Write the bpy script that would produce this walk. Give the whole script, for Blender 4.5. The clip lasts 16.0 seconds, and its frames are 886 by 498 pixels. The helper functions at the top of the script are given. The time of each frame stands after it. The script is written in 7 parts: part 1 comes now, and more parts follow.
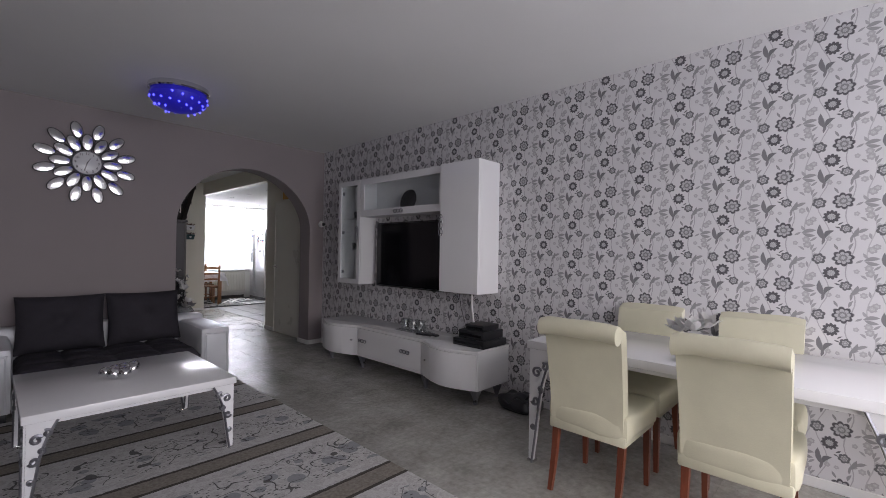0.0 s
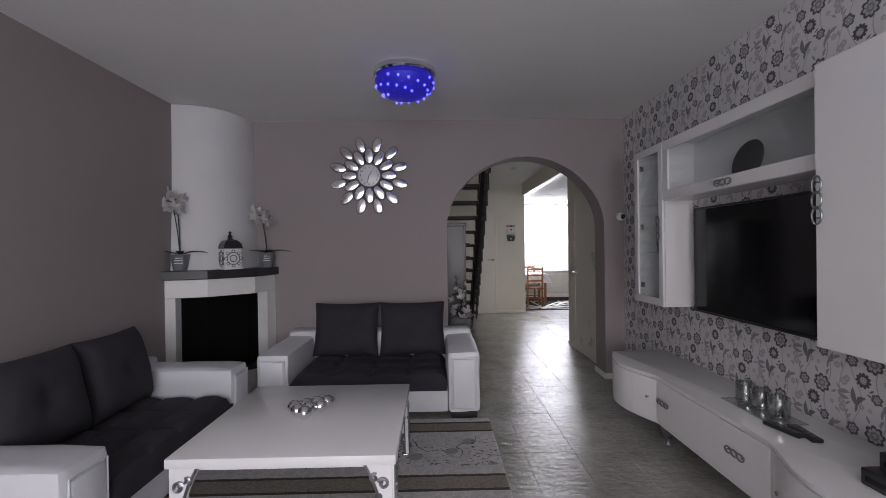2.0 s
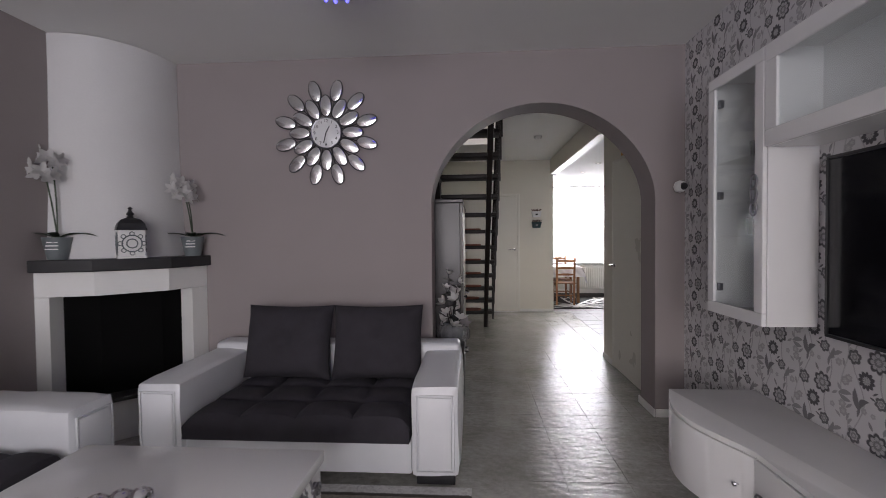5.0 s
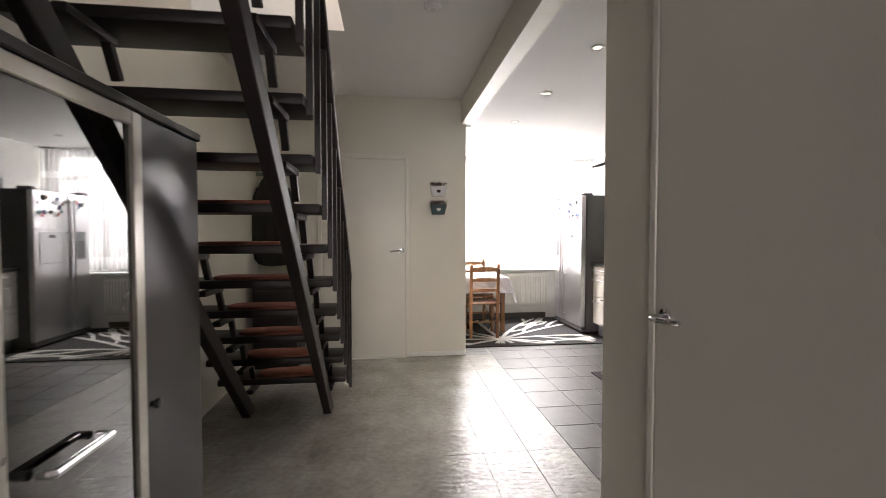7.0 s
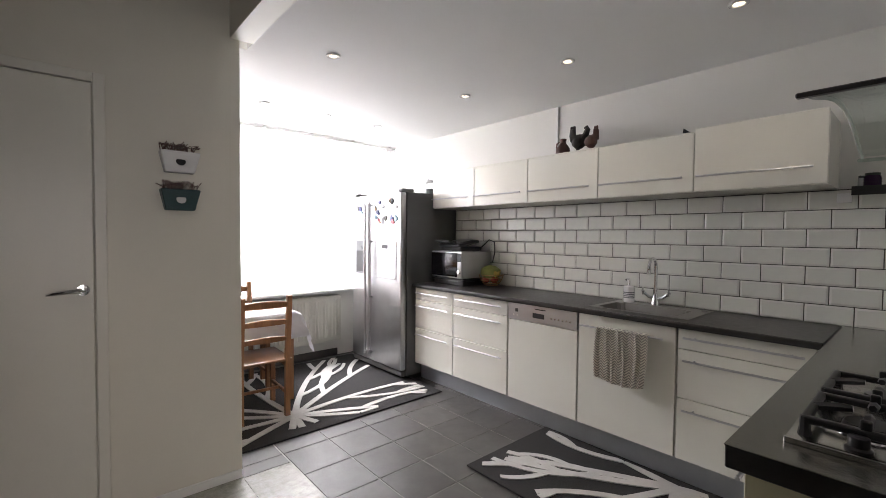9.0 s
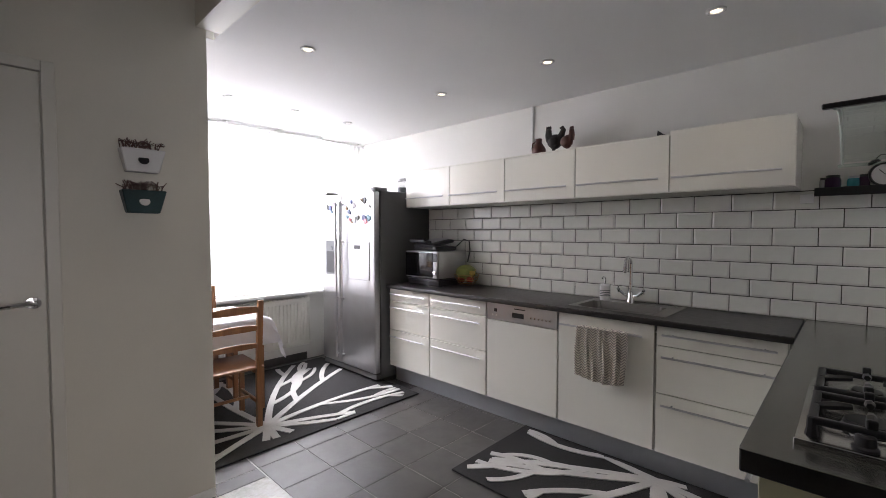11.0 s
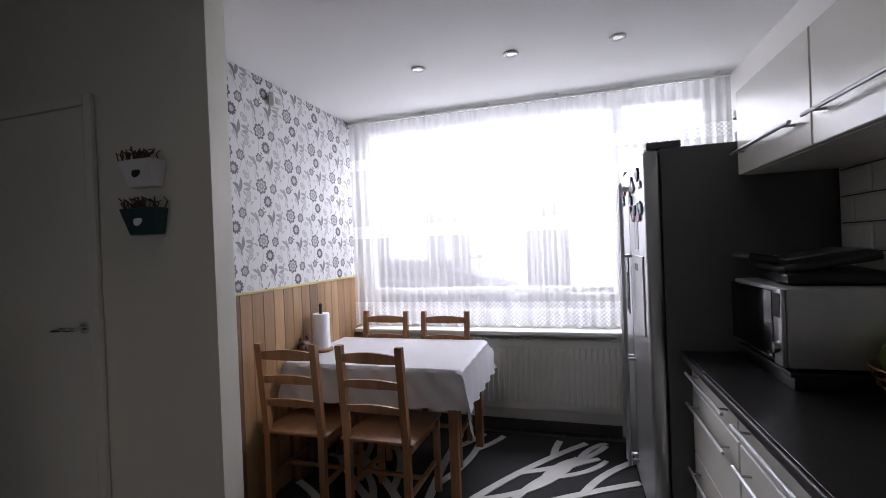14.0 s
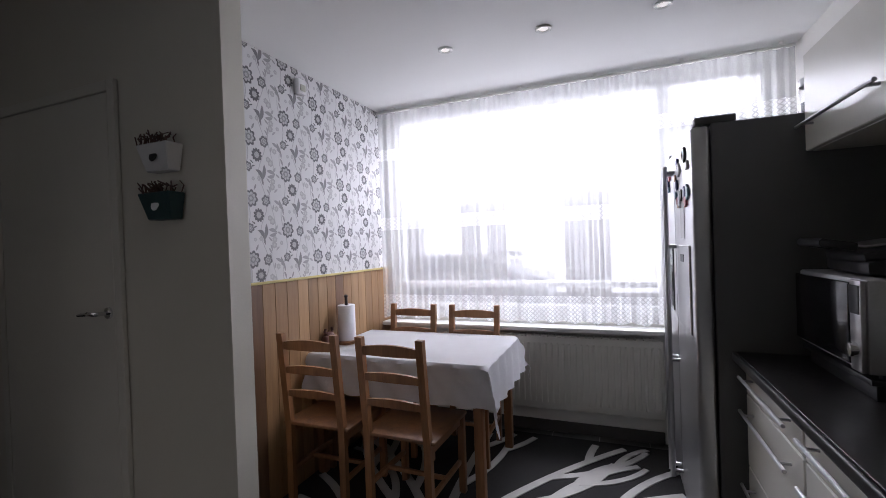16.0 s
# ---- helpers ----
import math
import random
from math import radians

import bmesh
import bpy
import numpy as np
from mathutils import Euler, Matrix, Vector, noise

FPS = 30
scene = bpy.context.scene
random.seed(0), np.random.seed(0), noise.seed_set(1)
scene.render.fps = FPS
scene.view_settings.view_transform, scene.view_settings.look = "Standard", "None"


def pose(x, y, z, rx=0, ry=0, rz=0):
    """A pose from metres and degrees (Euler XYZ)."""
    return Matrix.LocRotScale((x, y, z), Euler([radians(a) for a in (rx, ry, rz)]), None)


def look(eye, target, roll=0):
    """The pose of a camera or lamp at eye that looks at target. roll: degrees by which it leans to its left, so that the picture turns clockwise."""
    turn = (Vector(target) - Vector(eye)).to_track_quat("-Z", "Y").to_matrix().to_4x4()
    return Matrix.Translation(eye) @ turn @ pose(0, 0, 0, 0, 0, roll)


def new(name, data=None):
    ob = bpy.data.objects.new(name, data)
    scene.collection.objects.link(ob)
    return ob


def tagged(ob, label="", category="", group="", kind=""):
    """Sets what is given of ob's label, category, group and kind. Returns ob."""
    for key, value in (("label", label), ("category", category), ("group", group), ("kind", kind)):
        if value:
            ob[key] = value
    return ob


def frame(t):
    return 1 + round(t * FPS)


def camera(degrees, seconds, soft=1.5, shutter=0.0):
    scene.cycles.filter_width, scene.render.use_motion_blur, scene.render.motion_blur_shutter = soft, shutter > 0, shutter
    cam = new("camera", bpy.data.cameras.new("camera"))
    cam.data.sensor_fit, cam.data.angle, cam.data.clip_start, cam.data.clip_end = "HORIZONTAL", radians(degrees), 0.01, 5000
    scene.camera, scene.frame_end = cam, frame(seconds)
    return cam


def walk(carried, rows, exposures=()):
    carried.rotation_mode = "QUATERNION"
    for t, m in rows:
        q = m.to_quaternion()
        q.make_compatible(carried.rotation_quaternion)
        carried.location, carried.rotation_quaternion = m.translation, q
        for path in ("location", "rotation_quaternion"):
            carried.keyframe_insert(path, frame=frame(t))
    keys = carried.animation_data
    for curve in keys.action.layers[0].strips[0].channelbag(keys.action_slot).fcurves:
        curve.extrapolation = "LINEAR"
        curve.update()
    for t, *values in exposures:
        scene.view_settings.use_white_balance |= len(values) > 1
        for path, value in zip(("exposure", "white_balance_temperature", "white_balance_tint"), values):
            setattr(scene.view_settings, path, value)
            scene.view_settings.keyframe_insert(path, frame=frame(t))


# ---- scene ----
cam = camera(91.5, 16.0, soft=0.35, shutter=0.15)
PATH = [
    (0, (-0.664, -5.527, 1.324), (0.787, -4.151, 1.338), 0.9),
    (0.5, (-0.35, -5.307, 1.327), (1.085, -3.914, 1.308), 0.4),
    (1, (0.046, -4.937, 1.359), (1.212, -3.313, 1.329), 0.1),
    (1.5, (0.396, -4.666, 1.397), (0.988, -2.756, 1.369), -0.6),
    (2, (0.685, -4.489, 1.402), (0.715, -2.49, 1.393), -0.8),
    (2.5, (0.724, -4.491, 1.398), (0.686, -2.491, 1.389), -0.7),
    (3, (0.738, -4.483, 1.395), (0.663, -2.484, 1.386), -0.8),
    (5.5, (1.326, -2.506, 1.33), (1.189, -0.512, 1.275), -0.6),
    (6, (1.556, -1.588, 1.326), (1.476, 0.409, 1.271), -0.4),
    (6.5, (1.629, -0.744, 1.294), (1.623, 1.255, 1.235), -0.1),
    (7, (1.735, 0.041, 1.289), (1.983, 2.024, 1.224), 0.0),
    (7.5, (1.712, 0.768, 1.348), (2.254, 2.692, 1.263), 0.2),
    (8, (1.733, 1.38, 1.349), (2.533, 3.212, 1.282), 0.5),
    (8.5, (1.779, 1.829, 1.36), (2.951, 3.448, 1.299), 0.6),
    (8.7, (1.799, 1.957, 1.373), (3.063, 3.506, 1.317), 0.7),
    (11, (1.742, 2.139, 1.416), (3.193, 3.513, 1.338), -0.0),
    (11.5, (1.981, 2.265, 1.368), (3.552, 3.499, 1.277), 0.1),
    (12, (2.422, 2.554, 1.378), (4.052, 3.708, 1.274), -0.1),
    (12.5, (3.009, 2.847, 1.375), (4.36, 4.316, 1.25), -1.3),
    (13, (3.33, 3.145, 1.368), (3.775, 5.093, 1.298), -2.3),
    (13.5, (3.746, 3.293, 1.381), (3.451, 5.271, 1.362), -2.4),
    (14, (3.874, 3.245, 1.408), (3.301, 5.161, 1.4), -2.3),
    (14.5, (3.903, 3.258, 1.411), (3.24, 5.145, 1.401), -2.2),
    (15, (3.915, 3.264, 1.405), (3.221, 5.14, 1.396), -2.1),
    (15.5, (3.924, 3.281, 1.398), (3.206, 5.148, 1.386), -2.0),
    (16, (3.899, 3.381, 1.366), (3.158, 5.239, 1.349), -2.0),
]
walk(cam, [(t, look(eye, target, roll)) for t, eye, target, roll in PATH],
     exposures=[(0, -0.05, 6250, 19), (1, 0.0, 6300, 19), (2, 0.35, 6300, 19), (3, 0.4, 6300, 19), (5.5, 0.75, 6600, 19), (6.5, 0.9, 6950, 18), (7.5, 1.0, 7000, 18), (8.5, 0.42, 6800, 18),
                (11, -0.05, 6450, 20), (12.5, -0.65, 6250, 21), (13.5, -1.4, 6150, 21), (16, -1.65, 6150, 21)])

# ---- daylight: an overcast sky through the windows, plus an added stairwell fill ----
world = bpy.data.worlds.new("overcast")
scene.world = world
world.use_nodes = True
wn = world.node_tree.nodes
sky = wn.new("ShaderNodeTexSky")
sky.sky_type = 'NISHITA'
sky.sun_disc = False
sky.sun_elevation = radians(40)
sky.sun_rotation = radians(200)
sky.dust_density = 4.0
world.node_tree.links.new(sky.outputs[0], wn["Background"].inputs[0])
wn["Background"].inputs[1].default_value = 0.15


def lamp(name, kind, energy, m, color=(1, 1, 1), size=1.0, size_y=None):
    d = bpy.data.lights.new(name, kind)
    d.energy, d.color = energy, color
    if kind == "AREA":
        d.size = size
        if size_y:
            d.shape, d.size_y = "RECTANGLE", size_y
    if kind == "SUN":
        d.angle = radians(12)
    ob = new(name, d)
    ob.matrix_world = m
    return ob


lamp("sun", "SUN", 1.0, look((0, 12, 12), (0, 0, 0)), (1, 0.97, 0.93))
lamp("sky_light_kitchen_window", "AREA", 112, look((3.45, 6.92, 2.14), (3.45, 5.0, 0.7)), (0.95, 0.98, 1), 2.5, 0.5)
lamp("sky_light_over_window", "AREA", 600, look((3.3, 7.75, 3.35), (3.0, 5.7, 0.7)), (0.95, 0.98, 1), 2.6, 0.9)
# Added fill for the hall; no such source is seen above the stairs.
lamp("fill_light_stairwell", "AREA", 5.0, look((0.92, 1.95, 4.28), (0.92, 1.95, 0)), (0.95, 0.97, 1), 0.9, 1.8)
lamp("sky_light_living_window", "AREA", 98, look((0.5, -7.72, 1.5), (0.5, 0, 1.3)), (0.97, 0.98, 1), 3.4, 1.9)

for x in (3.03, 4.13):
    for y in (2.63, 3.51, 4.42):
        d = lamp("spot_light", "SPOT", 3.5, look((x, y, 2.44), (x, y + .001, 0)), (1, .87, .68))
        d.data.spot_size, d.data.spot_blend, d.data.shadow_soft_size = radians(125), .8, .03

# ---- mesh helpers ----
def thing(name, label, category, group="", kind="", loc=(0, 0, 0), rz=0):
    ob = new(name)
    ob.matrix_world = pose(*loc, 0, 0, rz)
    return tagged(ob, label, category, group, kind)


def part(name, bm, material, parent=None, label="", smooth=True):
    """Links a bmesh as one mesh object; smooth: shade smooth, with sharp edges kept over 35 degrees."""
    bmesh.ops.recalc_face_normals(bm, faces=bm.faces)
    if smooth:
        for f in bm.faces:
            f.smooth = True
        for e in bm.edges:
            if len(e.link_faces) == 2 and e.calc_face_angle(0) > radians(35):
                e.smooth = False
    me = bpy.data.meshes.new(name)
    bm.to_mesh(me)
    bm.free()
    if material:
        me.materials.append(material)
    ob = new(name, me)
    ob.parent = parent
    if label:
        ob["label"] = label
    return ob


def link(name, me, parent, m):
    """Another object on the same mesh."""
    ob = new(name, me)
    ob.parent = parent
    ob.matrix_basis = m
    return ob


def box(x0, x1, y0, y1, z0, z1, bevel=0.0, seg=2, bm=None):
    b = bmesh.new()
    bmesh.ops.create_cube(b, size=1)
    for v in b.verts:
        v.co = Vector((x0 + (v.co.x + .5) * (x1 - x0), y0 + (v.co.y + .5) * (y1 - y0), z0 + (v.co.z + .5) * (z1 - z0)))
    if bevel:
        bmesh.ops.bevel(b, geom=b.edges[:], offset=bevel, segments=seg, affect='EDGES', profile=0.5)
    return join(bm, b)


def join(bm, b):
    """Adds b to bm, if there is one."""
    if bm is None:
        return b
    me = bpy.data.meshes.new("tmp")
    b.to_mesh(me)
    b.free()
    bm.from_mesh(me)
    bpy.data.meshes.remove(me)
    return bm


def moved(bm, m):
    bmesh.ops.transform(bm, matrix=m, verts=bm.verts)
    return bm


def lathe(profile, n=24, bm=None, at=(0, 0, 0)):
    """Turns (radius, height) pairs round z."""
    b = bmesh.new()
    rings = []
    for r, z in profile:
        if r < 1e-5:
            rings.append([b.verts.new((at[0], at[1], at[2] + z))])
        else:
            rings.append([b.verts.new((at[0] + r * math.cos(2 * math.pi * i / n), at[1] + r * math.sin(2 * math.pi * i / n), at[2] + z)) for i in range(n)])
    for a, c in zip(rings, rings[1:]):
        for i in range(n):
            j = (i + 1) % n
            if len(a) == 1 and len(c) == 1:
                continue
            if len(a) == 1:
                b.faces.new((a[0], c[i], c[j]))
            elif len(c) == 1:
                b.faces.new((a[i], a[j], c[0]))
            else:
                b.faces.new((a[i], a[j], c[j], c[i]))
    return join(bm, b)


def tube(points, r, n=8, bm=None, closed=False):
    """A round bar along points; r: one radius or one for each point."""
    b = bmesh.new()
    pts = [Vector(p) for p in points]
    rings = []
    up = None
    for i, p in enumerate(pts):
        a = pts[i - 1] if (i or closed) else p
        c = pts[(i + 1) % len(pts)] if (i < len(pts) - 1 or closed) else p
        d = (c - a).normalized()
        if up is None:
            up = d.orthogonal().normalized()
        up = (up - d * up.dot(d)).normalized()
        s = d.cross(up)
        rr = r[i] if isinstance(r, (list, tuple)) else r
        rings.append([b.verts.new(p + (up * math.cos(2 * math.pi * k / n) + s * math.sin(2 * math.pi * k / n)) * rr) for k in range(n)])
    pairs = list(zip(rings, rings[1:])) + ([(rings[-1], rings[0])] if closed else [])
    for u, w in pairs:
        for k in range(n):
            b.faces.new((u[k], u[(k + 1) % n], w[(k + 1) % n], w[k]))
    if not closed:
        b.faces.new(rings[0][::-1])
        b.faces.new(rings[-1])
    return join(bm, b)


def slab(outline, z0, z1, bevel=0.0, bm=None):
    """A flat plate with the given (x, y) outline."""
    b = bmesh.new()
    f = b.faces.new([b.verts.new((x, y, z0)) for x, y in outline])
    got = bmesh.ops.extrude_face_region(b, geom=[f])
    for v in got["geom"]:
        if isinstance(v, bmesh.types.BMVert):
            v.co.z = z1
    if bevel:
        es = [e for e in b.edges if abs(e.verts[0].co.z - e.verts[1].co.z) < 1e-6]
        bmesh.ops.bevel(b, geom=es, offset=bevel, segments=2, affect='EDGES', profile=0.5)
    return join(bm, b)


def cushion(x0, x1, y0, y1, z0, z1, puff=0.04, r=0.05, n=10, seed=0, dent=()):
    """A padded block: rounded edges, bulging faces, slight unevenness."""
    b = bmesh.new()
    bmesh.ops.create_cube(b, size=2)
    bmesh.ops.subdivide_edges(b, edges=b.edges[:], cuts=n, use_grid_fill=True)
    hx, hy, hz = (x1 - x0) / 2, (y1 - y0) / 2, (z1 - z0) / 2
    c = Vector(((x0 + x1) / 2, (y0 + y1) / 2, (z0 + z1) / 2))
    for v in b.verts:
        p = Vector((v.co.x * hx, v.co.y * hy, v.co.z * hz))
        inner = Vector((max(-hx + r, min(hx - r, p.x)), max(-hy + r, min(hy - r, p.y)), max(-hz + r, min(hz - r, p.z))))
        d = p - inner
        if d.length > 1e-6:
            p = inner + d.normalized() * r
        u = v.co
        bul = (1 - u.x ** 2) * (1 - u.y ** 2) + (1 - u.y ** 2) * (1 - u.z ** 2) + (1 - u.x ** 2) * (1 - u.z ** 2)
        p += p.normalized() * puff * bul
        p += Vector((1, 1, 1)) * 0.006 * noise.noise((p + c) * 7 + Vector((seed, 0, 0)))
        q = p + c
        for dx, dy, dz, rad, depth in dent:
            k = (q - Vector((dx, dy, dz))).length
            if k < rad:
                q -= (p.normalized()) * depth * (1 - k / rad) ** 2
        v.co = q
    return b


# ---- materials ----
class Nodes:
    """Small wrapper: node arithmetic in one material."""

    def __init__(self, name):
        self.mat = bpy.data.materials.new(name)
        self.mat.use_nodes = True
        self.nt = self.mat.node_tree
        self.bsdf = self.nt.nodes["Principled BSDF"]

    def add(self, kind, **sock):
        n = self.nt.nodes.new(kind)
        for k, v in sock.items():
            self.put(n.inputs[k.replace("_", " ")], v)
        return n

    def put(self, socket, v):
        if isinstance(v, bpy.types.NodeSocket):
            self.nt.links.new(v, socket)
        else:
            socket.default_value = v

    def m(self, op, a, b=0.0, c=0.0):
        n = self.nt.nodes.new("ShaderNodeMath")
        n.operation = op
        for i, v in enumerate((a, b, c)):
            self.put(n.inputs[i], v)
        return n.outputs[0]

    def coords(self, kind="Object"):
        return self.nt.nodes.new("ShaderNodeTexCoord").outputs[kind]

    def place(self):
        return self.nt.nodes.new("ShaderNodeNewGeometry").outputs["Position"]

    def split(self, vec):
        n = self.nt.nodes.new("ShaderNodeSeparateXYZ")
        self.put(n.inputs[0], vec)
        return n.outputs

    def noise(self, scale, vec, detail=4.0, rough=0.55):
        n = self.add("ShaderNodeTexNoise", Scale=scale, Detail=detail, Roughness=rough)
        self.put(n.inputs["Vector"], vec)
        return n.outputs["Fac"]

    def ramp(self, fac, lo, hi, c0, c1):
        n = self.nt.nodes.new("ShaderNodeValToRGB")
        self.put(n.inputs[0], fac)
        e = n.color_ramp.elements
        e[0].position, e[1].position = lo, hi
        e[0].color, e[1].color = (*c0, 1), (*c1, 1)
        return n.outputs[0]

    def mix(self, fac, a, b):
        n = self.nt.nodes.new("ShaderNodeMix")
        n.data_type = 'RGBA'
        self.put(n.inputs[0], fac)
        for i, v in ((6, a), (7, b)):
            self.put(n.inputs[i], (*v, 1) if isinstance(v, tuple) and len(v) == 3 else v)
        return n.outputs[2]

    def bump(self, height, strength=0.2, dist=0.01):
        n = self.add("ShaderNodeBump", Strength=strength, Distance=dist)
        self.put(n.inputs["Height"], height)
        self.put(self.bsdf.inputs["Normal"], n.outputs[0])

    def stretch(self, vec, sx, sy, sz):
        n = self.nt.nodes.new("ShaderNodeMapping")
        self.put(n.inputs[0], vec)
        n.inputs["Scale"].default_value = (sx, sy, sz)
        return n.outputs[0]

    def set(self, **kw):
        for k, v in kw.items():
            k = k.replace("_", " ")
            if k == "Base Color" and isinstance(v, tuple) and len(v) == 3:
                v = (*v, 1)
            self.put(self.bsdf.inputs[k], v)
        return self.mat


def plain(name, color, rough=0.5, metal=0.0, vary=0.12, scale=6.0, bump=0.08, grain=120.0, **kw):
    """A surface with broad tone variation, fine grain and uneven gloss."""
    n = Nodes(name)
    v = n.coords()
    big, fine = n.noise(scale, v), n.noise(grain, v, 3)
    f = n.m('ADD', n.m('MULTIPLY', big, 0.75), n.m('MULTIPLY', fine, 0.25))
    lo = tuple(c * (1 - vary) for c in color)
    hi = tuple(min(1, c * (1 + vary)) for c in color)
    n.set(Base_Color=n.ramp(f, 0.32, 0.68, lo, hi), Metallic=metal,
          Roughness=n.m('ADD', n.m('MULTIPLY', big, 0.16), max(0.02, rough - 0.08)))
    n.bump(fine, bump, 0.002)
    for k, val in kw.items():
        n.set(**{k: val})
    return n.mat


def wood(name, dark, light, rough=0.45, axis=2, scale=1.0):
    n = Nodes(name)
    s = [22.0 * scale] * 3
    s[axis] = 1.6 * scale
    v = n.stretch(n.coords(), *s)
    w = n.noise(1.0, v, 6, 0.6)
    f = n.noise(5.0, v, 3)
    mixed = n.m('ADD', n.m('MULTIPLY', w, 0.7), n.m('MULTIPLY', f, 0.3))
    rnd = n.nt.nodes.new("ShaderNodeObjectInfo").outputs["Random"]
    col = n.ramp(mixed, 0.3, 0.7, dark, light)
    hsv = n.add("ShaderNodeHueSaturation")
    n.put(hsv.inputs["Color"], col)
    n.put(hsv.inputs["Value"], n.m('ADD', 0.85, n.m('MULTIPLY', rnd, 0.3)))
    n.set(Base_Color=hsv.outputs[0], Roughness=n.m('ADD', n.m('MULTIPLY', w, 0.2), rough - 0.1))
    n.bump(f, 0.1, 0.002)
    return n.mat


def glass(name, tint=(1, 1, 1), rough=0.02, density=0.12):
    """Clear pane: mostly seen through, with real gloss."""
    n = Nodes(name)
    out = n.nt.nodes["Material Output"]
    tr = n.add("ShaderNodeBsdfTransparent")
    tr.inputs[0].default_value = (*tint, 1)
    gl = n.add("ShaderNodeBsdfGlossy", Roughness=rough)
    lw = n.add("ShaderNodeLayerWeight", Blend=0.5)
    mx = n.nt.nodes.new("ShaderNodeMixShader")
    n.put(mx.inputs[0], n.m('ADD', n.m('MULTIPLY', n.m('POWER', lw.outputs["Facing"], 4.0), 0.75), density * 0.35))
    n.put(mx.inputs[1], tr.outputs[0])
    n.put(mx.inputs[2], gl.outputs[0])
    n.put(out.inputs[0], mx.outputs[0])
    return n.mat


CUP_GLASS = glass("thick_cup_glass", (.86, .88, .88), .03, 0.9)


def glow(name, color, strength):
    n = Nodes(name)
    return n.set(Base_Color=color, Emission_Color=(*color, 1), Emission_Strength=strength)


TAUPE = plain("taupe_wall_paint", (0.30, 0.265, 0.265), 0.75, vary=0.04, scale=1.5, bump=0.25, grain=180)
WHITE_WALL = plain("white_wall_paint", (0.74, 0.73, 0.69), 0.55, vary=0.03, scale=1.2, bump=0.2, grain=150)
HALL_WALL = plain("cream_hall_paint", (0.70, 0.675, 0.595), 0.42, vary=0.04, scale=1.2, bump=0.2, grain=150)
CEIL = plain("white_ceiling_paint", (0.78, 0.78, 0.77), 0.8, vary=0.025, scale=1.0, bump=0.25, grain=140)
def polished(name, color, rough=0.02, metal=1.0):
    """An even, mirror-smooth surface."""
    n = Nodes(name)
    return n.set(Base_Color=color, Roughness=n.m('ADD', rough, n.m('MULTIPLY', n.noise(3, n.coords()), 0.015)), Metallic=metal)


GLOSS_WHITE = plain("white_gloss_lacquer", (0.80, 0.80, 0.80), 0.16, vary=0.015, scale=2, bump=0.01)
DOOR_WHITE = plain("door_paint", (0.72, 0.705, 0.64), 0.3, vary=0.03, scale=2, bump=0.05)
TRIM_WHITE = plain("trim_paint", (0.75, 0.75, 0.73), 0.4, vary=0.03)
CHROME = polished("chrome", (0.72, 0.72, 0.73), 0.08)
STEEL = plain("brushed_steel", (0.56, 0.56, 0.57), 0.34, 1.0, vary=0.06, bump=0.03, grain=200)
BLACK = plain("black_plastic", (0.02, 0.02, 0.022), 0.35, vary=0.2)


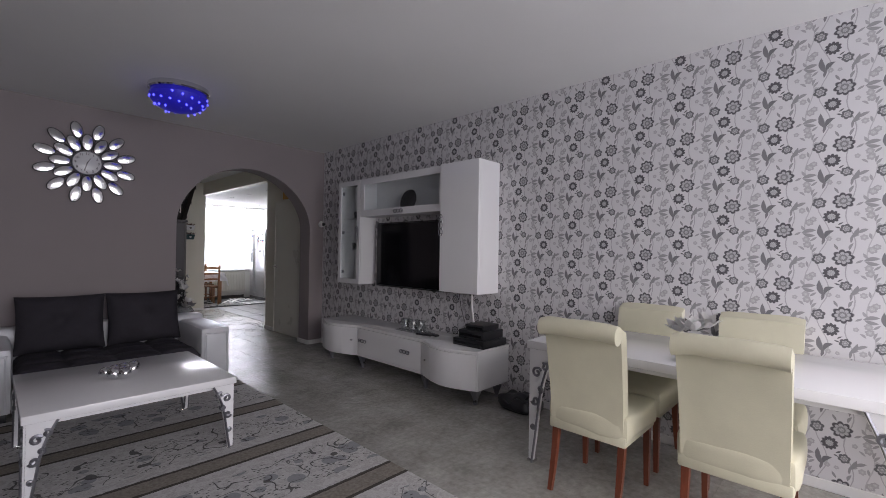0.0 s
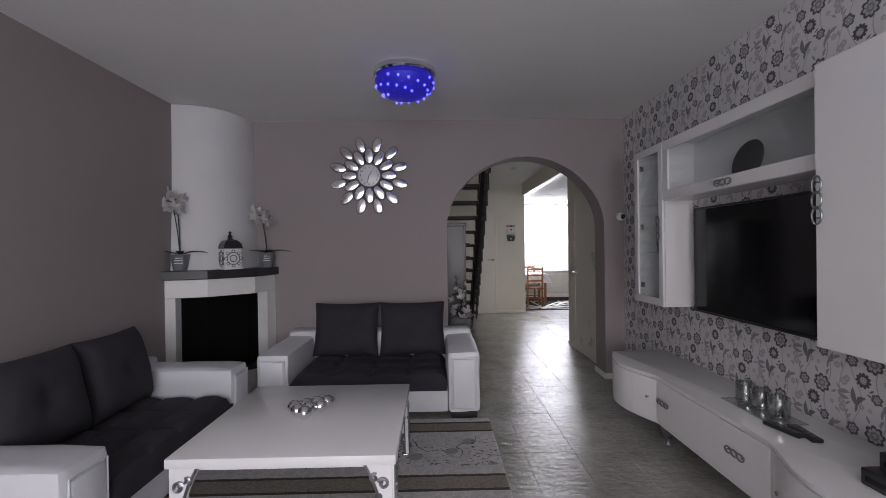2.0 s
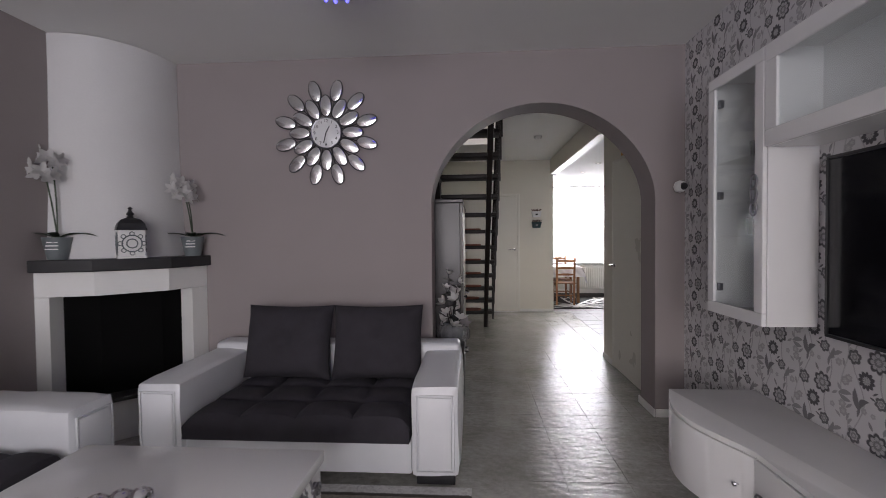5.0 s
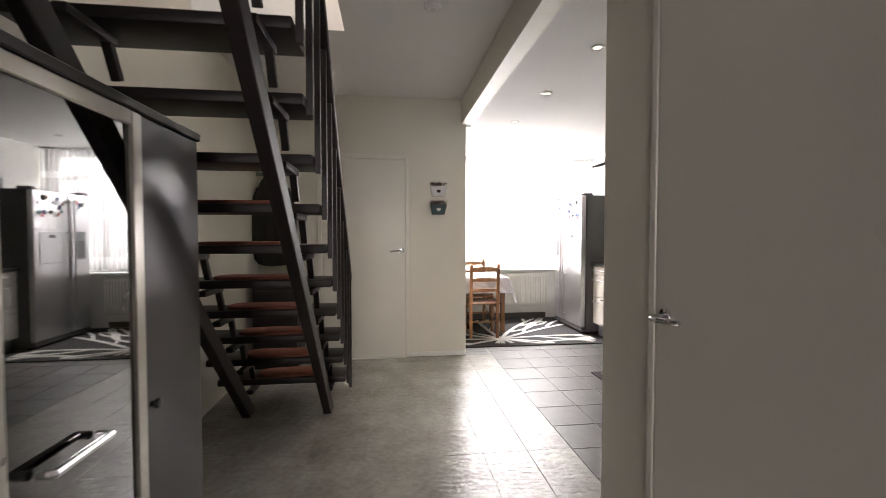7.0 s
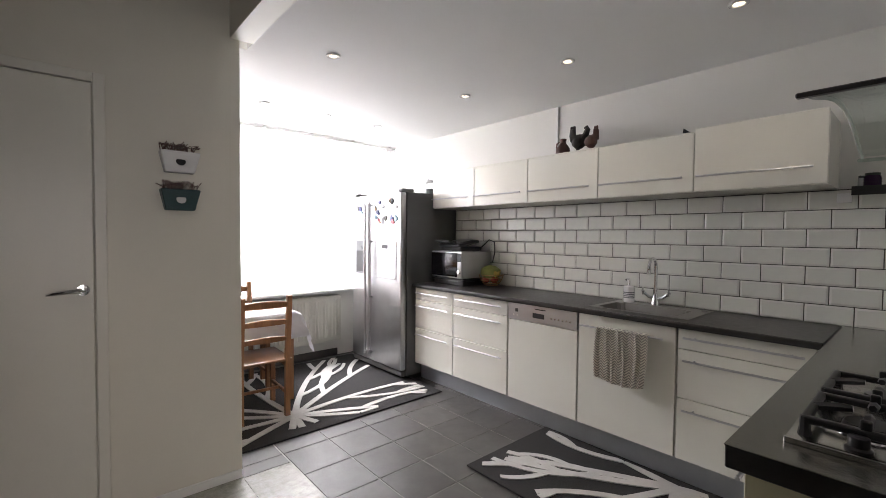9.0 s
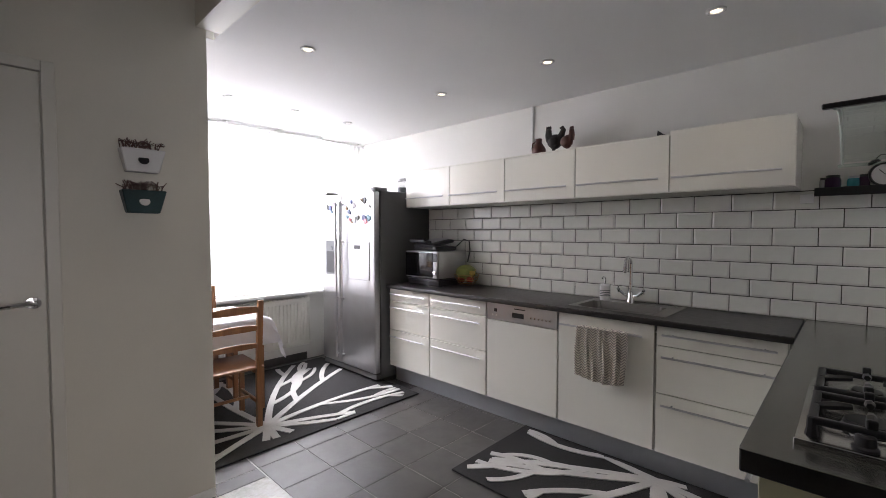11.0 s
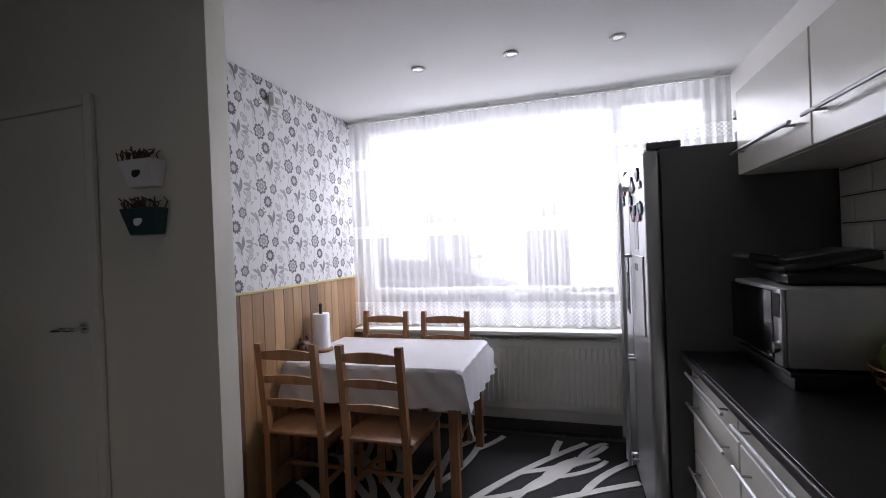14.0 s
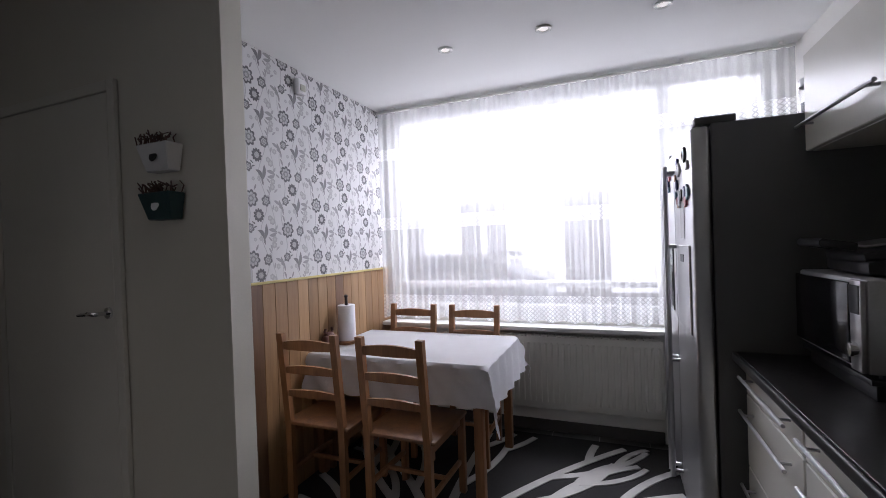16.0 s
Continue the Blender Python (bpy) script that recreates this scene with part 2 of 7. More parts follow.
def wallpaper(name):
    """Off-white paper with a half-drop repeat of grey flowers, leaves and stems."""
    n = Nodes(name)
    x, y, z = n.split(n.place())
    u = n.m('MULTIPLY', y, -1.0)
    PU, PV = 0.265, 0.322
    wob = n.noise(60, n.place(), 2)
    u = n.m('ADD', u, n.m('MULTIPLY', n.m('SUBTRACT', wob, 0.5), 0.006))

    def local(u0, v0):
        a = n.m('DIVIDE', n.m('SUBTRACT', u, u0 - PU / 2), PU)
        i = n.m('FLOOR', a)
        du = n.m('MULTIPLY', n.m('SUBTRACT', n.m('FRACT', a), 0.5), PU)
        odd = n.m('FLOORED_MODULO', i, 2.0)
        b = n.m('DIVIDE', n.m('SUBTRACT', z, n.m('ADD', n.m('MULTIPLY', odd, PV / 2), v0 - PV / 2)), PV)
        dv = n.m('MULTIPLY', n.m('SUBTRACT', n.m('FRACT', b), 0.5), PV)
        return du, dv

    def step(v, edge, soft=0.004):
        """1 where v < edge."""
        return n.m('SUBTRACT', 1.0, n.m('SMOOTH_MIN', n.m('MAXIMUM', n.m('DIVIDE', n.m('SUBTRACT', v, edge - soft / 2), soft), 0.0), 1.0, 0.05))

    def flower(u0, v0, r, k, tone, hollow=0.62, heart=0.75):
        """Scalloped petals with a dark rim, a pale field and a ring round the heart."""
        du, dv = local(u0, v0)
        d = n.m('SQRT', n.m('ADD', n.m('MULTIPLY', du, du), n.m('MULTIPLY', dv, dv)))
        th = n.m('ADD', n.m('ARCTAN2', dv, du), u0 * 9.0)
        lobe = n.m('ABSOLUTE', n.m('COSINE', n.m('MULTIPLY', th, k / 2)))
        q = n.m('DIVIDE', d, n.m('MULTIPLY', n.m('ADD', 0.78, n.m('MULTIPLY', lobe, 0.24)), r))
        outer = n.m('SUBTRACT', step(q, 1.0, 0.12), step(q, hollow, 0.12))
        inner = n.m('SUBTRACT', step(q, 0.44, 0.1), step(q, 0.20, 0.1))
        fill = n.m('MULTIPLY', step(q, 1.0, 0.12), 0.34)
        vein = n.m('MULTIPLY', n.m('MULTIPLY', n.m('LESS_THAN', lobe, 0.22), step(q, 1.0, 0.1)), 0.8)
        got = n.m('MAXIMUM', n.m('MAXIMUM', outer, n.m('MULTIPLY', inner, heart)), n.m('MAXIMUM', fill, vein))
        return n.m('MULTIPLY', got, tone)

    def leaf(u0, v0, a, b, deg, tone, bend=0.0):
        tone = min(1.0, tone * 1.3)
        du, dv = local(u0, v0)
        c, s = math.cos(radians(deg)), math.sin(radians(deg))
        p = n.m('ADD', n.m('MULTIPLY', du, c), n.m('MULTIPLY', dv, s))
        q = n.m('SUBTRACT', n.m('MULTIPLY', dv, c), n.m('MULTIPLY', du, s))
        q = n.m('ADD', q, n.m('MULTIPLY', n.m('MULTIPLY', p, p), bend))
        e = n.m('ADD', n.m('POWER', n.m('DIVIDE', n.m('ABSOLUTE', p), a), 2.0), n.m('ABSOLUTE', n.m('DIVIDE', q, b)))
        return n.m('MULTIPLY', step(e, 1.0, 0.2), tone)

    def stem(u0, v0, amp, tone):
        du, dv = local(u0, v0)
        off = n.m('MULTIPLY', n.m('SINE', n.m('MULTIPLY', dv, 2 * math.pi / PV)), amp)
        return n.m('MULTIPLY', step(n.m('ABSOLUTE', n.m('SUBTRACT', du, off)), 0.0026, 0.002), tone)

    U, V = 4.96, 1.97
    els = [flower(U, V, .047, 8, 1.0, .70), flower(U - .05, V - .087, .037, 11, 1.0, .46, .35), flower(U - .104, V - .006, .032, 6, .92, .58),
           flower(U + .012, V - .157, .027, 6, .9, .55), flower(U + .118, V + .045, .021, 6, .42, .5), flower(U + .105, V - .055, .019, 7, .40, .45),
           flower(U - .155, V + .075, .020, 6, .42, .45), flower(U + .085, V + .115, .017, 6, .36, .4), flower(U - .13, V - .10, .017, 6, .42, .5),
           leaf(U - .098, V - .178, .048, .013, 104, .62, 4.0), leaf(U - .068, V - .180, .030, .012, 48, .66, 16.0), leaf(U - .084, V - .222, .026, .007, 78, .6),
           leaf(U - .150, V - .165, .034, .011, 12, .46, 5.0), leaf(U - .150, V - .192, .030, .010, -14, .46, -6.0), leaf(U - .128, V - .215, .020, .006, 40, .42),
           leaf(U + .052, V - .185, .034, .011, 62, .50, -6.0), leaf(U + .078, V - .170, .026, .009, 28, .46, 6.0), leaf(U + .034, V - .215, .024, .006, 84, .5),
           leaf(U + .066, V - .02, .018, .006, 30, .42), leaf(U - .03, V + .062, .020, .006, 118, .50), leaf(U + .03, V + .065, .022, .007, 66, .46, 8.0),
           leaf(U - .012, V - .128, .014, .004, 35, .7), leaf(U - .022, V - .150, .014, .004, -20, .7), leaf(U + .13, V - .10, .020, .006, 70, .4, 9.0),
           flower(U + .055, V - .075, .013, 5, .36, .4), flower(U - .06, V + .11, .014, 6, .38, .4), flower(U + .145, V - .145, .014, 5, .36, .4), flower(U - .02, V + .105, .011, 5, .36, .4),
           leaf(U + .09, V + .01, .020, .007, 125, .36, 8.0), leaf(U - .125, V + .045, .020, .006, 55, .4, 8.0), leaf(U + .05, V + .125, .018, .006, 15, .38), leaf(U + .085, V - .105, .018, .006, 140, .36, -9.0), leaf(U - .155, V - .04, .018, .006, 100, .38),
           stem(U + .030, V, .020, .44), stem(U - .085, V + .06, .026, .40), stem(U + .115, V + .1, .018, .32)]
    dark = els[0]
    for e in els[1:]:
        dark = n.m('MAXIMUM', dark, e)
    fine = n.noise(400, n.place(), 2)
    paper = n.ramp(n.noise(2.0, n.place()), 0.3, 0.7, (0.60, 0.59, 0.60), (0.66, 0.65, 0.655))
    n.set(Base_Color=n.mix(dark, paper, (0.085, 0.082, 0.09)), Roughness=0.6)
    n.bump(n.m('ADD', n.m('MULTIPLY', dark, 0.5), fine), 0.15, 0.001)
    return n.mat


WALLPAPER = wallpaper("floral_wallpaper")
LEATHER = plain("white_leatherette", (0.66, 0.67, 0.69), 0.38, vary=0.03, bump=0.25, grain=260)
FABRIC = plain("charcoal_fabric", (0.030, 0.027, 0.034), 0.9, vary=0.25, scale=9, bump=0.6, grain=380)
CREAM = plain("cream_leatherette", (0.60, 0.58, 0.43), 0.42, vary=0.05, bump=0.3, grain=200)
CHERRY = wood("cherry_wood", (0.10, 0.025, 0.012), (0.22, 0.06, 0.028), 0.35)
SILVER = plain("silver_inlay", (0.24, 0.24, 0.26), 0.3, 0.8, vary=0.1)
WENGE = wood("dark_stained_wood", (0.009, 0.006, 0.006), (0.024, 0.016, 0.014), 0.5, 0)
PINE = wood("antique_pine", (0.15, 0.062, 0.024), (0.32, 0.15, 0.06), 0.42)
YELLOWED = plain("yellowed_panel", (0.66, 0.62, 0.42), 0.4, vary=0.04, scale=2)
TERRA = plain("terracotta_mat", (0.24, 0.085, 0.055), 0.95, vary=0.2, bump=0.6, grain=300)
SCREEN = polished("tv_screen", (0.006, 0.006, 0.008), 0.10, 0.0)
PANE = glass("clear_glass")
MIRROR = polished("mirror", (0.85, 0.85, 0.86), 0.01)
PETAL_MIRROR = polished("dull_petal_mirror", (.88, .88, .89), .16)
CAB_GLASS = glass("clear_cabinet_glass", (0.93, 0.95, 0.95), 0.02, 0.06)
COUNTER = plain("dark_worktop_laminate", (0.024, 0.022, 0.022), 0.34, vary=0.25, scale=30, bump=0.1, grain=300)
FRONT = plain("cream_kitchen_front", (0.74, 0.73, 0.66), 0.22, vary=0.015, scale=2, bump=0.015)
KICK = plain("aluminium_plinth", (0.45, 0.47, 0.50), 0.35, 0.6, vary=0.06)
TILE = plain("white_metro_glaze", (0.66, 0.66, 0.61), 0.14, vary=0.04, scale=3, bump=0.03, grain=40)
GROUT = plain("dark_grout", (0.06, 0.057, 0.05), 0.9)
PORCELAIN = plain("white_porcelain", (0.75, 0.75, 0.75), 0.2, vary=0.03)
CLOTH = plain("white_tablecloth", (0.78, 0.78, 0.80), 0.8, vary=0.03, bump=0.3, grain=500)
GREEN = plain("orchid_leaf", (0.025, 0.05, 0.02), 0.4, vary=0.3)
POT = plain("grey_glazed_pot", (0.14, 0.16, 0.165), 0.35, vary=0.15)
PETAL = plain("white_petals", (0.74, 0.73, 0.72), 0.6, vary=0.08)

# ---- the house: walls, floors, ceilings ----
CEIL_Z, KIT_Z = 2.72, 2.46


def structure(name, bm, material, label="", smooth=False):
    return tagged(part(name, bm, material, None, label, smooth), label, kind="structure")


def wall(name, x0, x1, y0, y1, z0, z1, material, label=""):
    return structure(name, box(x0, x1, y0, y1, z0, z1), material, label)


def wall_with_hole(name, axis, a0, a1, t0, t1, z0, z1, hole, material, label=""):
    """A wall along x or y (a0 to a1), thick from t0 to t1, with one oblong opening (b0, b1, h0, h1)."""
    b0, b1, h0, h1 = hole
    bm = bmesh.new()
    for u0, u1, w0, w1 in ((a0, b0, z0, z1), (b1, a1, z0, z1), (b0, b1, z0, h0), (b0, b1, h1, z1)):
        if u1 - u0 > 1e-4 and w1 - w0 > 1e-4:
            if axis == "x":
                box(u0, u1, t0, t1, w0, w1, bm=bm)
            else:
                box(t0, t1, u0, u1, w0, w1, bm=bm)
    return structure(name, bm, material, label)


def arch_wall():
    """The wall between living room and hall, with its arched passage."""
    bm = bmesh.new()
    x0, x1, y0, y1 = -1.80, 2.77, 0.0, 0.27
    a0, a1, spring, rise = 0.795, 2.442, 1.60, 0.735
    cx, hw, top = (a0 + a1) / 2, (a1 - a0) / 2, CEIL_Z + .1
    n = 44
    # a slightly flattened three-centred arch that meets its jambs with a soft kink
    curve = []
    for i in range(n + 1):
        a = math.pi * i / n
        k = math.sin(a)
        curve.append((cx - hw * (math.cos(a) * (1 - .035 * k * k)), spring + rise * k ** 1.04))
    strips = []
    for u0, u1 in ((x0, a0), (a1, x1)):
        for w0, w1 in ((0, spring), (spring, top)):
            strips.append([(u0, w0), (u1, w0), (u1, w1), (u0, w1)])
    strips += [[(p[0], p[1]), (q[0], q[1]), (q[0], top), (p[0], top)] for p, q in zip(curve, curve[1:])]
    for s in strips:
        f = bm.faces.new([bm.verts.new((x, y0, z)) for x, z in s])
    bmesh.ops.remove_doubles(bm, verts=bm.verts, dist=1e-4)
    got = bmesh.ops.extrude_face_region(bm, geom=bm.faces[:])
    for v in got["geom"]:
        if isinstance(v, bmesh.types.BMVert):
            v.co.y = y1
    return structure("wall_arch", bm, TAUPE, "taupe painted wall with a rounded archway", True)


arch_wall()
wall("wall_living_left", -1.80, -1.68, -7.6, 0.0, 0, 2.82, TAUPE, "taupe painted side wall")
wall_with_hole("wall_living_back", "x", -1.80, 2.77, -7.72, -7.6, 0, 2.82, (-1.3, 2.3, 0.45, 2.5), TAUPE, "wall with the large living room window")
wall("wall_wallpaper", 2.65, 2.77, -7.6, 0.0, 0, 2.82, WALLPAPER, "floral grey and white wallpapered wall")
structure("ceiling_living", box(-1.68, 2.65, -7.6, 0.0, CEIL_Z, 2.82), CEIL, "white plastered ceiling")
# hall
wall("wall_hall_left", 0.30, 0.42, 0.27, 4.69, 0, 4.3, HALL_WALL, "cream painted hall wall")
wall("wall_hall_back", 0.42, 2.55, 4.59, 4.69, 0, 2.82, HALL_WALL, "cream painted wall with a flush door")
wall("wall_hall_right", 2.55, 2.67, 0.27, 1.60, 0, 2.82, HALL_WALL, "cream painted wall beside the kitchen")
wall("beam_kitchen", 2.50, 2.62, 1.602, 4.59, KIT_Z, 2.82, HALL_WALL, "cream painted beam over the kitchen opening")
hall_ceiling = bmesh.new()
for c in ((1.43, 2.50, 0.27, 4.59), (2.50, 2.55, 0.27, 1.60), (0.42, 1.43, 3.18, 4.59), (0.42, 1.43, 0.27, 0.75)):
    box(*c, CEIL_Z, 2.95, bm=hall_ceiling)
structure("ceiling_hall", hall_ceiling, CEIL, "white ceiling with a stair opening")
# stairwell above
stairwell = bmesh.new()
box(1.43, 1.53, 0.65, 3.28, 2.95, 4.3, bm=stairwell)
box(0.42, 1.43, 3.18, 3.28, 2.95, 4.3, bm=stairwell)
box(0.42, 1.43, 0.65, 0.75, 2.95, 4.3, bm=stairwell)
structure("wall_stairwell", stairwell, HALL_WALL, "pale walls of the stairwell")
# Unseen opening and pane, added to account for the fill lamp.
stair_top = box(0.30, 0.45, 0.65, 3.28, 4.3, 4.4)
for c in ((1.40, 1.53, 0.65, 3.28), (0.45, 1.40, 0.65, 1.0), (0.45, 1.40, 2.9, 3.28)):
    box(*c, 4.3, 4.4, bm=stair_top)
structure("ceiling_stairwell", stair_top, CEIL, "unseen stairwell ceiling with an added opening")
added_pane = structure("stairwell_pane", box(0.45, 1.40, 1.0, 2.9, 4.36, 4.366), PANE, "unseen glass pane added above the stairs")
added_pane.visible_shadow = False
# kitchen
wall("wall_kitchen_near", 2.62, 5.02, 1.42, 1.62, 0, 2.56, WHITE_WALL, "white wall behind the hob")
wall("wall_kitchen_right", 4.90, 5.02, 1.62, 6.75, 0, 2.56, WHITE_WALL, "white wall behind the kitchen units")
wall_with_hole("wall_kitchen_window", "x", 2.02, 4.90, 6.55, 6.75, 0, 2.56, (2.20, 4.82, 0.80, 2.42), WHITE_WALL, "white wall with a wide window")
wall("wall_nook", 2.02, 2.14, 4.69, 6.55, 0, 2.56, WALLPAPER, "floral wallpapered wall of the dining nook")
kc = bmesh.new()
box(2.62, 4.90, 1.62, 6.55, KIT_Z, 2.56, bm=kc)
box(2.62, 2.67, 1.602, 1.62, KIT_Z, 2.56, bm=kc)
box(2.14, 2.62, 4.69, 6.55, KIT_Z, 2.56, bm=kc)
structure("ceiling_kitchen", kc, CEIL, "white lowered kitchen ceiling")
structure("floor", box(-1.8, 5.1, -7.7, 6.8, -0.2, -0.006), plain("pale_joint_mortar", (0.34, 0.33, 0.30), 0.7), "concrete screed under the floor covering")

# ---- living room ----
def baseboard(name, x0, x1, y0, y1, h=0.06):
    return structure(name, box(x0, x1, y0, y1, 0, h, 0.004, 1), TRIM_WHITE, "white painted baseboard")


baseboard("baseboard_wallpaper", 2.635, 2.648, -7.6, -0.002)
baseboard("baseboard_arch", 2.444, 2.633, -0.014, -0.002)
baseboard("baseboard_arch_jamb", 2.428, 2.440, -0.014, 0.29)
baseboard("baseboard_hall_right", 2.536, 2.548, 1.292, 1.60)


def pillow(w, h, t, seed):
    """An upright loose cushion with pointed corners, a seam and one button dent."""
    b = bmesh.new()
    n, m = 20, 18
    sides = []
    for s in (-1, 1):
        g = []
        for i in range(n + 1):
            row = []
            for j in range(m + 1):
                u, v = -1 + 2 * i / n, -1 + 2 * j / m
                pinch = 1 - .05 * (1 - u * u) * v * v - .0 * u
                pinch2 = 1 - .05 * (1 - v * v) * u * u
                k = max(0, (1 - u ** 4) * (1 - v ** 4)) ** .55
                y = s * (t / 2 * k + .004) + s * .010 * noise.noise((u * 2.3 + seed, v * 2.3, s)) * k
                d_ = math.hypot(u * w / 2, (v - .05) * h / 2)
                y -= s * .045 * max(0, 1 - d_ / .10) ** 2
                row.append(b.verts.new((u * w / 2 * pinch2, y, h / 2 + v * h / 2 * pinch)))
            g.append(row)
        for i in range(n):
            for j in range(m):
                b.faces.new((g[i][j], g[i + 1][j], g[i + 1][j + 1], g[i][j + 1]))
        sides.append(g)
    bmesh.ops.remove_doubles(b, verts=b.verts, dist=.0005)
    edge = [e for e in b.edges if len(e.link_faces) == 1]
    bmesh.ops.bridge_loops(b, edges=edge)
    return b


def sofa(w, d, label, loc, rz):
    """Two-seat sofa facing -y, its back on y = 0."""
    s = thing("sofa", label, "sofa", "sofas", loc=loc, rz=rz)
    aw, h = 0.27, 0.55
    part("base", box(-w / 2 + aw - .005, w / 2 - aw + .005, -d + .03, -.02, .05, .235, .015), LEATHER, s)
    part("back_frame", box(-w / 2 + .02, w / 2 - .02, -.20, -.01, .05, .60, .03, 3), LEATHER, s)
    for i, x in enumerate((-w / 2, w / 2 - aw)):
        a = part("armrest", cushion(x, x + aw, -d, -.02, .05, h, 0.008, 0.035, 8, i), LEATHER, s)
        part("front_panel", box(x + .045, x + aw - .045, -d - .014, -d + .02, .10, h - .06, .010, 2), LEATHER, a)
        part("piping", tube([(x + .035, -d - .008, .09), (x + aw - .035, -d - .008, .09), (x + aw - .035, -d - .008, h - .05), (x + .035, -d - .008, h - .05)], .005, 6, closed=True), LEATHER, a)
        part("foot", box(x + .03, x + aw - .03, -d + .03, -d + .12, 0, .055, .004), BLACK, s)
        part("foot", box(x + .03, x + aw - .03, -.12, -.04, 0, .055, .004), BLACK, s)
    iw = w - 2 * aw
    # tufted seat: a grid of low pads
    nx, ny = 4, 3
    b = bmesh.new()
    N, M = nx * 8, ny * 8
    grid = [[None] * (M + 1) for _ in range(N + 1)]
    for i in range(N + 1):
        for j in range(M + 1):
            u, v = i / N, j / M
            pu, pv = math.sin(math.pi * ((u * nx) % 1)), math.sin(math.pi * ((v * ny) % 1))
            edge = min(1, min(u, 1 - u) * 14, min(v, 1 - v) * 14)
            z = .36 + .030 * (max(0, pu) ** .35) * (max(0, pv) ** .35) * 1.0 - .05 * (1 - edge) ** 2 + .006 * noise.noise((u * 5, v * 5, w))
            grid[i][j] = b.verts.new((-iw / 2 + .004 + u * (iw - .008), -d - .01 + v * (d - .18), z))
    for i in range(N):
        for j in range(M):
            b.faces.new((grid[i][j], grid[i + 1][j], grid[i + 1][j + 1], grid[i][j + 1]))
    rim = [e for e in b.edges if len(e.link_faces) == 1]
    got = bmesh.ops.extrude_edge_only(b, edges=rim)
    for v in got["geom"]:
        if isinstance(v, bmesh.types.BMVert):
            v.co.z = .237
    part("seat_cushion", b, FABRIC, s, "charcoal tufted seat")
    cw = iw / 2
    for k in range(2):
        x0 = -iw / 2 + k * cw + .005
        c = pillow(cw - .012, .51, .21, k + w)
        part("back_cushion", moved(c, pose(x0 + cw / 2, -.315, .375, -13, 0, (k - .5) * 5)), FABRIC, s, "charcoal loose back cushion")
    return s


sofa(1.82, 0.93, "white leatherette sofa with charcoal cushions against the taupe wall", (0.12, -0.06, 0), 0)
sofa(1.68, 0.87, "white leatherette sofa with charcoal cushions along the side wall", (-1.66, -1.96, 0), 90)


def scroll(cx, cz, r, turns, start, flip=1, n=22):
    """A flat spiral in the xz plane."""
    return [(cx + flip * r * (1 - .75 * i / n) * math.cos(start + turns * 2 * math.pi * i / n), 0, cz + r * (1 - .75 * i / n) * math.sin(start + turns * 2 * math.pi * i / n)) for i in range(n + 1)]


def ornate_leg(s, h, w, m, name="leg"):
    """A scrolled table leg: two curved white plates in an L, with silver scrollwork."""
    b = bmesh.new()
    for turn in (0, 90):
        out = []
        n = 14
        for i in range(n + 1):
            t = i / n
            out.append((w * (.16 + .84 * (1 - t) ** 1.7) - .06 * w * math.sin(t * math.pi * 2), h * (1 - t)))
        poly = [(0, h), *out, (0, 0)]
        p = slab(poly, -.009, .009)
        moved(p, Matrix.Rotation(radians(90), 4, 'X'))
        moved(p, Matrix.Rotation(radians(turn), 4, 'Z'))
        join(b, p)
    leg = part(name, moved(b, m), GLOSS_WHITE, s, "white leg with silver scrollwork")
    c = bmesh.new()
    for turn in (0, 90):
        for side in (-.012, .012):
            q = bmesh.new()
            for cx, cz, r, tu, st, fl in ((.30, .80, .16, 1.2, 0.4, 1), (.62, .86, .12, -1.1, 2.2, 1), (.24, .55, .13, 1.2, 3.4, 1), (.16, .32, .09, -1.2, .8, 1), (.44, .66, .10, 1.0, 4.4, 1)):
                pts = [(x, side, z) for x, _, z in scroll(cx * w, cz * h, r * w * 1.25, tu, st, fl)]
                tube(pts, .0085, 5, q)
            edge = [(w * (.14 + .82 * (1 - t / 10) ** 1.7) - .06 * w * math.sin(t / 10 * math.pi * 2) - .004, side, h * (1 - t / 10)) for t in range(11)]
            tube(edge, .007, 5, q)
            moved(q, Matrix.Rotation(radians(turn), 4, 'Z'))
            join(c, q)
    part("scrollwork", moved(c, m), SILVER, leg, "silver scroll ornament")
    f = box(-.012, .035, -.012, .035, 0, .02, .003)
    part("foot", moved(f, m), CHROME, leg)
    return leg


def scroll_table(name, x0, x1, y0, y1, h, thick, legw, label, category):
    t = thing(name, label, category, loc=((x0 + x1) / 2, (y0 + y1) / 2, 0))
    hx, hy = (x1 - x0) / 2, (y1 - y0) / 2
    part("tabletop", box(-hx, hx, -hy, hy, h - thick, h, .005), GLOSS_WHITE, t)
    part("apron", box(-hx + .05, hx - .05, -hy + .05, hy - .05, h - thick - .03, h - thick - .001), GLOSS_WHITE, t)
    for sx, sy, rz in ((-1, -1, 0), (1, -1, 90), (1, 1, 180), (-1, 1, 270)):
        ornate_leg(t, h - thick - .001, legw, pose(sx * (hx - .02), sy * (hy - .02), 0, 0, 0, rz))
    return t


scroll_table("coffee_table", -0.54, 0.49, -2.56, -1.55, 0.475, 0.045, 0.13, "square white gloss coffee table with silver scroll legs on the rug", "coffee table")
scroll_table("dining_table", 1.72, 2.58, -5.75, -4.02, 0.77, 0.05, 0.17, "long white gloss dining table with silver scroll legs", "dining table")

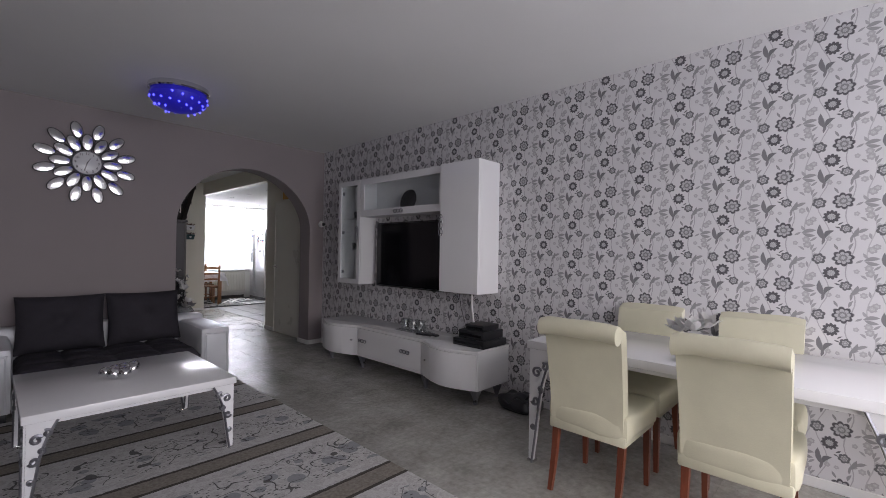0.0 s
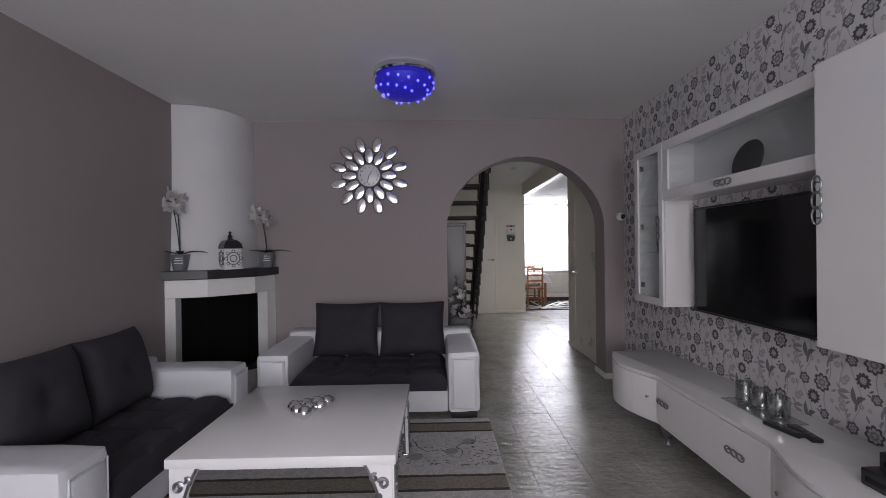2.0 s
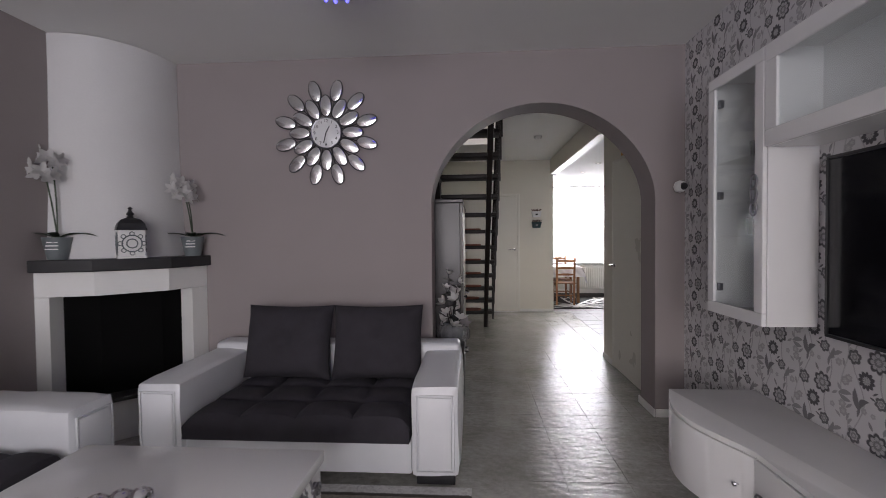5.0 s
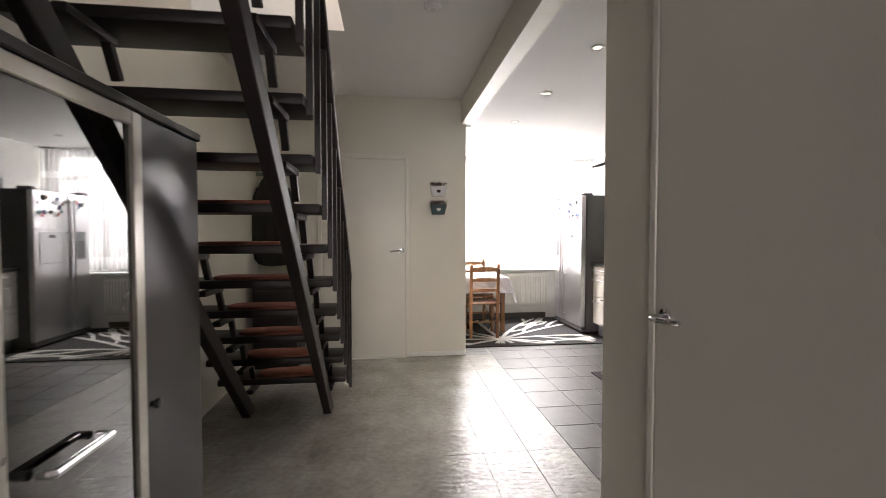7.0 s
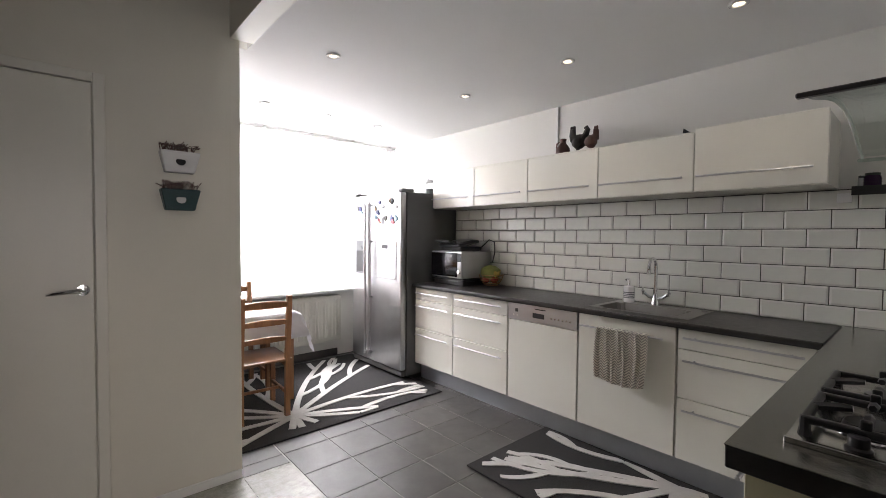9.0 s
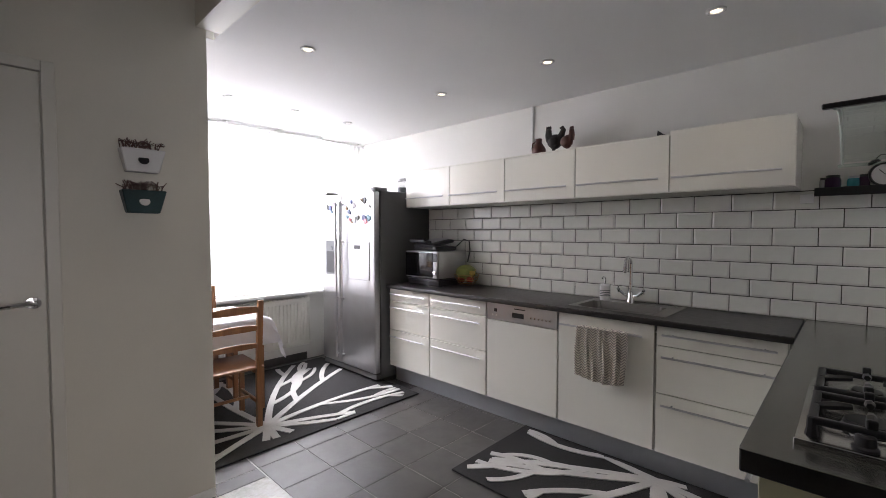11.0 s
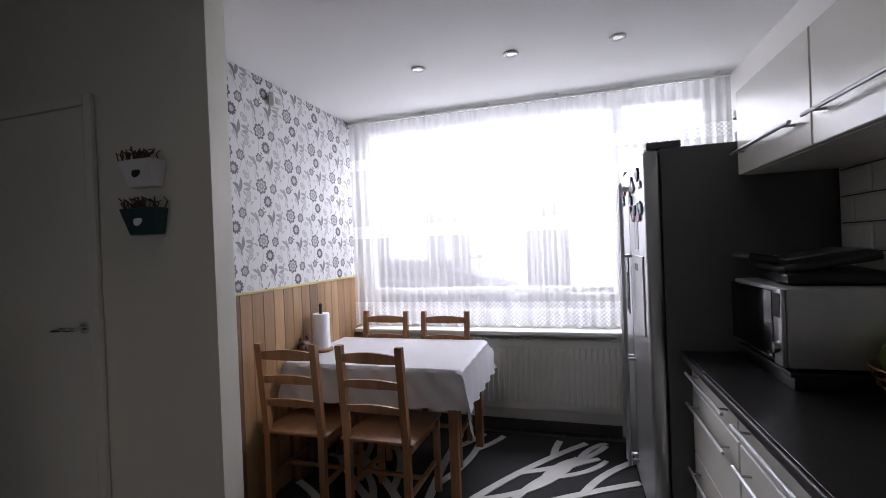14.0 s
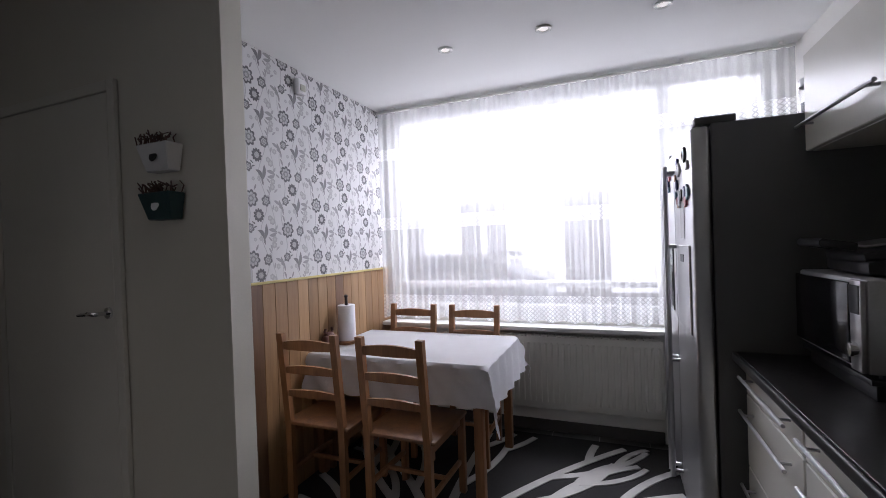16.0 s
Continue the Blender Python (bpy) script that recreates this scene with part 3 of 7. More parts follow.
balls = thing("ball_ornament", "cluster of polished chrome balls on the coffee table", "ornament", loc=(-0.045, -2.10, 0.475))
BALL = [(0, 0), (.055, .03), (.11, .06), (-.035, .055), (.02, .085), (.075, .115), (.13, .13), (.05, -.035)]
for bx, by in BALL:
    part("ball", lathe([(0, .005), (.020, .010), (.034, .026), (.039, .043), (.034, .062), (.02, .074), (.012, .077), (0, .072)], 16, at=(bx - .05, by, -.004)), CHROME, balls)


def dining_chair(label, loc, rz):
    """Upholstered chair with a rolled back top, facing +x."""
    c = thing("dining_chair", label, "chair", "chairs round the dining table", loc=loc, rz=rz)
    b = bmesh.new()
    n = 26
    # side profile of the back, swept over its width
    front, back = [], []
    for i in range(n + 1):
        t = i / n
        z = .40 + .54 * t
        x = -.20 - .075 * t ** 1.4
        front.append((x + .035, z))
        back.append((x - .035, z))
    roll = [(-.275 - .055 + .048 * math.cos(a) - .01, .935 + .048 * math.sin(a)) for a in [math.radians(40 + 290 * i / 14) for i in range(15)]]
    prof = front + roll + back[::-1][2:]
    W, K = .225, 8
    rings = []
    for k in range(K + 1):
        u = -1 + 2 * k / K
        inset = .012 * (abs(u) ** 6)
        ring = []
        for x, z in prof:
            taper = 1 - .06 * (1 - (z - .4) / .6)
            ring.append(b.verts.new((x * 1.0 + .004 * noise.noise((u * 2, z * 6, loc[1])), u * (W - inset) * taper, z - inset + .004 * noise.noise((u * 3, z * 9, loc[0])))))
        rings.append(ring)
    for r0, r1 in zip(rings, rings[1:]):
        for i in range(len(prof)):
            j = (i + 1) % len(prof)
            b.faces.new((r0[i], r0[j], r1[j], r1[i]))
    b.faces.new(rings[0])
    b.faces.new(rings[-1][::-1])
    part("backrest", b, CREAM, c, "cream backrest with a rolled top")
    part("seat", cushion(-.235, .23, -.225, .225, .36, .50, .012, .03, 8, loc[1]), CREAM, c, "cream padded seat")
    part("seat_skirt", box(-.24, .20, -.215, .215, .34, .40, .012), CREAM, c)
    for sx, sy, lean in ((.17, .185, 0), (.17, -.185, 0), (-.20, .185, 1), (-.20, -.185, 1)):
        pts = [(sx - lean * .07 * (1 - t) ** 1.5, sy, .37 * t) for t in (0, .25, .5, .75, 1)]
        part("leg", tube(pts, [.017, .019, .021, .023, .025], 4), CHERRY, c, "reddish wooden leg")
    return c


CHAIR = "cream leatherette dining chair with a rolled top and cherry legs"
dining_chair(CHAIR, (1.80, -4.49, 0), 0)
dining_chair(CHAIR, (1.82, -5.15, 0), 0)
dining_chair(CHAIR, (2.34, -4.48, 0), 180)
dining_chair(CHAIR, (2.34, -5.12, 0), 180)


def petal(l, w, cup=.25, n=6):
    b = bmesh.new()
    rows = []
    for i in range(n + 1):
        t = i / n
        hw = w * math.sin(math.pi * min(1, t * .93 + .05)) ** .8 / 2
        rows.append([b.verts.new((t * l, s * hw, cup * l * t * t + abs(s) * hw * .3)) for s in (-1, 0, 1)])
    for r0, r1 in zip(rows, rows[1:]):
        for k in range(2):
            b.faces.new((r0[k], r0[k + 1], r1[k + 1], r1[k]))
    got = bmesh.ops.solidify(b, geom=b.faces[:], thickness=.0015)
    return b


def bloom(at, size, count, tilt, rz, seed=0, rx=0):
    b = bmesh.new()
    rnd = random.Random(seed)
    for k in range(count):
        p = petal(size * rnd.uniform(.85, 1.1), size * .55)
        moved(p, pose(0, 0, 0, 0, -tilt + rnd.uniform(-12, 12), 0))
        moved(p, pose(0, 0, 0, 0, 0, 360 * k / count + rnd.uniform(-9, 9)))
        join(b, p)
    return moved(b, pose(*at, rx, 0, rz))


bowl = thing("table_flowers", "black bowl with white artificial flowers on the dining table", "flowers", loc=(2.18, -4.86, .77))
part("bowl", lathe([(0, 0), (.05, 0), (.075, .03), (.085, .075), (.08, .078), (.068, .03), (0, .012)], 20), BLACK, bowl)
for k in range(7):
    a = k * 2.4
    part("bloom", bloom((.07 * math.cos(a), .07 * math.sin(a), .105 + .018 * (k % 3)), .095, 6, 30, k * 40, k, 25 * math.sin(a)), PETAL if k else BLACK, bowl)
leafdish = thing("leaf_dish", "small grey leaf shaped dish on the dining table", "dish", loc=(1.98, -4.86, .773), rz=200)
part("dish", petal(.22, .12, .12, 10), SILVER, leafdish)

# wall unit
def bar_handle(parent, m, l=.14):
    """A looped ornamental pull."""
    b = bmesh.new()
    for k in range(3):
        x = (k - 1) * l * .3
        tube([(x + l * .17 * math.cos(a), -.014, l * .11 * math.sin(a)) for a in [i * math.pi / 8 for i in range(16)]], .0045, 6, b, True)
    tube([(-l * .35, 0, 0), (-l * .35, -.014, 0)], .005, 6, b)
    tube([(l * .35, 0, 0), (l * .35, -.014, 0)], .005, 6, b)
    return part("handle", moved(b, m), SILVER, parent, "ornamental looped metal handle")


def carcass(x0, x1, y0, y1, z0, z1, t=.02, back=True):
    """An open box towards -x."""
    b = box(x0, x1, y0, y1, z1 - t, z1, .002, 1)
    box(x0, x1, y0, y1, z0, z0 + t, .002, 1, b)
    box(x0, x1, y0, y0 + t, z0 + t, z1 - t, 0, 1, b)
    box(x0, x1, y1 - t, y1, z0 + t, z1 - t, 0, 1, b)
    if back:
        box(x1 - .008, x1 - .001, y0 + t, y1 - t, z0 + t, z1 - t, 0, 1, b)
    return b


def glass_door(parent, x, y0, y1, z0, z1, fw=.06):
    b = box(x, x + .02, y0, y1, z0, z0 + fw, .003, 1)
    box(x, x + .02, y0, y1, z1 - fw, z1, .003, 1, b)
    box(x, x + .02, y0, y0 + fw, z0 + fw, z1 - fw, .003, 1, b)
    box(x, x + .02, y1 - fw, y1, z0 + fw, z1 - fw, .003, 1, b)
    d = part("door", b, GLOSS_WHITE, parent, "white framed glass door", False)
    g = part("pane", box(x + .008, x + .012, y0 + fw - .005, y1 - fw + .005, z0 + fw - .005, z1 - fw + .005), CAB_GLASS, d, "", False)
    g.visible_shadow = False
    for z in (z0 + .14, (z0 + z1) / 2, z1 - .14):
        if z1 - z0 > .6:
            part("hinge", box(x + .021, x + .045, y1 - .075, y1 - .045, z - .02, z + .02, .003), SILVER, d)
    return d


gc = thing("glass_cabinet", "white gloss wall cabinet with a narrow glass door", "cabinet")
part("body", carcass(2.43, 2.648, -1.225, -.77, .92, 2.18), GLOSS_WHITE, gc, "", False)
d = glass_door(gc, 2.408, -1.225, -.77, .92, 2.18)
bar_handle(d, pose(2.40, -1.195, 1.52, 0, 90, -90), .2)
for z in (1.33, 1.72):
    part("glass_shelf", box(2.45, 2.63, -1.2, -.8, z, z + .006), PANE, gc, "", False)
for k, (y, z) in enumerate(((-1.0, 1.336), (-.92, 1.336), (-1.08, 1.336), (-.95, 1.726), (-1.05, 1.726), (-1.02, .942))):
    g = thing("glassware", "small dark glass standing in the glass cabinet" if k > 4 else "clear drinking glass on a cabinet shelf", "glass", "glassware in the cabinet", loc=(2.55, y, z))
    part("cup", lathe([(0, 0), (.026, 0), (.022, .004), (.028, .05), (.032, .09), (.03, .09), (.024, .01), (0, .006)], 14), BLACK if k > 4 else CUP_GLASS, g)

tc = thing("top_cabinet", "white gloss bridging cabinet with a glass flap above the television", "cabinet")
part("body", carcass(2.43, 2.648, -2.625, -1.232, 1.73, 2.18), GLOSS_WHITE, tc, "", False)
d = glass_door(tc, 2.408, -2.625, -1.232, 1.73, 2.18, .075)
bar_handle(d, pose(2.40, -1.95, 1.765, 0, 0, -90), .16)
plate = thing("decorative_plate", "dark patterned plate on a stand inside the top cabinet", "plate", loc=(2.575, -1.93, 1.752))
pl = lathe([(0, 0), (.05, .002), (.10, .014), (.13, .022), (.128, .026), (.09, .02), (0, .006)], 28)
part("plate_disc", moved(pl, pose(0, 0, .135, 0, -78, 0)), BLACK, plate)
for k in range(14):
    a = k * 2 * math.pi / 14
    dot = lathe([(0, 0), (.012, .002), (0, .006)], 8, at=(.105 * math.cos(a), .105 * math.sin(a), .018))
    part("rim_dot", moved(dot, pose(0, 0, .135, 0, -78, 0)), SILVER, plate)
part("stand", box(-.02, .05, -.06, .06, 0, .012, .002), BLACK, plate)

wc = thing("tall_wall_cabinet", "tall white gloss wall cabinet with a plain door", "cabinet")
part("body", box(2.36, 2.648, -3.11, -2.635, .945, 2.17, .003, 1), GLOSS_WHITE, wc, "", False)
d = part("door", box(2.336, 2.3585, -3.11, -2.635, .945, 2.17, .003, 1), GLOSS_WHITE, wc, "", False)
bar_handle(d, pose(2.328, -2.665, 1.58, 0, 90, -90), .22)

tv = thing("television", "black flat television hung on the wallpapered wall", "television")
part("screen", box(2.575, 2.59, -2.585, -1.375, .925, 1.645, .002, 1), SCREEN, tv)
part("bezel", carcass(2.571, 2.60, -2.60, -1.36, .91, 1.66, .012, False), BLACK, tv)
part("back", box(2.60, 2.646, -2.4, -1.55, 1.0, 1.5, .01), BLACK, tv)

# bow-fronted low sideboard
sb = thing("tv_sideboard", "long white gloss sideboard with bowed ends and silver feet", "sideboard")
Y0, Y1, ZB, ZT = -3.24, -.80, .145, .485


def bow(y, grow=0.0):
    """Front line of the sideboard."""
    t = (y - Y0) / (Y1 - Y0)
    x = 2.22
    for c in (.135, .865):
        k = (t - c) / .155
        if abs(k) < 1:
            x -= .115 * math.cos(k * math.pi / 2) ** 1.2
    return x - grow


ys = [Y0 + (Y1 - Y0) * i / 72 for i in range(73)]


def bowed(y0, y1, z0, z1, grow, back=None):
    yy = [y0] + [y for y in ys if y0 < y < y1] + [y1]
    outline = [(bow(y, grow), y) for y in yy] + [(back or 2.645, y1), (back or 2.645, y0)]
    return slab(outline, z0, z1, .003)


part("body", bowed(Y0, Y1, ZB, ZT - .022, 0), GLOSS_WHITE, sb)
part("top", bowed(Y0 - .006, Y1 + .006, ZT - .021, ZT, .015), GLOSS_WHITE, sb)
yl, yr = Y0 + .29 * (Y1 - Y0), Y0 + .71 * (Y1 - Y0)
for a0, a1 in ((Y0 + .01, yl - .004), (yr + .004, Y1 - .01)):
    yy = [a0 + (a1 - a0) * i / 24 for i in range(25)]
    dr = part("door", slab([(bow(y, .016), y) for y in yy] + [(bow(y, .001), y) for y in yy[::-1]], ZB + .012, ZT - .03, .002), GLOSS_WHITE, sb, "bowed door")
    ym = a0 + .06 if a0 > -2 else a1 - .12
    part("knob", moved(lathe([(0, .024), (.009, .022), (.011, .014), (.005, .008), (.005, 0)], 10), pose(bow(ym, .016), ym, .32, 0, -90, 0)), CHROME, dr)
dr = part("drawer", box(2.203, 2.219, yl, yr, ZB + .03, ZT - .03, .003, 1), GLOSS_WHITE, sb, "wide drawer front")
for y in (-2.32, -1.62):
    bar_handle(dr, pose(2.197, y, .33, 0, 0, -90), .15)
for x, y in ((2.27, Y0 + .08), (2.58, Y0 + .08), (2.28, yl), (2.28, yr), (2.58, Y1 - .08), (2.27, Y1 - .1)):
    part("foot", lathe([(.012, 0), (.022, .01), (.018, .03), (.03, .07), (.048, .11), (.055, .1455), (0, .1455)], 8, at=(x, y, 0)), SILVER, sb, "silver carved foot")

tray = thing("candle_tray", "clear tray with glass candle cups on the sideboard", "tray", loc=(2.44, -2.17, .485))
part("tray_plate", box(-.09, .09, -.20, .20, 0, .008, .003), CUP_GLASS, tray)
for y in (-.12, 0, .12):
    part("glass_cup", lathe([(0, .012), (.045, .012), (.05, .03), (.05, .12), (.046, .12), (.045, .03), (0, .02)], 16, at=(0, y, 0)), CUP_GLASS, tray)
for k, (x, y, rz) in enumerate(((2.36, -2.42, 12), (2.42, -2.47, -8))):
    r = thing("remote_control", "black remote control lying on the sideboard", "remote", "remote controls", loc=(x, y, .485), rz=rz)
    part("body", box(-.025, .025, -.09, .09, 0, .02, .006), BLACK, r)
    for i in range(4):
        part("button", box(-.012, .012, -.07 + i * .035, -.052 + i * .035, .0195, .023, .001), plain("grey_rubber", (.12, .12, .12), .6) if i == 0 else bpy.data.materials["grey_rubber"], r)
for k, (x0, x1, y0, y1, z0, z1) in enumerate(((2.28, 2.62, -3.23, -2.88, .485, .55), (2.31, 2.61, -3.20, -2.92, .5505, .625), (2.37, 2.60, -3.16, -2.95, .6255, .67))):
    r = thing("media_box", "stacked black media box on the sideboard", "media box", "stack of media boxes", loc=((x0 + x1) / 2, (y0 + y1) / 2, z0))
    hx, hy, hz = (x1 - x0) / 2, (y1 - y0) / 2, z1 - z0
    part("case", box(-hx, hx, -hy, hy, 0, hz, .006), BLACK, r)
    part("front_strip", box(-hx - .003, -hx + .004, -hy + .02, hy - .02, hz * .3, hz * .6, .001, 1), SCREEN, r)
cable = thing("cable_duct", "white cable sleeve hanging on the wallpaper", "cable")
part("sleeve", tube([(2.638, -2.80, .95), (2.636, -2.80, .8), (2.63, -2.83, .65), (2.62, -2.86, .55), (2.62, -2.85, .488)], .011, 8), TRIM_WHITE, cable)
wire = thing("thin_wire", "thin black wires running down the wallpaper", "cable")
part("wire_run", tube([(2.645, -2.62, .93), (2.643, -2.66, .75), (2.64, -2.72, .6), (2.63, -2.7, .49)], .003, 6), BLACK, wire)
bag = thing("black_bag", "crumpled black bag on the floor beside the sideboard", "bag", loc=(2.46, -3.50, 0))
bb = cushion(-.13, .13, -.16, .16, 0, .12, .02, .06, 12, 3)
for v in bb.verts:
    v.co += Vector((1, 1, .8)) * .05 * noise.noise(v.co * 9) * min(1, v.co.z * 12)
    v.co.z = max(.001, v.co.z)
part("bag_body", bb, BLACK, bag)
part("bag_strap", tube([(-.08, -.08, .10), (-.04, -.12, .16), (.04, -.1, .16), (.08, -.02, .11)], .012, 8), BLACK, bag)

# corner fireplace
fp = thing("fireplace", "white corner fireplace with a black mantel shelf and plastered chimney", "fireplace")
A, B, C, D = (-1.678, -.75), (-1.34, -.65), (-1.03, -.34), (-.95, -.003)
COR = (-1.678, -.003)


def inset(k):
    return [(COR[0] + (p[0] - COR[0]) * k, COR[1] + (p[1] - COR[1]) * k) for p in (A, B, C, D)]


part("mantel_shelf", slab([*inset(1), COR], 1.145, 1.225, .006), BLACK, fp, "thick black mantel shelf", False)
part("header", slab([*inset(.95), *inset(.80)[::-1]], .985, 1.144, .004), TRIM_WHITE, fp, "", False)
part("header_top", slab([*inset(.80), COR], 1.12, 1.143), TRIM_WHITE, fp, "", False)
pa, pb = inset(.95), inset(.80)
lerp = lambda p, q, t: (p[0] + (q[0] - p[0]) * t, p[1] + (q[1] - p[1]) * t)
part("post", slab([pa[0], lerp(pa[0], pa[1], .24), lerp(pb[0], pb[1], .24), pb[0]], .30, .984, .004), TRIM_WHITE, fp, "", False)
part("post", slab([lerp(pa[3], pa[2], .42), pa[3], pb[3], lerp(pb[3], pb[2], .42)], .30, .984, .004), TRIM_WHITE, fp, "", False)
part("hearth_slab", slab([*inset(1), COR], .27, .299, .004), BLACK, fp, "", False)
part("hearth_base", slab([*inset(.95), COR], 0, .269), TRIM_WHITE, fp, "", False)
# A solid black block and thin black sheets fill the opening.
fire_black = plain("firebox_matt_black", (.004, .004, .004), .9, Specular_IOR_Level=.08)
part("firebox", slab([*inset(.62), COR], .30, 1.119), fire_black, fp, "solid black firebox", False)
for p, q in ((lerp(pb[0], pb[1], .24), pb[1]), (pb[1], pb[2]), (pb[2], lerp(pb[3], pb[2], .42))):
    part("opening_sheet", slab([p, q, (q[0] - .012, q[1] + .012), (p[0] - .012, p[1] + .012)], .30, .984), fire_black, fp, "black sheet across the opening", False)
cb = bmesh.new()
rings = []
for k in range(15):
    z = 1.226 + (2.715 - 1.226) * k / 14
    t = 1 - k / 14
    flare = .06 * max(0, t - .1) ** 2.2
    rx_, ry_ = .485 + flare, .575 + flare
    ring = [cb.verts.new((COR[0], COR[1], z))]
    for i in range(19):
        a = math.pi / 2 * i / 18
        c_, s_ = math.cos(a) ** .9, math.sin(a) ** .9
        ring.append(cb.verts.new((COR[0] + rx_ * c_, COR[1] - ry_ * s_, z)))
    rings.append(ring)
for r0, r1 in zip(rings, rings[1:]):
    for i in range(len(r0)):
        j = (i + 1) % len(r0)
        cb.faces.new((r0[i], r0[j], r1[j], r1[i]))
part("chimney_breast", cb, plain("white_stucco", (.66, .66, .66), .8, vary=.04, scale=2, bump=.5, grain=90), fp, "white plastered chimney breast")


def orchid(loc, lean, label, tall):
    o = thing("orchid", label, "plant", "orchids on the mantel", loc=loc)
    part("pot", lathe([(0, 0), (.052, 0), (.058, .02), (.078, .13), (.08, .145), (.074, .145), (.068, .125), (0, .12)], 22), POT, o, "grey glazed pot")
    bars = bmesh.new()
    for k in range(3):
        box(.04, .048 + .0, -.045 + .004 * k, .02, .065 + .022 * k, .072 + .022 * k, bm=bars)
    moved(bars, pose(.026, 0, 0, 0, 0, 0))
    part("pot_lettering", moved(bars, pose(0, 0, 0, 0, 0, -60)), TRIM_WHITE, o, "pale unreadable lettering on the pot")
    for k, (a, l) in enumerate(((10, .24), (150, .26), (205, .2), (300, .18), (80, .15))):
        lf = petal(l, .06, .18, 10)
        for v in lf.verts:
            v.co.z += .45 * v.co.x - 2.4 * v.co.x ** 2
        part("leaf", moved(lf, pose(0, 0, .135, 0, 0, a)), GREEN, o)
    for s, (dx, dy, h) in enumerate(((lean, .02, tall), (-.03, -.05, tall * .82))):
        pts = [(dx * t ** 2, dy * t, .13 + h * t - .02 * t ** 3) for t in [i / 9 for i in range(10)]]
        st = part("flower_stem", tube(pts, .0045, 6), GREEN, o)
        for k in range(5):
            p = Vector(pts[9]) + Vector((.035 * (k - 1.5), -.03, -.03 * (k % 2) - .012 * k))
            part("blossom", bloom(p, .062, 5, 10, k * 25, k + s * 9, 75), PETAL, st, "white orchid blossom")
    return o


orchid((-1.585, -.635, 1.225), -.05, "tall white orchid in a grey pot on the mantel", .58)
orchid((-1.03, -.10, 1.225), -.09, "white orchid in a grey pot at the mantel's end", .47)
lan = thing("lantern", "white fretwork lantern with a dark roof on the mantel", "lantern", loc=(-1.225, -.465, 1.225), rz=45)
part("body", box(-.075, .075, -.075, .075, .015, .19, .004), TRIM_WHITE, lan)
part("base", box(-.082, .082, -.082, .082, 0, .0148, .003), TRIM_WHITE, lan)
for rz in (0, 90, 180, 270):
    fr = bmesh.new()
    for rr in (.03, .055):
        tube([(rr * math.cos(a), -.0785, .10 + rr * math.sin(a)) for a in [i * math.pi / 10 for i in range(20)]], .004, 5, fr, True)
    for k in range(8):
        a = k * math.pi / 4
        tube([(.065 * math.cos(a) + .013 * math.cos(b_), -.0785, .10 + .065 * math.sin(a) + .013 * math.sin(b_)) for b_ in [i * math.pi / 5 for i in range(10)]], .003, 5, fr, True)
    part("fretwork", moved(fr, pose(0, 0, 0, 0, 0, rz)), POT, lan, "pierced fretwork panel")
part("roof", moved(lathe([(.122, .19), (.118, .2), (.105, .235), (.075, .262), (.03, .275), (.022, .285), (0, .285)], 4), pose(0, 0, 0, 0, 0, 45)), BLACK, lan, "dark pagoda roof", False)
part("finial", lathe([(.012, .285), (.024, .30), (.012, .318), (.008, .33), (.016, .34), (0, .352)], 12), BLACK, lan)

# sunburst mirror clock
ck = thing("sunburst_clock", "round wall clock with two rings of mirror petals", "clock", loc=(0.0, -.004, 2.15))
part("dial", moved(lathe([(.118, 0), (.118, .016), (.11, .02), (0, .02)], 36), pose(0, 0, 0, 90, 0, 0)), PORCELAIN, ck, "pale grey clock dial")
part("dial_rim", moved(lathe([(.118, 0), (.124, .01), (.118, .022), (.112, .02)], 36), pose(0, 0, 0, 90, 0, 0)), SILVER, ck)


def oval(l, w, z0, z1, n=20):
    return slab([(l / 2 * math.cos(2 * math.pi * i / n), w / 2 * math.sin(2 * math.pi * i / n)) for i in range(n)], z0, z1, .002)


rnd = random.Random(4)
for ring, (n_, r_, off) in enumerate(((12, .205, 0.0), (12, .325, 15.0))):
    for k in range(n_):
        a = 360 * k / n_ + off + (90 if ring == 0 else 0)
        x, z = r_ * math.cos(radians(a)), r_ * math.sin(radians(a))
        m = pose(x, -.008, z, 90, 0, 0) @ pose(0, 0, 0, rnd.uniform(-2.5, 2.5), rnd.uniform(-2.5, 2.5), a)
        p = part("petal_frame", moved(oval(.168, .096, 0, .012), m), BLACK, ck)
        part("mirror", moved(oval(.154, .082, .0125, .015), m), PETAL_MIRROR, p, "oval mirror")
        if ring:
            part("spoke", tube([(.12 * math.cos(radians(a)), -.006, .12 * math.sin(radians(a))), (x * .8, -.006, z * .8)], .004, 5), BLACK, ck)
for k in range(12):
    a = radians(90 - 30 * k)
    txt = bpy.data.curves.new("numeral", "FONT")
    txt.body = str(k or 12)
    txt.size, txt.align_x, txt.align_y, txt.extrude = .034, 'CENTER', 'CENTER', .0006
    o = new("numeral", txt)
    o.data.materials.append(BLACK)
    o.parent = ck
    o.matrix_basis = pose(.09 * math.cos(a), -.0215, .09 * math.sin(a), 90, 0, 0)
for l, a in ((.055, 62), (.08, 255)):
    hnd = box(-.012, l, -.003, .003, 0, .002)
    part("clock_hand", moved(hnd, pose(0, -.022, 0, 90, 0, 0) @ pose(0, 0, 0, 0, 0, a)), BLACK, ck)

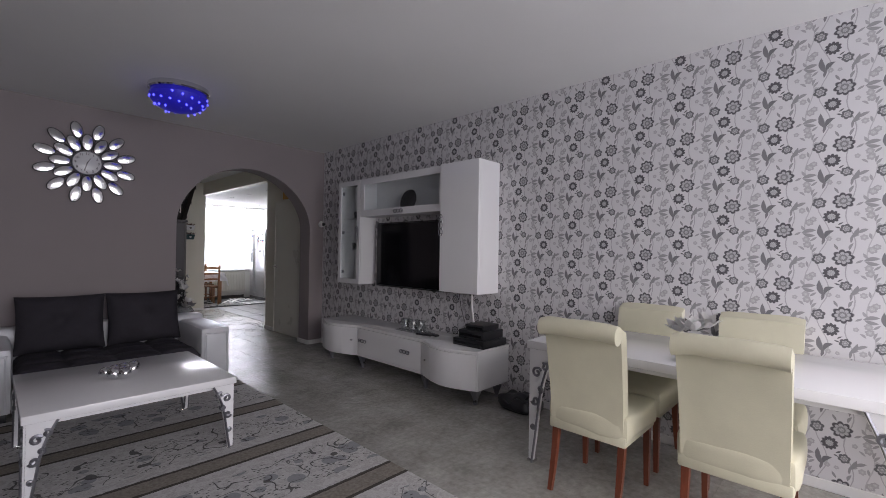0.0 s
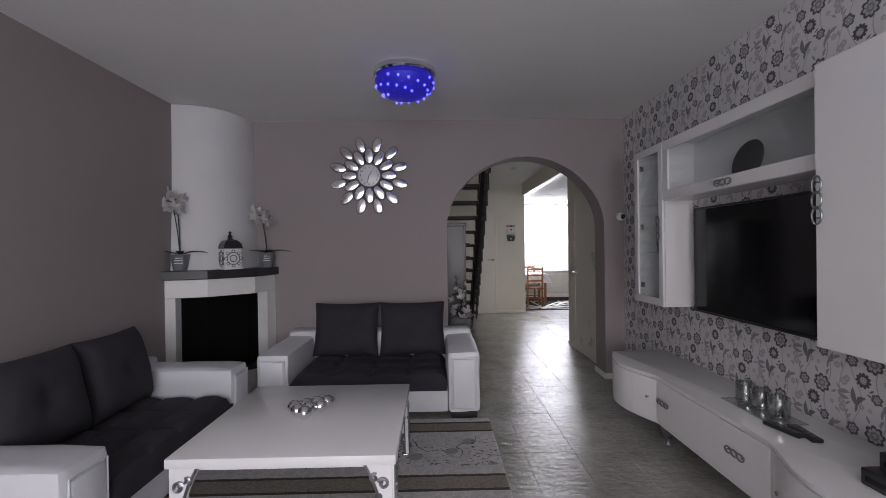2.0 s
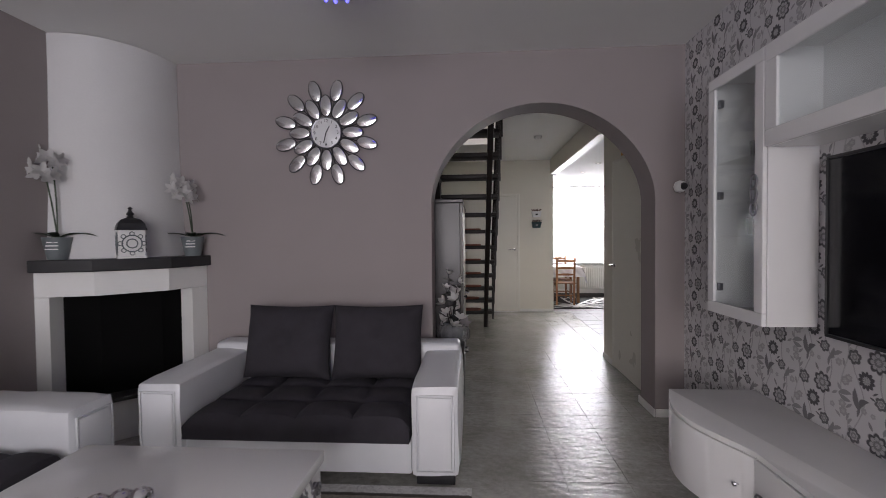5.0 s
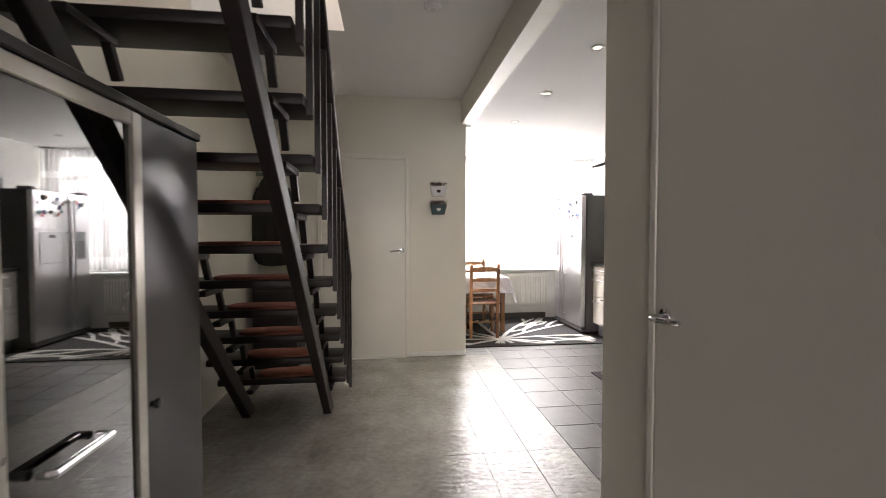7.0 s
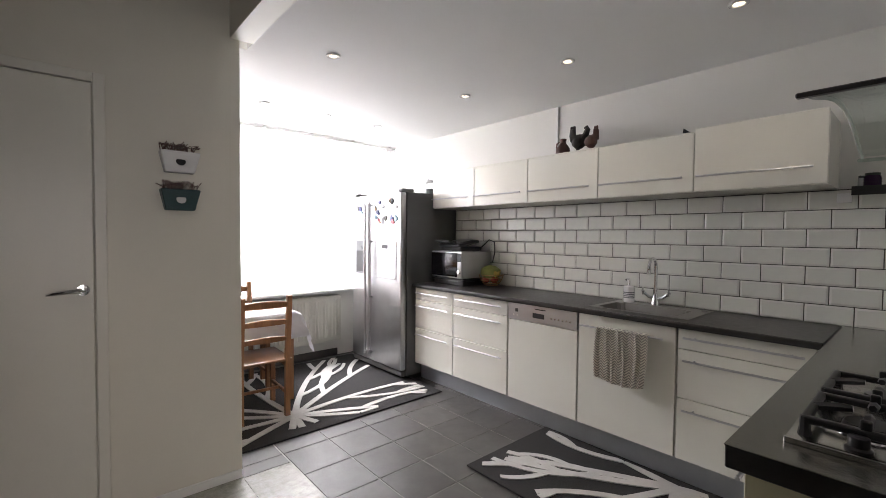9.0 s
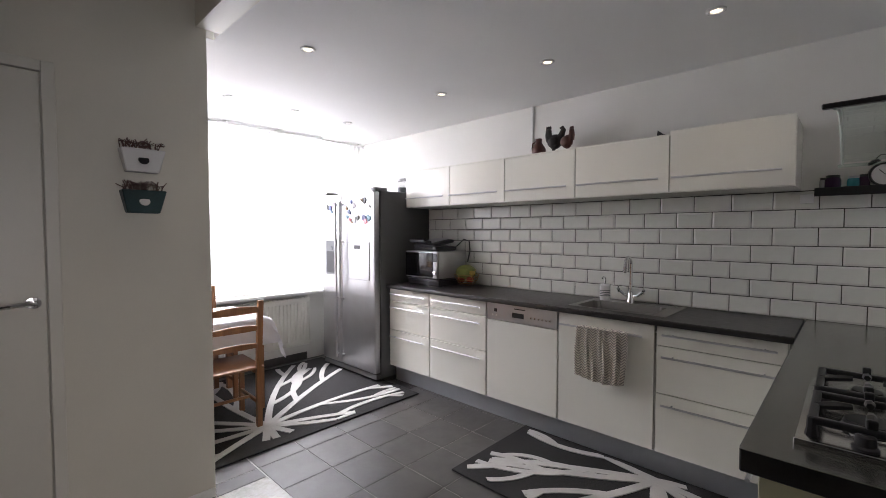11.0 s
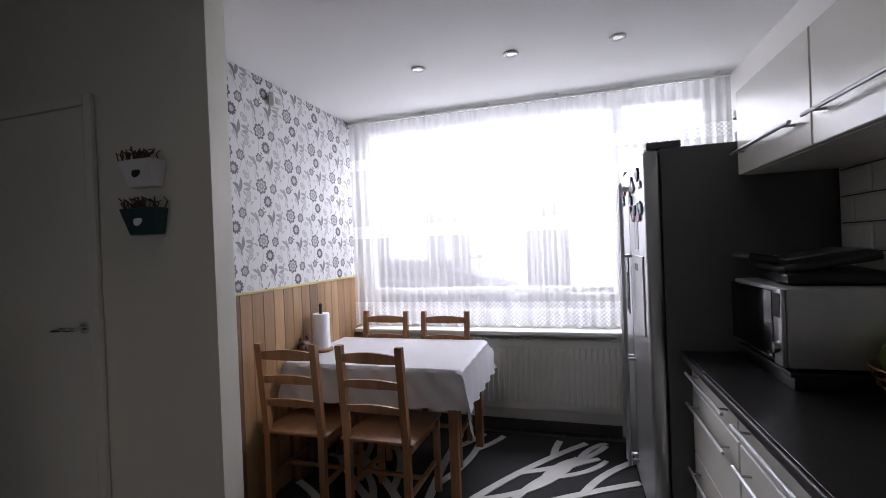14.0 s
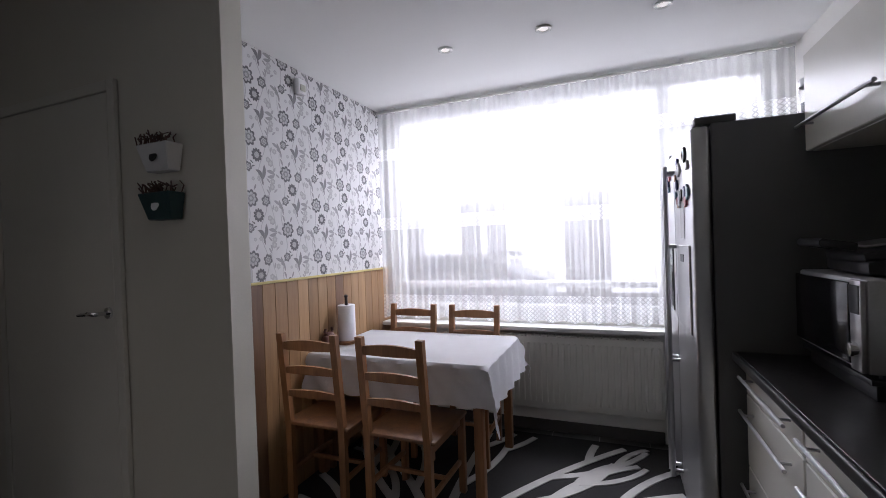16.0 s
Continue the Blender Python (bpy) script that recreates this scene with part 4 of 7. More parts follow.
# ceiling lamp with blue light
cl = thing("ceiling_lamp", "round chrome ceiling lamp with blue lit crystals", "ceiling lamp", loc=(0.465, -1.25, CEIL_Z))
part("canopy", lathe([(0, 0), (.232, 0), (.232, -.035), (.22, -.045), (0, -.045)], 40), CHROME, cl, "chrome canopy")
part("glass_bowl", lathe([(.205, -.046), (.222, -.08), (.208, -.13), (.15, -.18), (.07, -.205), (0, -.21)], 36), glow("blue_lit_glass", (.02, .015, .42), 0.28), cl, "blue glowing glass bowl")
gem = glow("blue_gem", (.10, .10, 1.0), 2.2)
for k in range(72):
    t = (k + .5) / 72
    zz = -.075 - .12 * t
    rr = .226 * math.sqrt(max(0, 1 - ((-zz - .06) / .16) ** 2))
    a = k * 2.399
    part("crystal", lathe([(0, -.014), (.011, 0), (0, .012)], 6, at=(rr * math.cos(a), rr * math.sin(a), zz - .008)), gem if k % 2 else PANE, cl)

cam_ob = thing("security_camera", "small white round indoor camera on the wall", "camera", loc=(2.60, -.004, 1.69))
part("wall_mount", moved(lathe([(.03, 0), (.028, .012), (.012, .016), (.012, .03), (0, .03)], 16), pose(0, 0, 0, 90, 0, 0)), TRIM_WHITE, cam_ob)
part("housing", lathe([(0, -.045), (.03, -.034), (.043, 0), (.03, .034), (0, .045)], 20, at=(-.01, -.048, 0)), TRIM_WHITE, cam_ob)
part("lens", moved(lathe([(0, .018), (.02, .016), (.026, 0), (0, 0)], 16), pose(0.002, -.082, 0, 90, 0, 0)), BLACK, cam_ob)

sock = thing("wall_socket", "white wall socket low on the taupe wall", "socket", loc=(-1.678, -.98, .42))
part("plate", box(0, .012, -.045, .045, -.045, .045, .004), TRIM_WHITE, sock)
part("insert", box(.012, .016, -.02, .02, -.02, .02, .003), PORCELAIN, sock)

# ---- hall ----
st = thing("staircase", "open staircase of dark stained wood with a slim railing", "staircase")
RISE, GO, X0, X1 = .205, .195, .47, 1.40
slope = RISE / GO
ang = math.atan2(RISE, GO)
for x in (.73, 1.29):
    b = box(-.028, .028, -.05, .05, -.08, 4.2, .006)
    moved(b, pose(x, 3.26, 0, 0, 0, 0) @ Matrix.Rotation(math.pi / 2 - ang, 4, 'X'))
    bmesh.ops.bisect_plane(b, geom=b.verts[:] + b.edges[:] + b.faces[:], plane_co=(0, 0, .001), plane_no=(0, 0, -1), clear_outer=True)
    bmesh.ops.bisect_plane(b, geom=b.verts[:] + b.edges[:] + b.faces[:], plane_co=(0, 0, 2.95), plane_no=(0, 0, 1), clear_outer=True)
    bmesh.ops.holes_fill(b, edges=[e for e in b.edges if len(e.link_faces) == 1])
    part("stringer", b, WENGE, st, "", False)
NT = 13
for n_ in range(NT):
    z, y = .165 + RISE * n_, 3.38 - GO * n_
    tr = part("tread", box(X0, X1, y, y + .25, z, z + .045, .006), WENGE, st)
    for x in (.73, 1.29):
        part("bracket", box(x - .022, x + .022, y - .10, y + .16, z - .032, z - .001, .003), WENGE, tr)
        if n_:
            br = tube([(x, y + .13, z - .02), (x, y + .19, z - RISE + .06)], .022, 4)
            part("strut", br, WENGE, tr)
    yb = y + .06
    part("baluster", box(X1 + .003, X1 + .029, yb - .014, yb + .014, z - .03, z + .86 - .05, .002, 1), WENGE, st)
part("newel", box(X1 + .003, X1 + .03, 3.575, 3.602, .05, .97, .003, 1), WENGE, st)
hr = box(X1 - .01, X1 + .035, -.028, .028, 0, 3.2, .008)
moved(hr, Matrix.Translation((0, 3.60, .93)) @ Matrix.Rotation(math.pi / 2 - ang, 4, 'X'))
part("handrail", hr, WENGE, st)
rnd = random.Random(2)
for n_ in range(7):
    z, y = .165 + RISE * n_ + .045, 3.38 - GO * n_
    m_ = thing("stair_mat", "worn terracotta stair mat lying on a tread", "mat", "stair mats", loc=(.965 + rnd.uniform(-.02, .02), y + .13, z), rz=rnd.uniform(-2, 2))
    b = slab([(.25 * math.copysign(abs(math.cos(a)) ** .5, math.cos(a)), .105 * math.copysign(abs(math.sin(a)) ** .6, math.sin(a))) for a in [2 * math.pi * i / 28 for i in range(28)]], .0005, .018, .005)
    part("carpet_pad", b, TERRA, m_)

cup = thing("hall_cupboard", "dark brown cupboard with a mirrored middle door and drawers", "cupboard")
DARK = plain("dark_brown_foil", (.024, .020, .022), .32, vary=.12, scale=4, bump=.08, grain=90)
ALU = plain("champagne_trim", (.42, .40, .36), .3, .7, vary=.06)
HX, HY0, HY1, HT = 1.02, .43, 1.78, 1.67
part("carcass", box(.45, HX - .022, HY0, HY1, .05, HT - .032, .003, 1), DARK, cup, "", False)
part("top", box(.44, HX + .008, HY0 - .01, HY1 + .01, HT - .03, HT, .004, 1), DARK, cup, "", False)
part("plinth", box(.47, HX - .05, HY0 + .02, HY1 - .02, 0, .049), DARK, cup, "", False)
gl_alu = plain("brown_gloss_front", (.085, .08, .07), .36, .0, vary=.03, scale=2)
part("door", box(HX - .021, HX, HY0 + .003, .878, .06, HT - .034, .003, 1), gl_alu, cup, "brown glossy door", False)
part("door", box(HX - .021, HX, 1.405, HY1 - .003, .06, HT - .034, .003, 1), DARK, cup, "dark door", False)
fr = box(HX - .021, HX + .006, .882, .93, .50, HT - .034, .003, 1)
box(HX - .021, HX + .006, 1.352, 1.40, .50, HT - .034, .003, 1, fr)
box(HX - .021, HX + .006, .93, 1.352, .50, .54, .003, 1, fr)
box(HX - .021, HX + .006, .93, 1.352, HT - .075, HT - .034, .003, 1, fr)
md = part("mirror_door", fr, ALU, cup, "champagne framed mirror door", False)
part("mirror", box(HX - .012, HX - .004, .93, 1.352, .54, HT - .075), polished("smoked_mirror", (.15, .15, .148), .015), md, "", False)
part("handle", tube([(HX + .004, 1.0, .80), (HX + .035, 1.0, .80), (HX + .035, 1.18, .80), (HX + .004, 1.18, .80)], .011, 8), CHROME, md)
for z0, z1 in ((.06, .275), (.281, .494)):
    dw = part("drawer", box(HX - .021, HX, .882, 1.40, z0, z1, .003, 1), gl_alu, cup, "brown glossy drawer", False)
    part("handle", tube([(HX, 1.06, (z0 + z1) / 2 + .03), (HX + .028, 1.06, (z0 + z1) / 2 + .03), (HX + .028, 1.22, (z0 + z1) / 2 + .03), (HX, 1.22, (z0 + z1) / 2 + .03)], .009, 8), BLACK, dw)
for y in (.85, 1.43):
    part("knob", moved(lathe([(0, .03), (.014, .026), (.016, .016), (.007, .01), (.007, 0)], 12), pose(HX, y, .78, 0, 90, 0)), BLACK, cup)

stand = thing("plant_stand", "small dark wooden stand beside the arch", "stand", loc=(.93, .30, 0))
part("top", box(-.10, .10, -.09, .09, .43, .46, .004), WENGE, stand)
for sx in (-1, 1):
    for sy in (-1, 1):
        part("leg", box(sx * .085 - .012, sx * .085 + .012, sy * .075 - .012, sy * .075 + .012, 0, .429, .003), WENGE, stand)
part("shelf", box(-.08, .08, -.07, .07, .14, .158, .002), WENGE, stand)
vase = thing("flower_vase", "grey vase wrapped in tulle with white artificial flowers", "flower vase", loc=(.93, .30, .46))
part("vase_body", lathe([(0, 0), (.05, 0), (.085, .04), (.10, .09), (.085, .14), (.055, .165), (.065, .18), (.058, .18), (.045, .16), (0, .12)], 22), POT, vase)
tul = lathe([(.06, .17), (.11, .16), (.14, .11), (.135, .05), (.12, .03)], 30)
for v in tul.verts:
    v.co.x *= 1 + .16 * math.sin(9 * math.atan2(v.co.y, v.co.x)) * (.2 - v.co.z) * 5
    v.co.y *= 1 + .16 * math.sin(9 * math.atan2(v.co.y, v.co.x)) * (.2 - v.co.z) * 5
tn = Nodes("grey_tulle")
tn.set(Base_Color=(.3, .3, .31), Roughness=.8, Alpha=.45)
part("tulle", tul, tn.mat, vase, "thin grey tulle wrap")
rnd = random.Random(8)
for k in range(15):
    h = .16 + .48 * (k / 15) ** 2.0
    a = k * 2.4
    r = .10 * (1 - .55 * k / 15)
    p = (r * math.cos(a), r * math.sin(a), h)
    stem_ = part("flower_stem", tube([(0, 0, .12), (p[0] * .5, p[1] * .5, h * .6), p], .004, 5), BLACK, vase)
    part("blossom", bloom(p, .074 if k < 12 else .05, 6, 25, k * 33, k, rnd.uniform(20, 75)), PETAL if k % 4 else plain("dusty_petals", (.3, .28, .3), .6) if k == 0 else PETAL, stem_, "white artificial blossom")
    part("dark_leaf", bloom((p[0] * .8, p[1] * .8, h - .05), .05, 3, -10, k * 57, k + 50, 10), BLACK if k % 2 else GREEN, stem_)


def lever(parent, m):
    b = lathe([(0, .010), (.024, .008), (.026, 0), (0, 0)], 18)
    tube([(0, 0, .008), (0, 0, .045), (.012, 0, .052), (.05, 0, .053), (.10, .004, .052), (.125, .008, .05)], [.009, .009, .010, .0105, .009, .006], 10, b)
    return part("handle", moved(b, m), CHROME, parent, "satin chrome lever handle")


dr = tagged(part("door_1", box(1.06, 1.905, 4.571, 4.586, .012, 2.07, .003, 1), DOOR_WHITE, None, "", False), "closed white flush door at the hall's end", kind="structure")
lever(dr, pose(1.865, 4.571, 1.125, 90, 0, 0) @ pose(0, 0, 0, 0, 0, 180))
fr = box(1.91, 1.955, 4.568, 4.588, 0, 2.12, .003, 1)
box(1.01, 1.055, 4.568, 4.588, 0, 2.12, .003, 1, fr)
box(1.055, 1.91, 4.568, 4.588, 2.075, 2.12, .003, 1, fr)
structure("door_frame_1", fr, DOOR_WHITE, "white painted door frame")
structure("threshold", box(1.06, 1.905, 4.54, 4.569, .0015, .011, .002, 1), TRIM_WHITE, "pale threshold strip")
structure("baseboard_hall_back", box(1.957, 2.548, 4.577, 4.588, 0, .05, .003, 1), TRIM_WHITE, "low white baseboard")
d2 = tagged(part("door_2", box(2.538, 2.549, .44, 1.255, .012, 2.085, .003, 1), DOOR_WHITE, None, "", False), "closed white flush door beside the archway", kind="structure")
lever(d2, pose(2.538, 1.205, 1.05, 0, -90, 0) @ pose(0, 0, 0, 0, 0, -90))
fr = box(2.535, 2.549, 1.259, 1.29, 0, 2.10, .004, 2)
box(2.535, 2.549, .405, .436, 0, 2.10, .004, 2, fr)
box(2.535, 2.549, .436, 1.259, 2.088, 2.10, .003, 1, fr)
structure("door_frame_2", fr, DOOR_WHITE, "white painted door frame")
tw = tagged(thing("window_2", "", ""), "small amber glazed transom above the door", kind="structure")
part("pane", box(2.538, 2.548, .44, 1.02, 2.115, 2.58), plain("amber_glass", (.62, .34, .07), .25, vary=.1), tw, "amber glass", False)
part("window_frame", box(2.535, 2.549, 1.021, 1.045, 2.103, 2.60, .002, 1), DOOR_WHITE, tw, "", False)

COPPER = plain("teal_tin", (.02, .055, .06), .4, vary=.3)
for z, mat_, lab in ((1.695, PORCELAIN, "white"), (1.505, COPPER, "dark teal")):
    pl = thing("wall_planter", f"{lab} tin wall planter with dry heather", "planter", "planters on the hall wall", loc=(2.25, 4.588, z))
    b = bmesh.new()
    lo, hi = .065, .088
    vs = [b.verts.new(c) for c in ((-lo, 0, 0), (lo, 0, 0), (lo, -.05, 0), (-lo, -.05, 0), (-hi, 0, .105), (hi, 0, .105), (hi, -.075, .105), (-hi, -.075, .105))]
    for f in ((0, 1, 2, 3), (0, 4, 5, 1), (1, 5, 6, 2), (2, 6, 7, 3), (3, 7, 4, 0), (4, 7, 6, 5)):
        b.faces.new([vs[i] for i in f])
    bmesh.ops.bevel(b, geom=b.edges[:], offset=.004, segments=1, affect='EDGES')
    part("tin", b, mat_, pl)
    part("badge", moved(lathe([(0, .004), (.02, .003), (.022, 0)], 16), pose(0, -.064, .055, 77, 0, 0)), BLACK if lab == "white" else PORCELAIN, pl, "round badge")
    tw_ = bmesh.new()
    rr = random.Random(int(z * 100))
    for k in range(46):
        x, y = rr.uniform(-.08, .08), rr.uniform(-.075, -.01)
        tube([(x, y, .10), (x + rr.uniform(-.015, .015), y + rr.uniform(-.012, .008), .115 + rr.random() * .02), (x + rr.uniform(-.03, .03), y + rr.uniform(-.025, .006), .125 + rr.random() * .025)], .0025, 4, tw_)
    part("heather", tw_, plain("dry_heather", (.12, .07, .06), .9) if lab == "white" else bpy.data.materials["dry_heather"], pl)

coat = thing("coat", "dark olive coat hanging from the hall rack", "coat", loc=(.60, 4.50, 1.0))
b = cushion(-.17, .17, -.07, .07, 0, .85, .02, .06, 14, 5)
for v in b.verts:
    k = v.co.z / .85
    v.co.x *= 1 - .45 * max(0, k - .72) / .28 + .06 * math.sin(v.co.z * 9)
    v.co.y += .014 * math.sin(v.co.x * 46) * (1 - k)
part("coat_body", b, plain("olive_cloth", (.022, .022, .018), .9, vary=.3, bump=.5, grain=250), coat)
for s in (-1, 1):
    part("sleeve", tube([(s * .11, 0, .74), (s * .17, -.03, .55), (s * .18, -.04, .3), (s * .17, -.05, .16)], [.05, .055, .05, .045], 10), bpy.data.materials["olive_cloth"], coat)
rack = thing("coat_rack", "wrought metal coat hooks on the hall wall", "coat rack", loc=(.60, 4.588, 1.88))
part("rail", box(-.2, .2, -.015, 0, 0, .03, .003), POT, rack)
for k in range(4):
    x = -.15 + k * .1
    part("hook", tube([(x, -.015, .015), (x, -.05, .01), (x, -.06, .05), (x + .02, -.05, .10), (x, -.035, .12)], .005, 6), POT, rack)
chest = thing("shoe_chest", "dark wooden chest behind the stairs", "chest", loc=(.68, 4.38, 0))
part("body", box(-.20, .20, -.19, .19, .04, .80, .006), WENGE, chest)
part("lid", box(-.21, .21, -.20, .20, .801, .84, .006), WENGE, chest)
for k in range(3):
    part("drawer", box(-.18, .18, -.202, -.191, .08 + k * .24, .29 + k * .24, .003), WENGE, chest)
part("plinth", box(-.18, .18, -.17, .17, 0, .039), WENGE, chest)
sm = thing("smoke_detector", "white round smoke detector on the hall ceiling", "smoke detector", loc=(2.01, 2.75, CEIL_Z))
part("housing", lathe([(.055, 0), (.055, -.02), (.045, -.032), (0, -.036)], 24), PORCELAIN, sm)
part("grille_ring", lathe([(.035, -.0325), (.03, -.038), (.02, -.038)], 20), TRIM_WHITE, sm)
sw = thing("light_switch", "white light switch on the hall wall", "switch", loc=(.99, 4.588, 1.12))
part("plate", box(-.04, .04, -.01, 0, -.04, .04, .003), PORCELAIN, sw)
part("rocker", box(-.025, .025, -.015, -.0095, -.025, .025, .002), TRIM_WHITE, sw)

# ---- kitchen ----
def bar(parent, x, y0, y1, z, r=.006, off=.032):
    """A long bar pull along y, in front of x."""
    b = tube([(x - off, y0, z), (x - off, y1, z)], r, 8)
    for y in (y0 + .05, y1 - .05):
        tube([(x, y, z), (x - off, y, z)], r * .8, 6, b)
    return part("handle", b, STEEL, parent, "long steel bar handle")


FX = 4.34
BASE = [(5.295, 4.763), (4.757, 4.146), (4.140, 3.547), (3.541, 2.938), (2.932, 2.34)]
for i, (y1, y0) in enumerate(BASE):
    if i == 2:
        u = thing("dishwasher", "built-in dishwasher with a steel control panel and cream door", "dishwasher")
        part("body", box(FX + .022, 4.88, y0, y1, .16, .890), FRONT, u, "", False)
        part("door", box(FX, FX + .0215, y0 + .003, y1 - .003, .160, .760, .003, 1), FRONT, u, "cream door panel", False)
        cp = part("control_panel", box(FX - .006, FX + .0215, y0 + .003, y1 - .003, .765, .890, .003, 1), STEEL, u, "brushed steel panel", False)
        part("display", box(FX - .0075, FX - .0055, y0 + .26, y0 + .36, .80, .835, .001, 1), BLACK, cp)
        part("power_button", box(FX - .009, FX - .0055, y1 - .10, y1 - .075, .825, .85, .001, 1), BLACK, cp)
        for k in range(6):
            part("button", moved(lathe([(0, .005), (.006, .004), (.007, 0)], 10), pose(FX - .006, y0 + .05 + k * .03, .815, 0, -90, 0)), CHROME, cp)
        for k in range(2):
            part("lamp", moved(lathe([(0, .004), (.006, .003), (.007, 0)], 10), pose(FX - .006, y1 - .06 - k * .035, .80, 0, -90, 0)), TRIM_WHITE, cp)
        part("vent_mark", box(FX - .0068, FX - .0055, y0 + .25, y0 + .34, .86, .867), BLACK, cp)
        continue
    u = thing("base_cabinet", "cream sink cabinet with a single door" if i == 3 else "cream base cabinet with three drawers and bar handles", "cabinet", "kitchen base cabinets")
    part("body", box(FX + .022, 4.88, y0, y1, .16, .890 if i != 3 else .725), FRONT, u, "", False)
    if i == 3:
        d = part("door", box(FX, FX + .0215, y0 + .003, y1 - .003, .160, .892, .003, 1), FRONT, u, "", False)
        bar(d, FX, y0 + .06, y1 - .02, .815)
    else:
        for z0, z1 in ((.160, .50), (.504, .773), (.777, .892)):
            d = part("drawer", box(FX, FX + .0215, y0 + .003, y1 - .003, z0, z1, .003, 1), FRONT, u, "", False)
            bar(d, FX, y0 + .04, y1 - .04, z1 - (.055 if z1 < .82 else .05))
structure("plinth", box(4.42, 4.44, 2.34, 5.295, 0, .157), KICK, "aluminium plinth under the units")

wt = thing("worktop", "dark laminate kitchen worktop", "worktop")
ctop = box(4.312, 4.895, 3.50, 5.30, .893, .925, .001, 1)
box(4.312, 4.415, 2.91, 3.4999, .893, .925, .001, 1, ctop)
box(4.80, 4.895, 2.91, 3.4999, .893, .925, 0, 1, ctop)
box(4.312, 4.895, 2.32, 2.9099, .893, .925, .001, 1, ctop)
part("front_edge", box(4.299, 4.3115, 2.32, 5.30, .893, .924, .005, 3), COUNTER, wt, "rounded dark front edge")
part("surface", ctop, COUNTER, wt, "", False)
hw = thing("hob_worktop", "thick steel edged worktop carrying the gas hob", "worktop")
DARKSTEEL = plain("dark_steel_top", (.30, .30, .28), .22, .9, vary=.15, scale=3, bump=.04)
part("surface", box(2.903, 4.895, 1.64, 2.312, .9235, .927, .0015, 1), DARKSTEEL, hw, "dull dark steel surface", False)
part("edge_block", box(2.925, 4.895, 1.64, 2.315, .863, .923, .003, 1), COUNTER, hw, "black worktop edge", False)
hb = thing("hob_cabinet", "cream cabinet row under the hob worktop", "cabinet")
part("body", box(2.97, 4.60, 1.66, 2.255, .12, .861), FRONT, hb, "", False)
part("end_panel", box(2.945, 2.9695, 1.66, 2.28, 0, .861, .002, 1), YELLOWED, hb, "yellowish cream end panel", False)
for x0, x1 in ((2.972, 3.52), (3.525, 4.10)):
    for z0, z1 in ((.122, .475), (.48, .855)):
        d = part("drawer", box(x0, x1, 2.2555, 2.277, z0, z1, .003, 1), FRONT, hb, "", False)
        b = tube([(x0 + .04, 2.31, z1 - .05), (x1 - .04, 2.31, z1 - .05)], .006, 8)
        for x in (x0 + .09, x1 - .09):
            tube([(x, 2.277, z1 - .05), (x, 2.31, z1 - .05)], .005, 6, b)
        part("handle", b, STEEL, d)
part("plinth_board", box(2.99, 4.42, 2.20, 2.22, 0, .119), KICK, hb, "", False)

UP = [5.27, 4.705, 4.12, 3.53, 2.935, 2.35]
for i in range(5):
    y1, y0 = UP[i] - .0015, UP[i + 1] + .0015
    u = thing("wall_cabinet", "cream gloss wall cabinet with a lift-up front", "cabinet", "kitchen wall cabinets")
    part("body", box(4.552, 4.898, y0, y1, 1.65, 2.0), FRONT, u, "", False)
    d = part("front", box(4.53, 4.5515, y0 + .001, y1 - .001, 1.652, 2.0 - (.012 if i < 4 else -.012), .003, 1), FRONT, u, "", False)
    bar(d, 4.53, y0 + .05, y1 - .02, 1.735)

# sink, tap, soap
sk = thing("sink", "stainless steel inset sink with drainer", "sink")
b = bmesh.new()
x0, x1, y0, y1 = 4.40, 4.835, 2.90, 3.51
bx0, bx1, by0, by1 = 4.425, 4.75, 2.985, 3.47


def frame_ring(b, o, i, zo, zi):
    vo = [b.verts.new((*p, zo)) for p in ((o[0], o[2]), (o[1], o[2]), (o[1], o[3]), (o[0], o[3]))]
    vi = [b.verts.new((*p, zi)) for p in ((i[0], i[2]), (i[1], i[2]), (i[1], i[3]), (i[0], i[3]))]
    for k in range(4):
        j = (k + 1) % 4
        b.faces.new((vo[k], vo[j], vi[j], vi[k]))
    return vi


vi = frame_ring(b, (x0, x1, y0, y1), (bx0, bx1, by0, by1), .9295, .9295)
vb = [b.verts.new((v.co.x + (.03 if v.co.x < 4.5 else -.03), v.co.y + (.03 if v.co.y < 3.2 else -.03), .765)) for v in vi]
for k in range(4):
    b.faces.new((vi[k], vi[(k + 1) % 4], vb[(k + 1) % 4], vb[k]))
b.faces.new(vb)
bmesh.ops.bevel(b, geom=[e for e in b.edges if abs(e.verts[0].co.z - e.verts[1].co.z) > .1 or (e.verts[0].co.z < .8 and e.verts[1].co.z < .8)], offset=.04, segments=5, affect='EDGES')
bmesh.ops.solidify(b, geom=b.faces[:], thickness=.002)
part("basin", b, plain("dull_sink_steel", (.30, .29, .28), .32, .95, vary=.08), sk)
part("drain", lathe([(.035, .769), (.03, .773), (0, .771)], 18, at=(4.58, 3.22, 0)), CHROME, sk)
part("overflow", moved(lathe([(0, .004), (.016, .003), (.018, 0)], 14), pose(4.79, 2.94, .930)), CHROME, sk)
tap = thing("kitchen_tap", "chrome two-handle mixer tap with a swan neck", "tap", loc=(4.795, 3.24, .9315))
part("base", lathe([(0, 0), (.028, 0), (.026, .02), (.018, .04), (.016, .075), (0, .075)], 16), CHROME, tap)
